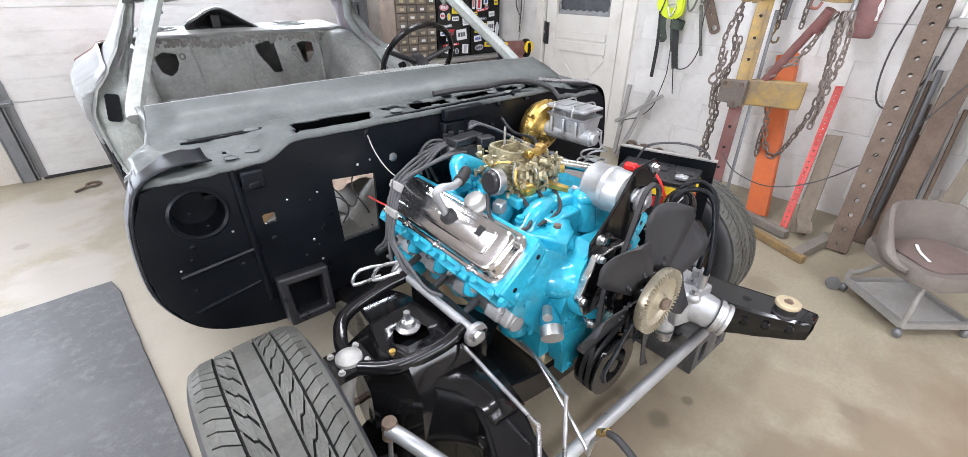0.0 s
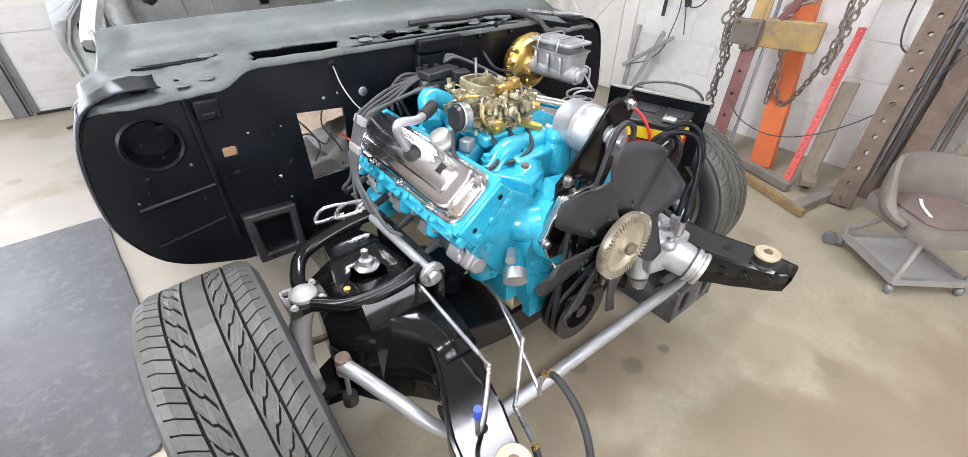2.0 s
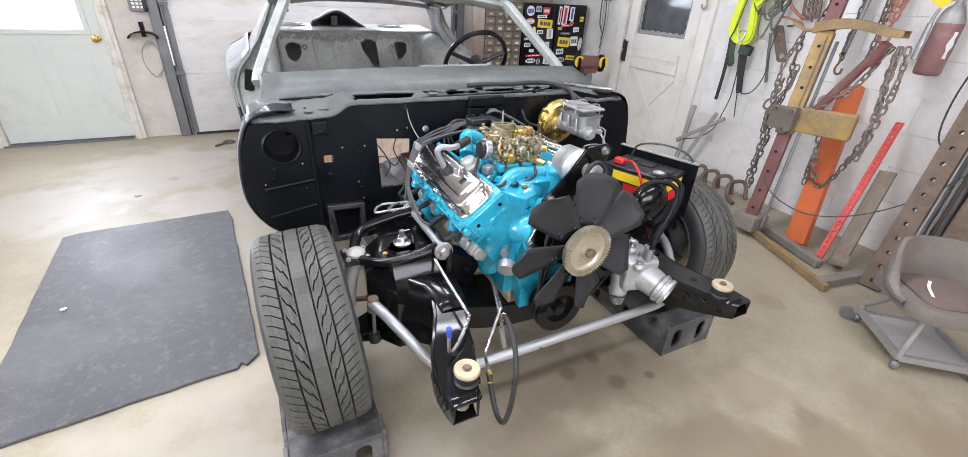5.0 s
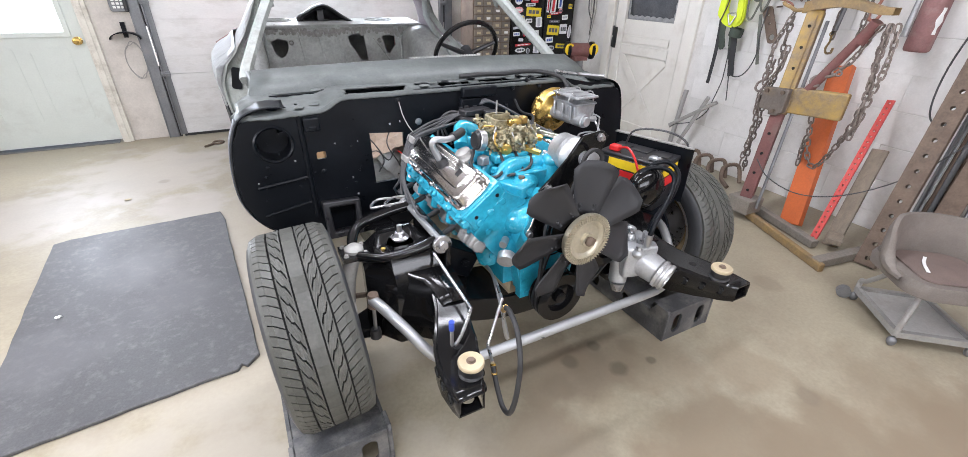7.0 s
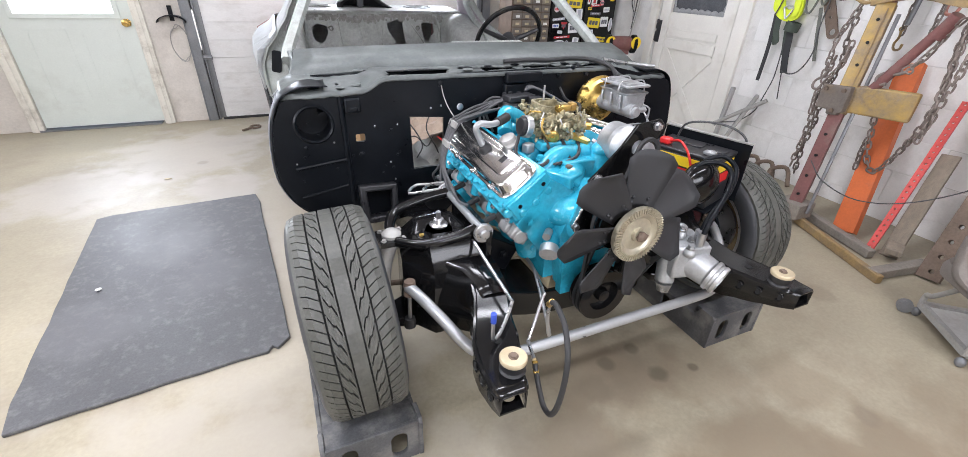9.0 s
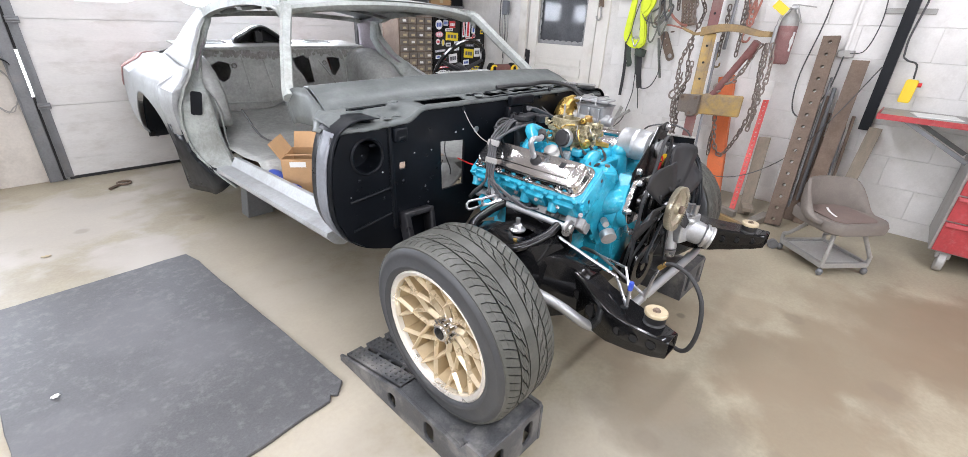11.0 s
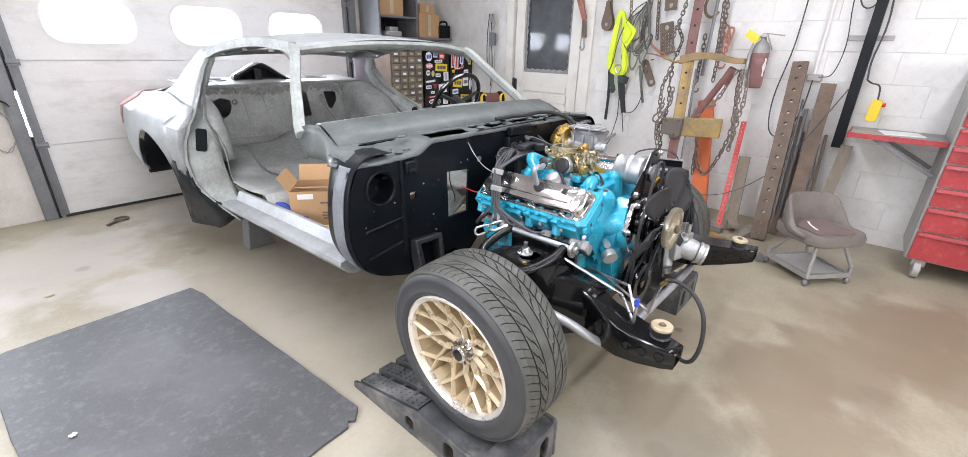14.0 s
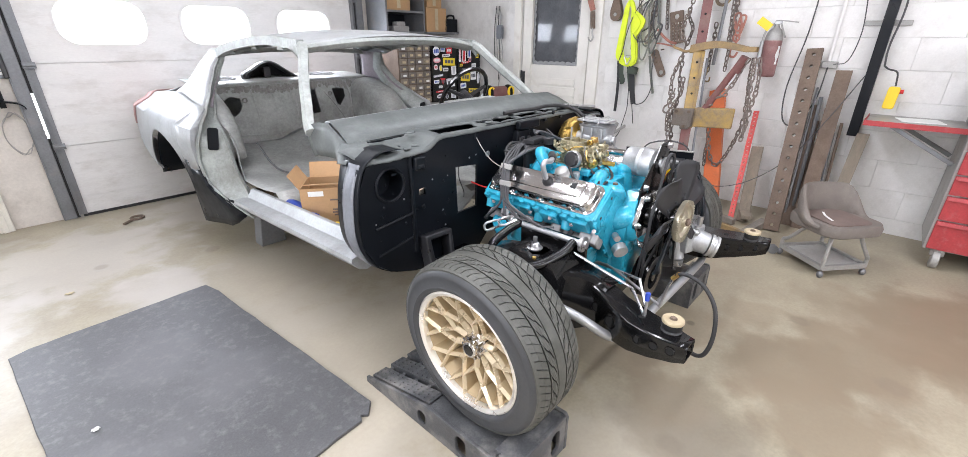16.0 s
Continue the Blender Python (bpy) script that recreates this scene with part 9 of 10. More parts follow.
for pts in ([(2.68, 1.06, 1.80), (2.655, 1.16, 1.72), (2.64, 1.24, 1.56), (2.632, 1.275, 1.42), (2.632, 1.29, 1.30), (2.64, 1.33, 1.18)],
            [(2.64, 1.225, 1.46), (2.636, 1.18, 1.40), (2.64, 1.12, 1.37), (2.65, 1.06, 1.39), (2.66, 1.02, 1.46)],
            [(2.665, 0.985, 1.30), (2.66, 0.985, 1.12), (2.66, 0.968, 1.0), (2.66, 0.985, 0.90), (2.66, 1.03, 0.825), (2.66, 1.09, 0.80), (2.66, 1.15, 0.815)],
            [(2.66, 1.16, 0.90), (2.66, 1.14, 0.79), (2.66, 1.105, 0.61)],
            [(2.66, 1.20, 1.0), (2.66, 1.19, 0.84), (2.66, 1.19, 0.74), (2.66, 1.22, 0.60), (2.65, 1.25, 0.48), (2.62, 1.34, 0.38), (2.5, 1.4, 0.36), (2.3, 1.3, 0.38)]):
    bm = B()
    tube(bm, pts, 0.0045, 6)
    solo("hanging_cable", bm, M_CABLE, "thin black cable drooping along the wall", "cable", "drooping cables")
for (y, z, w, h, nh, tilt, lb) in ((0.945, 1.185, 0.072, 0.26, 2, -27, "rusty pulling plate with a round hole"), (0.82, 1.49, 0.118, 0.27, 0, -10, "rusty perforated plate"), (0.835, 1.80, 0.105, 0.16, 1, -4, "small rusty drilled plate")):
    bm = B()
    hs = [disc(0.021, 12, (0, -h / 2 + 0.042))] + ([disc(0.008, 8, (0, h / 2 - 0.06)), disc(0.008, 8, (0, 0.01))] if nh == 2 else [])
    if nh == 0:
        hs = [disc(0.0075, 8, (-0.036 + 0.024 * i, -0.105 + 0.028 * j)) for i in range(4) for j in range(6)] + [disc(0.022, 10, (0, 0.09))]
    extrude(bm, rounded(w, h, 0.03 if nh == 2 else 0.008, 5), 0.012, Matrix.Translation((2.69, y, z)) @ rx(tilt) @ FACE_NX, hs)
    rod(bm, (2.685, y - 0.01, z + h / 2 - 0.012), (2.745, y - 0.01, z + h / 2 - 0.008), 0.006, n=8)
    solo("pull_plate", bm, M_RUST, lb + " hanging on the wall", "steel plate", "pull plates", smooth=False)
# snatch block: two cheeks over a sheave, on a shackle
sb = thing("snatch_block", "rusty snatch block pulley hanging on the wall", "pulley", (2.69, 1.44, 1.60))
cheek = [(-0.018, 0.20), (0.018, 0.20), (0.030, 0.12), (0.056, 0.03), (0.060, -0.01), (0.048, -0.045), (0.020, -0.066), (-0.020, -0.066), (-0.048, -0.045), (-0.060, -0.01), (-0.056, 0.03), (-0.030, 0.12)]
for x in (2.735, 2.69):
    bm = B()
    extrude(bm, cheek, 0.008, Matrix.Translation((x, 1.437, 1.625)) @ rx(-3) @ FACE_NX)
    part("cheek", bm, M_RUST, sb, "rusty cheek plate", smooth=False, bevel=0.002)
bm = B()
lathe(bm, [(0.0, -0.016), (0.052, -0.016), (0.044, 0.0), (0.052, 0.016), (0.0, 0.016)], Matrix.Translation((2.708, 1.437, 1.615)) @ ry(90), 24)
part("sheave", bm, M_GREYMET, sb, "worn grey sheave")
bm = B()
rod(bm, (2.735, 1.437, 1.615), (2.672, 1.437, 1.615), 0.016, n=12)
part("axle", bm, M_GREYMET, sb, "worn axle head", bevel=0.003)
bm = B()
tube(bm, [(2.71, 1.425, 1.80), (2.71, 1.42, 1.88), (2.71, 1.44, 1.92), (2.71, 1.46, 1.88), (2.71, 1.455, 1.80)], 0.009, 8)
part("shackle", bm, M_RUST, sb)
# load binder by the door
lbd = thing("load_binder", "faded orange-red load binder hanging by the door", "load binder", (2.70, 1.72, 1.4))
bm = B()
extrude(bm, [(-0.024, -0.15), (0.026, -0.15), (0.030, 0.15), (0.018, 0.17), (-0.020, 0.17), (-0.030, 0.15)], 0.022, Matrix.Translation((2.71, 1.752, 1.80)) @ rx(-22) @ FACE_NX, [disc(0.006, 8, (0, k)) for k in (-0.11, -0.04, 0.03)])
part("lever", bm, M_PINKRUST, lbd, "faded orange-red lever", smooth=False)
bm = B()
extrude(bm, rounded(0.044, 0.165, 0.010, 3), 0.016, Matrix.Translation((2.705, 1.688, 1.572)) @ rx(-7) @ FACE_NX, [disc(0.006, 8, (0, 0.03 * k - 0.045)) for k in range(4)])
part("strap_bar", bm, M_RUST, lbd, "dark rusty bar", smooth=False)
bm = B()
tube(bm, [(2.695, 1.68, 1.50), (2.69, 1.675, 1.45), (2.688, 1.665, 1.41), (2.688, 1.682, 1.378), (2.688, 1.708, 1.39), (2.688, 1.715, 1.415)], 0.009, 8)
part("hook", bm, M_GREYMET, lbd, "grey steel hook")
# puller on the floor by the wall, and loose iron
pl = thing("gear_puller", "grey steel puller leaning on the wall", "puller", (2.6, 1.35, 0.0))
bm = B()
beam(bm, (2.55, 1.45, 0.02), (2.68, 1.28, 0.60), 0.05, 0.03)
beam(bm, (2.60, 1.55, 0.30), (2.66, 1.18, 0.58), 0.035, 0.03)
beam(bm, (2.58, 1.50, 0.02), (2.66, 1.50, 0.62), 0.035, 0.03)
part("arm", bm, M_GREYMET, pl, smooth=False, bevel=0.006)
for i in range(5):
    bm = B()
    y = 0.75 + 0.13 * i
    tube(bm, [(2.45, y, 0.02), (2.5, y + 0.1, 0.05), (2.58, y + 0.15, 0.12), (2.65, y + 0.08, 0.14), (2.60, y, 0.03)], 0.016, 8)
    solo("iron_hook", bm, M_RUST, "rusty iron hook lying against the wall", "hook", "loose iron")

# ---- rolling tool chest with a side shelf ----
tc_ = thing("tool_chest", "scratched red rolling tool chest with many drawers", "tool chest", (2.45, -1.6, 0))
TX, TY0, TY1, TZ0, TZ1 = 2.20, -1.95, -1.20, 0.125, 1.36
bm = B()
span(bm, (TX + 0.012, TY0, TZ0), (2.72, TY1, TZ1))
part("carcass", bm, M_GREYMET, tc_, "dusty grey steel carcass", smooth=False, bevel=0.004)
zz = TZ0 + 0.01
for h in (0.20, 0.165, 0.13, 0.15, 0.11, 0.11, 0.10, 0.075, 0.075, 0.075):
    if zz + h > TZ1:
        break
    bm = B()
    extrude(bm, [(-TY1 + 0.015, zz), (-TY0 - 0.015, zz), (-TY0 - 0.015, zz + h - 0.012), (-TY1 + 0.015, zz + h - 0.012)], 0.022, Matrix.Translation((TX + 0.014, 0, 0)) @ FACE_NX)
    dr = part("drawer", bm, M_TOOLRED, tc_, "scratched red drawer front", smooth=False, bevel=0.003)
    bm = B()
    sweep(bm, [(TX - 0.014, TY0 + 0.02, zz + h - 0.024), (TX - 0.014, TY1 - 0.02, zz + h - 0.024)], [(-0.012, -0.008), (0.006, -0.010), (0.010, 0.006), (-0.006, 0.010)])
    part("pull", bm, M_TOOLRED, dr, "red full-width drawer pull", smooth=False)
    zz += h
for y in (TY1 - 0.08, TY0 + 0.08):
    bm = B()
    rod(bm, (TX + 0.03, y - 0.02, 0.06), (TX + 0.03, y + 0.02, 0.06), 0.06, n=22)
    cs = part("caster", bm, M_GREYMET, tc_, "grey caster wheel", bevel=0.006)
    bm = B()
    box(bm, (TX + 0.045, y, 0.105), (0.06, 0.07, 0.04))
    part("fork", bm, M_STEEL, cs, bevel=0.003)
    bm = B()
    rod(bm, (2.66, y - 0.02, 0.06), (2.66, y + 0.02, 0.06), 0.06, n=22)
    part("caster", bm, M_GREYMET, tc_, "grey caster wheel", bevel=0.006)
sh = thing("side_shelf", "red steel fold-down shelf on the side of the chest", "shelf", (2.5, -1.0, 0.8))
bm = B()
span(bm, (2.30, TY1 + 0.002, 0.868), (2.70, -0.70, 0.888))
part("shelf_top", bm, M_GREYMET, sh, "dusty grey shelf top", smooth=False, bevel=0.003)
bm = B()
span(bm, (2.29, -0.697, 0.856), (2.705, -0.69, 0.890))
span(bm, (2.288, TY1 + 0.002, 0.856), (2.298, -0.69, 0.890))
part("shelf_rim", bm, M_TOOLRED, sh, "red shelf rim", smooth=False)
for x in (2.33, 2.66):
    bm = B()
    beam(bm, (x, TY1 + 0.01, 0.66), (x, -0.84, 0.86), 0.010, 0.026)
    part("brace", bm, M_TRACK, sh, "dark steel shelf brace", smooth=False)
bm = B()
box(bm, (2.48, -0.97, 0.891), (0.20, 0.22, 0.004), rz(12))
solo("paper_sheet", bm, M_PAPER, "white paper sheet lying on the shelf", "paper", smooth=False)
pc = thing("pendant_control", "yellow hoist pendant hanging by its cable", "pendant control", (2.655, -0.765, 0.9))
bm = B()
extrude(bm, rounded(0.066, 0.150, 0.014, 4), 0.045, Matrix.Translation((2.68, -0.783, 1.012)) @ rx(2) @ FACE_NX)
part("case", bm, M_YELPLAST, pc, "yellow plastic case", smooth=False, bevel=0.004)
bm = B()
rod(bm, (2.655, -0.815, 1.055), (2.655, -0.838, 1.056), 0.014, n=12)
part("button", bm, M_REDPLAST, pc, "red button")

# ---- mechanic's stool ----
st = thing("rolling_stool", "dusty brown padded rolling mechanic's stool", "stool", (1.8, -0.73, 0))
TA, TB_, TC_, TD = (1.765, -0.492), (1.545, -0.752), (1.775, -0.948), (1.99, -0.69)
bm = B()
extrude(bm, [TA, TB_, TC_, TD], 0.012, Matrix.Translation((0, 0, 0.055)))
part("tray", bm, M_TRAY, st, "pale dusty metal tray", smooth=False, bevel=0.003)
bm = B()
for a, b in ((TA, TB_), (TB_, TC_), (TC_, TD), (TD, TA)):
    beam(bm, (*a, 0.068), (*b, 0.068), 0.022, 0.03)
part("tray_rim", bm, M_GREYMET, st, smooth=False)
for c in (TA, TB_, TC_, TD):
    bm = B()
    ball(bm, (c[0], c[1], 0.024), 0.024, (0.8, 0.8, 1), 12)
    if c == TA:
        rod(bm, (c[0] - 0.03, c[1] + 0.035, 0.032), (c[0] - 0.005, c[1] + 0.05, 0.032), 0.032, n=16)
    part("caster", bm, M_TRACK, st, "worn caster ball")
SC = Vector((1.715, -0.735, 0.285))
FD = Vector((-0.62, -0.78, 0)).normalized()
SD = Vector((FD.y, -FD.x, 0))             # to the sitter's right when seen from behind


def seat_pt(f, s, z):
    return SC + FD * f + SD * s + Vector((0, 0, z))


for c, f, s in ((TA, -0.10, 0.10), (TB_, 0.10, 0.10), (TC_, 0.12, -0.10), (TD, -0.08, -0.10)):
    bm = B()
    base = Vector((c[0], c[1], 0.06))
    top = seat_pt(f, s, -0.015)
    mid = base.lerp(top, 0.5) + (base - SC).normalized() * 0.03
    tube(bm, [base, base + Vector((0, 0, 0.06)), mid, top + Vector((0, 0, -0.02)), top], 0.012, 10)
    part("leg", bm, M_GREYMET, st, "bent grey tube leg")
bm = B()
rows = []
for k, (sc, z) in enumerate(((0.90, 0.0), (1.0, 0.012), (1.02, 0.05), (0.97, 0.075), (0.80, 0.070), (0.4, 0.060))):
    rows.append([seat_pt(y * sc, x * sc, z) for x, y in rounded(0.40, 0.38, 0.10, 5)])
grid(bm, rows, close=True)
bm.verts.ensure_lookup_table()
bm.faces.new(bm.verts[-24:])
part("seat", bm, M_SEAT, st, "dusty grey-brown seat cushion")
bm = B()
extrude(bm, rounded(0.28, 0.28, 0.05, 5), 0.006, Matrix(((SD.x, FD.x, 0, SC.x), (SD.y, FD.y, 0, SC.y), (0, 0, 1, SC.z + 0.069), (0, 0, 0, 1))))
part("seat_pad", bm, M_SEATPAD, st, "worn dark brown seat pad", smooth=False)
bm = B()
rows = []
for i in range(25):
    a = radians(18 - 216 * i / 24)
    e = abs(i - 12) / 12
    u = min(1, max(0, (0.95 - e) / 0.55))
    hgt = 0.035 + 0.19 * u * u * (3 - 2 * u)
    f, s = 0.17 * math.sin(a), 0.195 * math.cos(a)
    if math.sin(a) > 0:
        f *= 1.6
    lean = 1.0 + 0.14 * (hgt / 0.26)
    ring = []
    for j in range(10):
        b_ = 2 * math.pi * j / 10
        k = 1 + 0.13 * math.cos(b_)
        hh = 0.03 + hgt * (0.5 + 0.5 * math.sin(b_))
        kk = k * lerp(1.0, lean, (0.5 + 0.5 * math.sin(b_)))
        ring.append(seat_pt(f * kk, s * kk, hh))
    rows.append(ring)
grid(bm, rows, close=True)
part("backrest", bm, M_SEAT, st, "dusty wrap-around backrest")
bm = B()
strap(bm, [seat_pt(-0.08, 0.02, 0.079), seat_pt(-0.02, 0.06, 0.079), seat_pt(0.06, 0.09, 0.079)], 0.012, 0.003)
part("tape_scrap", bm, M_PAPER, st, "white tape scrap", smooth=False)

# ---- back corner: bench, parts drawers, stickered cabinet, shelf ----
wb = thing("workbench", "grey steel workbench in the corner", "workbench", (2.05, 3.6, 0))
bm = B()
span(bm, (1.42, 3.16, 0.66), (2.72, 3.97, 0.70))
part("worktop", bm, M_GREYMET, wb, smooth=False, bevel=0.004)
for x in (1.46, 2.68):
    for y in (3.2, 3.93):
        bm = B()
        span(bm, (x - 0.025, y - 0.025, 0), (x + 0.025, y + 0.025, 0.66))
        part("leg", bm, M_TRACK, wb, smooth=False)
pb = thing("parts_cabinet", "dusty brown small-parts drawer cabinet on the bench", "drawer cabinet", (1.64, 3.4, 0.70))
bm = B()
span(bm, (1.42, 3.262, 0.70), (1.868, 3.55, 1.34))
part("carcass", bm, M_RUST, pb, smooth=False)
for i in range(4):
    for j in range(9):
        bm = B()
        x0, z0 = 1.43 + 0.109 * i, 0.712 + 0.069 * j
        span(bm, (x0 + 0.004, 3.248, z0 + 0.004), (x0 + 0.104, 3.262, z0 + 0.063))
        dd = part("drawer", bm, M_SEAT if (i + j) % 3 else M_WOOD, pb, smooth=False, bevel=0.003)
        bm = B()
        box(bm, (x0 + 0.054, 3.243, z0 + 0.030), (0.04, 0.008, 0.022))
        part("label_holder", bm, M_PAPER if (i * 3 + j) % 4 == 0 else M_CREAM, dd, smooth=False)
kb = thing("stickered_cabinet", "black steel cabinet covered with coloured stickers", "cabinet", (2.27, 3.4, 0.70))
bm = B()
span(bm, (1.875, 3.25, 0.70), (2.69, 3.60, 1.34))
part("body", bm, M_BLKGLOSS, kb, smooth=False, bevel=0.004)
for x0, x1 in ((1.88, 2.275), (2.29, 2.685)):
    bm = B()
    span(bm, (x0, 3.238, 0.71), (x1, 3.25, 1.33))
    part("door", bm, M_BLKGLOSS, kb, "gloss black cabinet door", smooth=False, bevel=0.002)
random.seed(21)
PALE = [mat("sticker_%s" % n, c, 0.45, var=0.05, bump=0) for n, c in (("white", (0.78, 0.78, 0.8)), ("yellow", (0.80, 0.62, 0.02)), ("red", (0.55, 0.03, 0.04)), ("blue", (0.05, 0.10, 0.38)), ("grey", (0.45, 0.46, 0.5)), ("pink", (0.72, 0.30, 0.34)), ("dark", (0.10, 0.10, 0.12)))]
W, Y_, R_, U, G, P_, D = PALE
for x, z, w, h, m1, m2, rnd in ((1.95, 1.265, 0.10, 0.10, W, U, 1), (2.05, 1.285, 0.07, 0.06, G, U, 0), (2.15, 1.27, 0.09, 0.07, R_, W, 0), (1.955, 1.165, 0.11, 0.06, P_, W, 1), (2.10, 1.215, 0.12, 0.03, W, D, 0), (2.145, 1.145, 0.19, 0.085, Y_, D, 0),
                                (1.935, 1.09, 0.06, 0.06, W, R_, 1), (2.01, 1.08, 0.05, 0.07, G, Y_, 1), (2.09, 1.06, 0.08, 0.04, W, D, 0), (2.22, 1.045, 0.08, 0.10, W, G, 0), (1.97, 0.995, 0.15, 0.025, G, W, 0), (1.94, 0.93, 0.08, 0.04, W, U, 0),
                                (2.04, 0.93, 0.08, 0.07, R_, D, 2), (2.165, 0.91, 0.13, 0.10, W, D, 0), (2.0, 0.87, 0.06, 0.03, W, G, 0), (2.03, 0.82, 0.2, 0.022, R_, W, 0), (2.0, 0.765, 0.13, 0.05, W, D, 1), (2.1, 0.755, 0.05, 0.06, G, D, 1), (2.21, 0.77, 0.08, 0.09, W, G, 0),
                                (2.33, 1.23, 0.035, 0.18, W, R_, 0), (2.40, 1.23, 0.07, 0.20, W, R_, 0), (2.49, 1.25, 0.06, 0.14, W, U, 0), (2.42, 1.13, 0.13, 0.025, R_, W, 0), (2.50, 1.155, 0.05, 0.05, P_, D, 1), (2.35, 1.10, 0.05, 0.03, Y_, D, 0),
                                (2.57, 1.09, 0.08, 0.05, W, G, 0), (2.42, 0.96, 0.16, 0.10, Y_, D, 0), (2.56, 0.97, 0.10, 0.10, W, D, 0), (2.38, 0.86, 0.10, 0.06, W, U, 0), (2.65, 0.94, 0.05, 0.14, W, G, 1), (2.40, 0.77, 0.12, 0.06, G, D, 1), (2.56, 0.79, 0.17, 0.05, Y_, D, 0), (2.63, 1.2, 0.05, 0.05, Y_, D, 0), (2.43, 1.05, 0.14, 0.03, D, G, 0)):
    bm = B()
    sh_ = [(w / 2 * math.cos(a), h / 2 * math.sin(a)) for a in [2 * math.pi * i / 20 for i in range(20)]] if rnd == 1 else [(-w / 2, h / 2), (0, -h / 2), (w / 2, h / 2)] if rnd == 2 else rounded(w, h, 0.006, 2)
    if rnd == 2:
        sh_ = sh_[::1]
    tiltm = Matrix.Translation((x, 3.2375, z)) @ ry(random.uniform(-5, 5)) @ FACE_NY
    extrude(bm, sh_, 0.0015, tiltm)
    sk = part("sticker", bm, m1, kb, "coloured sticker", smooth=False)
    bm = B()
    if h > w:
        extrude(bm, rounded(w * 0.45, h * 0.8, 0.004, 2), 0.001, Matrix.Translation((0, -0.0018, 0)) @ tiltm)
    else:
        for q in range(3):
            extrude(bm, rounded(w * 0.2, h * 0.42, 0.003, 2, ((q - 1) * w * 0.25, 0)), 0.001, Matrix.Translation((0, -0.0018, 0)) @ tiltm)
    part("printed_shape", bm, m2, sk, smooth=False)
# shelf with boxes on the back wall
sf = thing("wall_shelf", "dark grey steel shelf unit on the back wall", "shelf", (1.85, 3.85, 1.4))
for z in (1.46, 1.68, 1.92):
    bm = B()
    span(bm, (1.58, 3.62, z - 0.012), (2.70 if z < 1.5 else 2.12, 3.99, z + 0.012))
    part("board", bm, M_TRACK, sf, smooth=False, bevel=0.003)
for x in (1.58, 2.12):
    bm = B()
    span(bm, (x - 0.012, 3.62, 1.44), (x + 0.012, 3.99, 2.15))
    part("upright", bm, M_TRACK, sf, smooth=False)
bm = B()
span(bm, (1.60, 3.97, 1.47), (2.10, 3.985, 2.1))
part("back_sheet", bm, M_BLKSATIN, sf, smooth=False)
for (x0, x1, z0, z1, y0, lb) in ((1.62, 1.95, 1.694, 1.87, 3.66, "brown cardboard box on the shelf"), (2.17, 2.50, 1.474, 1.74, 3.64, "taped cardboard box on the shelf"), (2.22, 2.46, 1.745, 1.85, 3.68, "open cardboard box on another box")):
    bm = B()
    span(bm, (x0, y0, z0), (x1, 3.94, z1))
    cbx = solo("shelf_box", bm, M_CARD, lb, "box", "shelf boxes", smooth=False, bevel=0.004)
    bm = B()
    span(bm, ((x0 + x1) / 2 - 0.025, y0 - 0.002, z0 + 0.02), ((x0 + x1) / 2 + 0.025, y0 - 0.0005, z1 - 0.01))
    part("tape", bm, M_CREAM, cbx, smooth=False)
bm = B()
box(bm, (1.80, 3.72, 1.50), (0.22, 0.14, 0.06))
box(bm, (1.80, 3.70, 1.55), (0.12, 0.1, 0.05))
solo("power_tool", bm, M_GREYMET, "grey power tool lying on the shelf", "tool", bevel=0.01)
bm = B()
box(bm, (2.58, 3.74, 1.55), (0.22, 0.2, 0.15))
tube(bm, [(2.50, 3.66, 1.61), (2.53, 3.64, 1.66), (2.62, 3.64, 1.66), (2.65, 3.66, 1.61)], 0.012, 8)
solo("tool_case", bm, M_BLKSATIN, "black tool case on the shelf", "tool case", bevel=0.015)
# grinder on its pedestal
gr = thing("bench_grinder", "dusty red bench grinder on a pedestal with a yellow cap", "grinder", (2.28, 2.55, 0))
bm = B()
rod(bm, (2.30, 2.58, 0.0), (2.30, 2.58, 0.74), 0.045, n=16)
box(bm, (2.30, 2.58, 0.012), (0.32, 0.32, 0.024))
part("pedestal", bm, M_TRACK, gr, bevel=0.003)
bm = B()
rod(bm, (2.19, 2.62, 0.83), (2.38, 2.56, 0.83), 0.07, n=20)
box(bm, (2.29, 2.59, 0.76), (0.16, 0.12, 0.05))
part("motor", bm, M_MAROON, gr, "faded red motor", bevel=0.006)
for x, y in ((2.40, 2.55), (2.16, 2.63)):
    bm = B()
    rod(bm, (x, y, 0.83), (x + 0.03, y - 0.01, 0.83), 0.085, n=24)
    wg = part("wheel_guard", bm, M_BLKSATIN, gr, "black wheel guard", bevel=0.004)
    bm = B()
    extrude(bm, disc(0.055, 20), 0.012, Matrix.Translation((x + 0.0, y - 0.055, 0.845)) @ FACE_NY, [disc(0.02, 12)])
    part("yellow_ring", bm, M_YELPLAST, wg, "yellow ring", smooth=False)
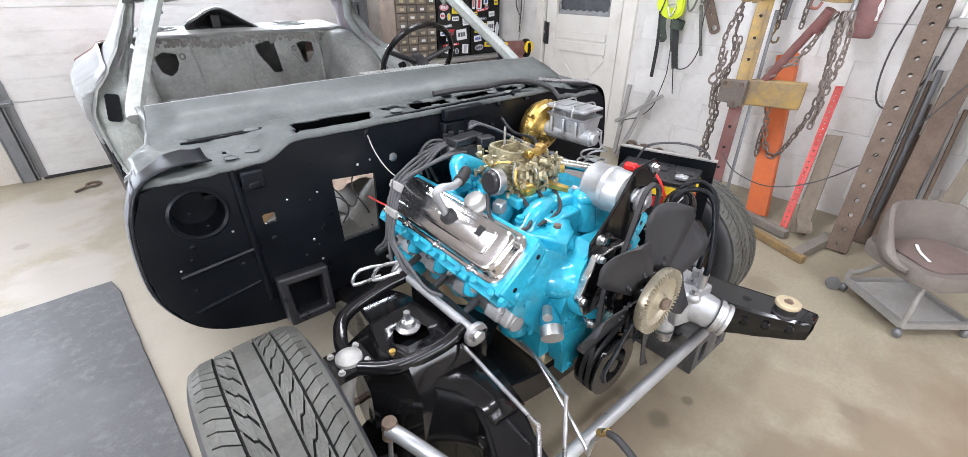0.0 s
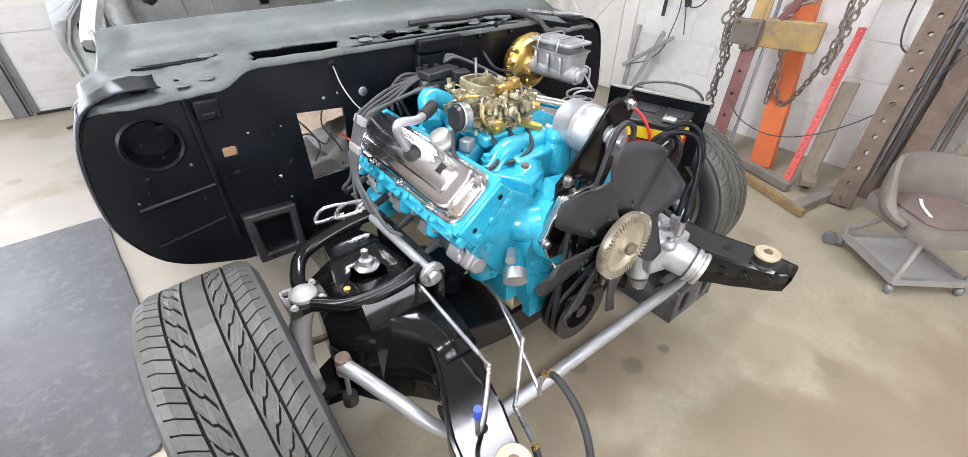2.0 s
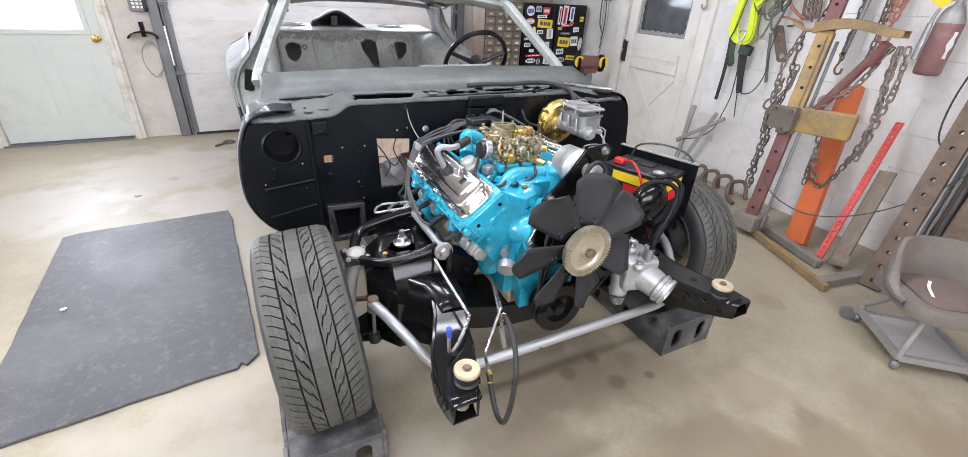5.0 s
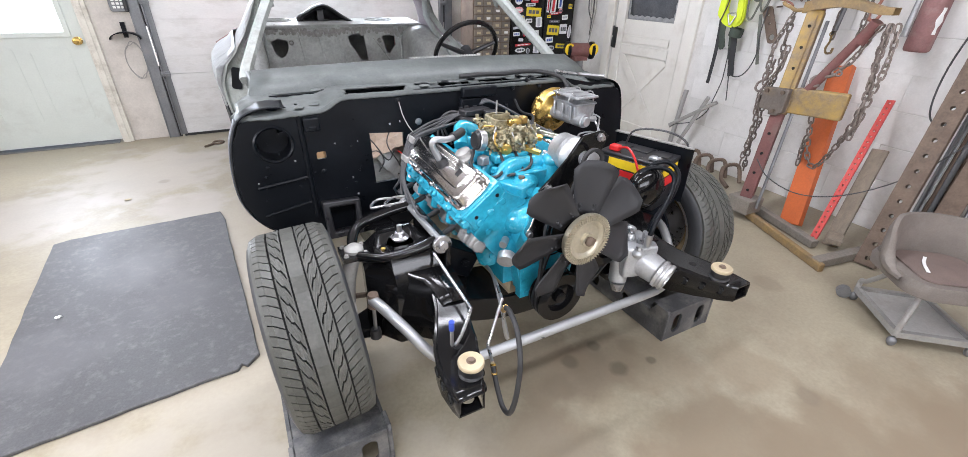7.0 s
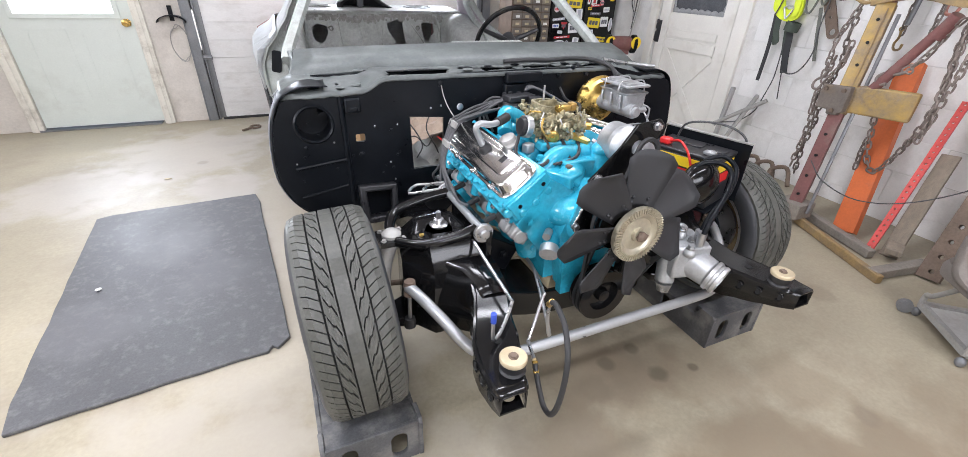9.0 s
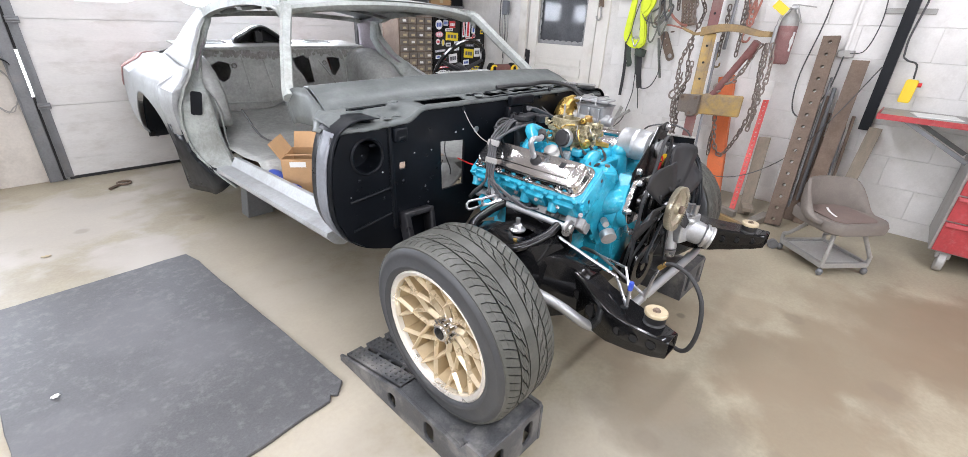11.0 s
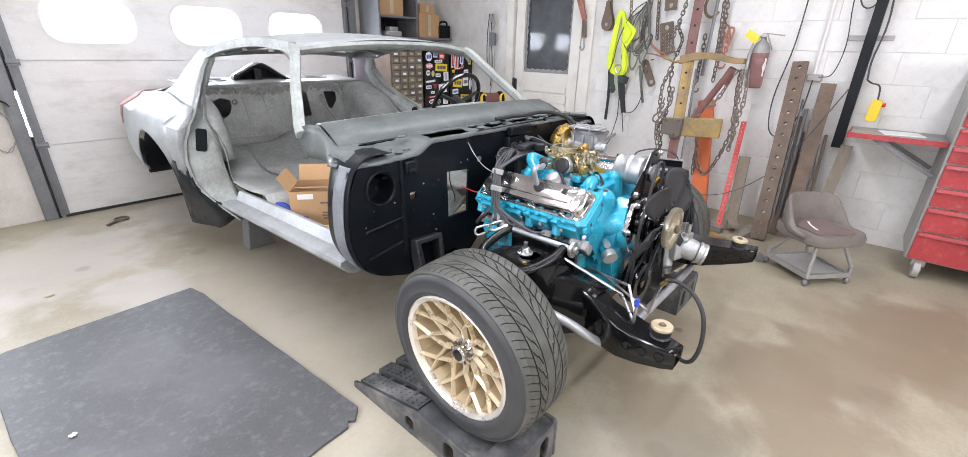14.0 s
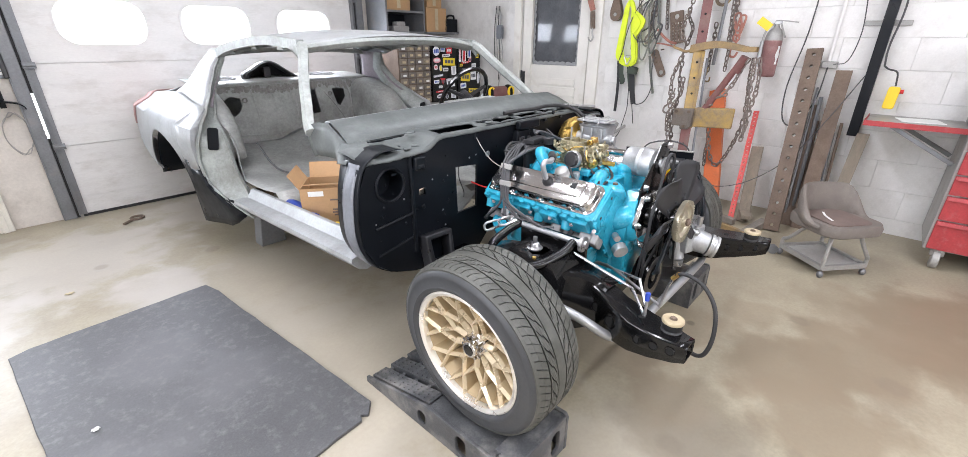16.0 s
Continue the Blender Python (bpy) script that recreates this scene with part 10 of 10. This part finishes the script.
# rope hoist on the wall by the corner
rh = thing("rope_hoist", "small grey rope hoist hanging on the corner wall", "hoist", (2.7, 2.95, 1.3))
bm = B()
extrude(bm, rounded(0.075, 0.15, 0.02, 4), 0.05, Matrix.Translation((2.72, 2.92, 1.47)) @ FACE_NX)
part("casing", bm, M_BAND, rh, "blue-grey steel casing", smooth=False, bevel=0.006)
for i in range(4):
    bm = B()
    tube(bm, [(2.70, 2.92 + 0.02 * i, 1.75), (2.68, 2.90 + 0.03 * i, 1.5), (2.69, 2.87 + 0.04 * i, 1.2), (2.69, 2.93, 0.85 + 0.08 * i)], 0.006, 6)
    part("rope", bm, M_CABLE if i % 2 else M_GREYMET, rh, "hanging rope")
bm = B()
tube(bm, [(2.70, 2.92, 1.57), (2.69, 2.90, 1.64), (2.69, 2.93, 1.68), (2.69, 2.96, 1.64)], 0.012, 8)
part("hook", bm, M_STEEL, rh, "steel hook")
cd2 = thing("corner_conduit", "white painted conduit with a socket box", "conduit", (2.5, 3.95, 1.7))
bm = B()
for x in (2.42, 2.47):
    rod(bm, (x, 3.985, 1.8), (x, 3.985, 2.88), 0.012, n=8)
part("pipe", bm, M_DOORW, cd2)
bm = B()
box(bm, (2.45, 3.97, 1.80), (0.10, 0.06, 0.08))
part("socket_box", bm, M_PAPER, cd2, bevel=0.004)

# ---- things on the back wall beside the grey door ----
kp = thing("wall_phone", "grey and black wall telephone by the door", "telephone", (-1.63, 3.98, 1.15))
bm = B()
extrude(bm, rounded(0.13, 0.17, 0.02, 4), 0.05, Matrix.Translation((-1.60, 4.018, 1.20)) @ FACE_NY)
part("body", bm, M_TRACK, kp, smooth=False, bevel=0.005)
bm = B()
for i in range(3):
    for j in range(4):
        box(bm, (-1.63 + 0.03 * i, 3.966, 1.15 + 0.028 * j), (0.02, 0.006, 0.018))
part("keypad", bm, M_PAPER, kp, "pale keypad", smooth=False)
bm = B()
box(bm, (-1.545, 3.955, 1.20), (0.03, 0.04, 0.17))
part("handset", bm, M_BLKPLAST, kp, "black handset", bevel=0.008)
bm = B()
rows = []
for i in range(13):
    a = math.pi * i / 12
    rows.append([(-1.62 + 0.11 * math.cos(a), 3.90, 0.90 + 0.055 * math.sin(a)), (-1.62 + 0.11 * math.cos(a), 4.015, 0.90 + 0.055 * math.sin(a))])
grid(bm, rows)
box(bm, (-1.62, 4.01, 0.97), (0.03, 0.02, 0.12))
solo("hose_bracket", bm, M_BLKSATIN, "black curved hose bracket on the wall", "bracket", solid=0.006)
bm = B()
pts = []
for i in range(30):
    a = 2 * math.pi * i / 15
    pts.append((-1.60 + 0.075 * math.cos(a), 3.985, 0.72 + (0.13 + 0.01 * (i % 4)) * math.sin(a)))
tube(bm, pts, 0.004, 6, 2)
solo("wire_coil", bm, M_GREYMET, "thin grey wire coil hanging on the wall", "wire")
bm = B()
sweep(bm, [(-1.12 + 0.045 * math.cos(2 * math.pi * i / 16), 3.60 + 0.045 * math.sin(2 * math.pi * i / 16), 0.012) for i in range(17)], [(0.009 * math.cos(2 * math.pi * i / 6), 0.009 * math.sin(2 * math.pi * i / 6)) for i in range(6)], closed=True)
rod(bm, (-1.155, 3.57, 0.012), (-1.23, 3.50, 0.012), 0.010, n=8)
solo("floor_ring", bm, M_RUST, "rusty ring tool lying on the floor", "ring tool")
for (x, y, z, w, h, mt, nm, lb) in ((-1.69, 2.455, 0.0, 0.05, 0.025, M_CREAM, "dry_leaf", "dry leaf lying on the floor"), (-1.777, 1.073, 0.016, 0.03, 0.02, M_PAPER, "paper_scrap", "white scrap lying on the mat"), (-0.91, -0.20, 0.0, 0.05, 0.06, M_PAPER, "crumpled_paper", "crumpled white paper beside the ramp")):
    bm = B()
    rows = [[(x + w * (i / 4 - 0.5) * (1 - 0.3 * abs(j - 2)), y + h * (j / 4 - 0.5), z + 0.004 + 0.006 * math.sin(i * 2.3 + j * 1.7) ** 2 * (3 if "crumpled" in nm else 1)) for i in range(5)] for j in range(5)]
    grid(bm, rows)
    solo(nm, bm, mt, lb, "litter", solid=0.002)

# ---- wall blocks, laid in courses ----
bm = B()
w_, h_ = 0.426, 0.212
rows = [rounded(w_, h_, 0.008, 2), rounded(w_ - 0.005, h_ - 0.005, 0.008, 2)]
v0 = [bm.verts.new((0.0, x, y)) for x, y in rows[0]]
v1 = [bm.verts.new((-0.0022, x, y)) for x, y in rows[1]]
n = len(v0)
for i in range(n):
    bm.faces.new((v0[i], v0[(i + 1) % n], v1[(i + 1) % n], v1[i]))
bm.faces.new(v1)
bmesh.ops.recalc_face_normals(bm, faces=bm.faces)
block_mesh = bpy.data.meshes.new("block")
bm.to_mesh(block_mesh)
bm.free()
block_mesh.materials.append(M_BLOCK)
random.seed(8)
for j in range(13):
    z = 0.015 + 0.214 * j
    off = 0.214 if j % 2 else 0.0
    for i in range(10):
        y = -2.33 + off + 0.428 * i
        if y + 0.214 > DY0 - 0.13:
            continue
        ob = new("block", block_mesh)
        ob.parent = wall_e
        ob.matrix_basis = Matrix.Translation((XR + 0.003 + random.uniform(-0.0012, 0.0006), y + random.uniform(-0.002, 0.002), z + random.uniform(-0.002, 0.002))) @ rx(random.uniform(-0.3, 0.3))
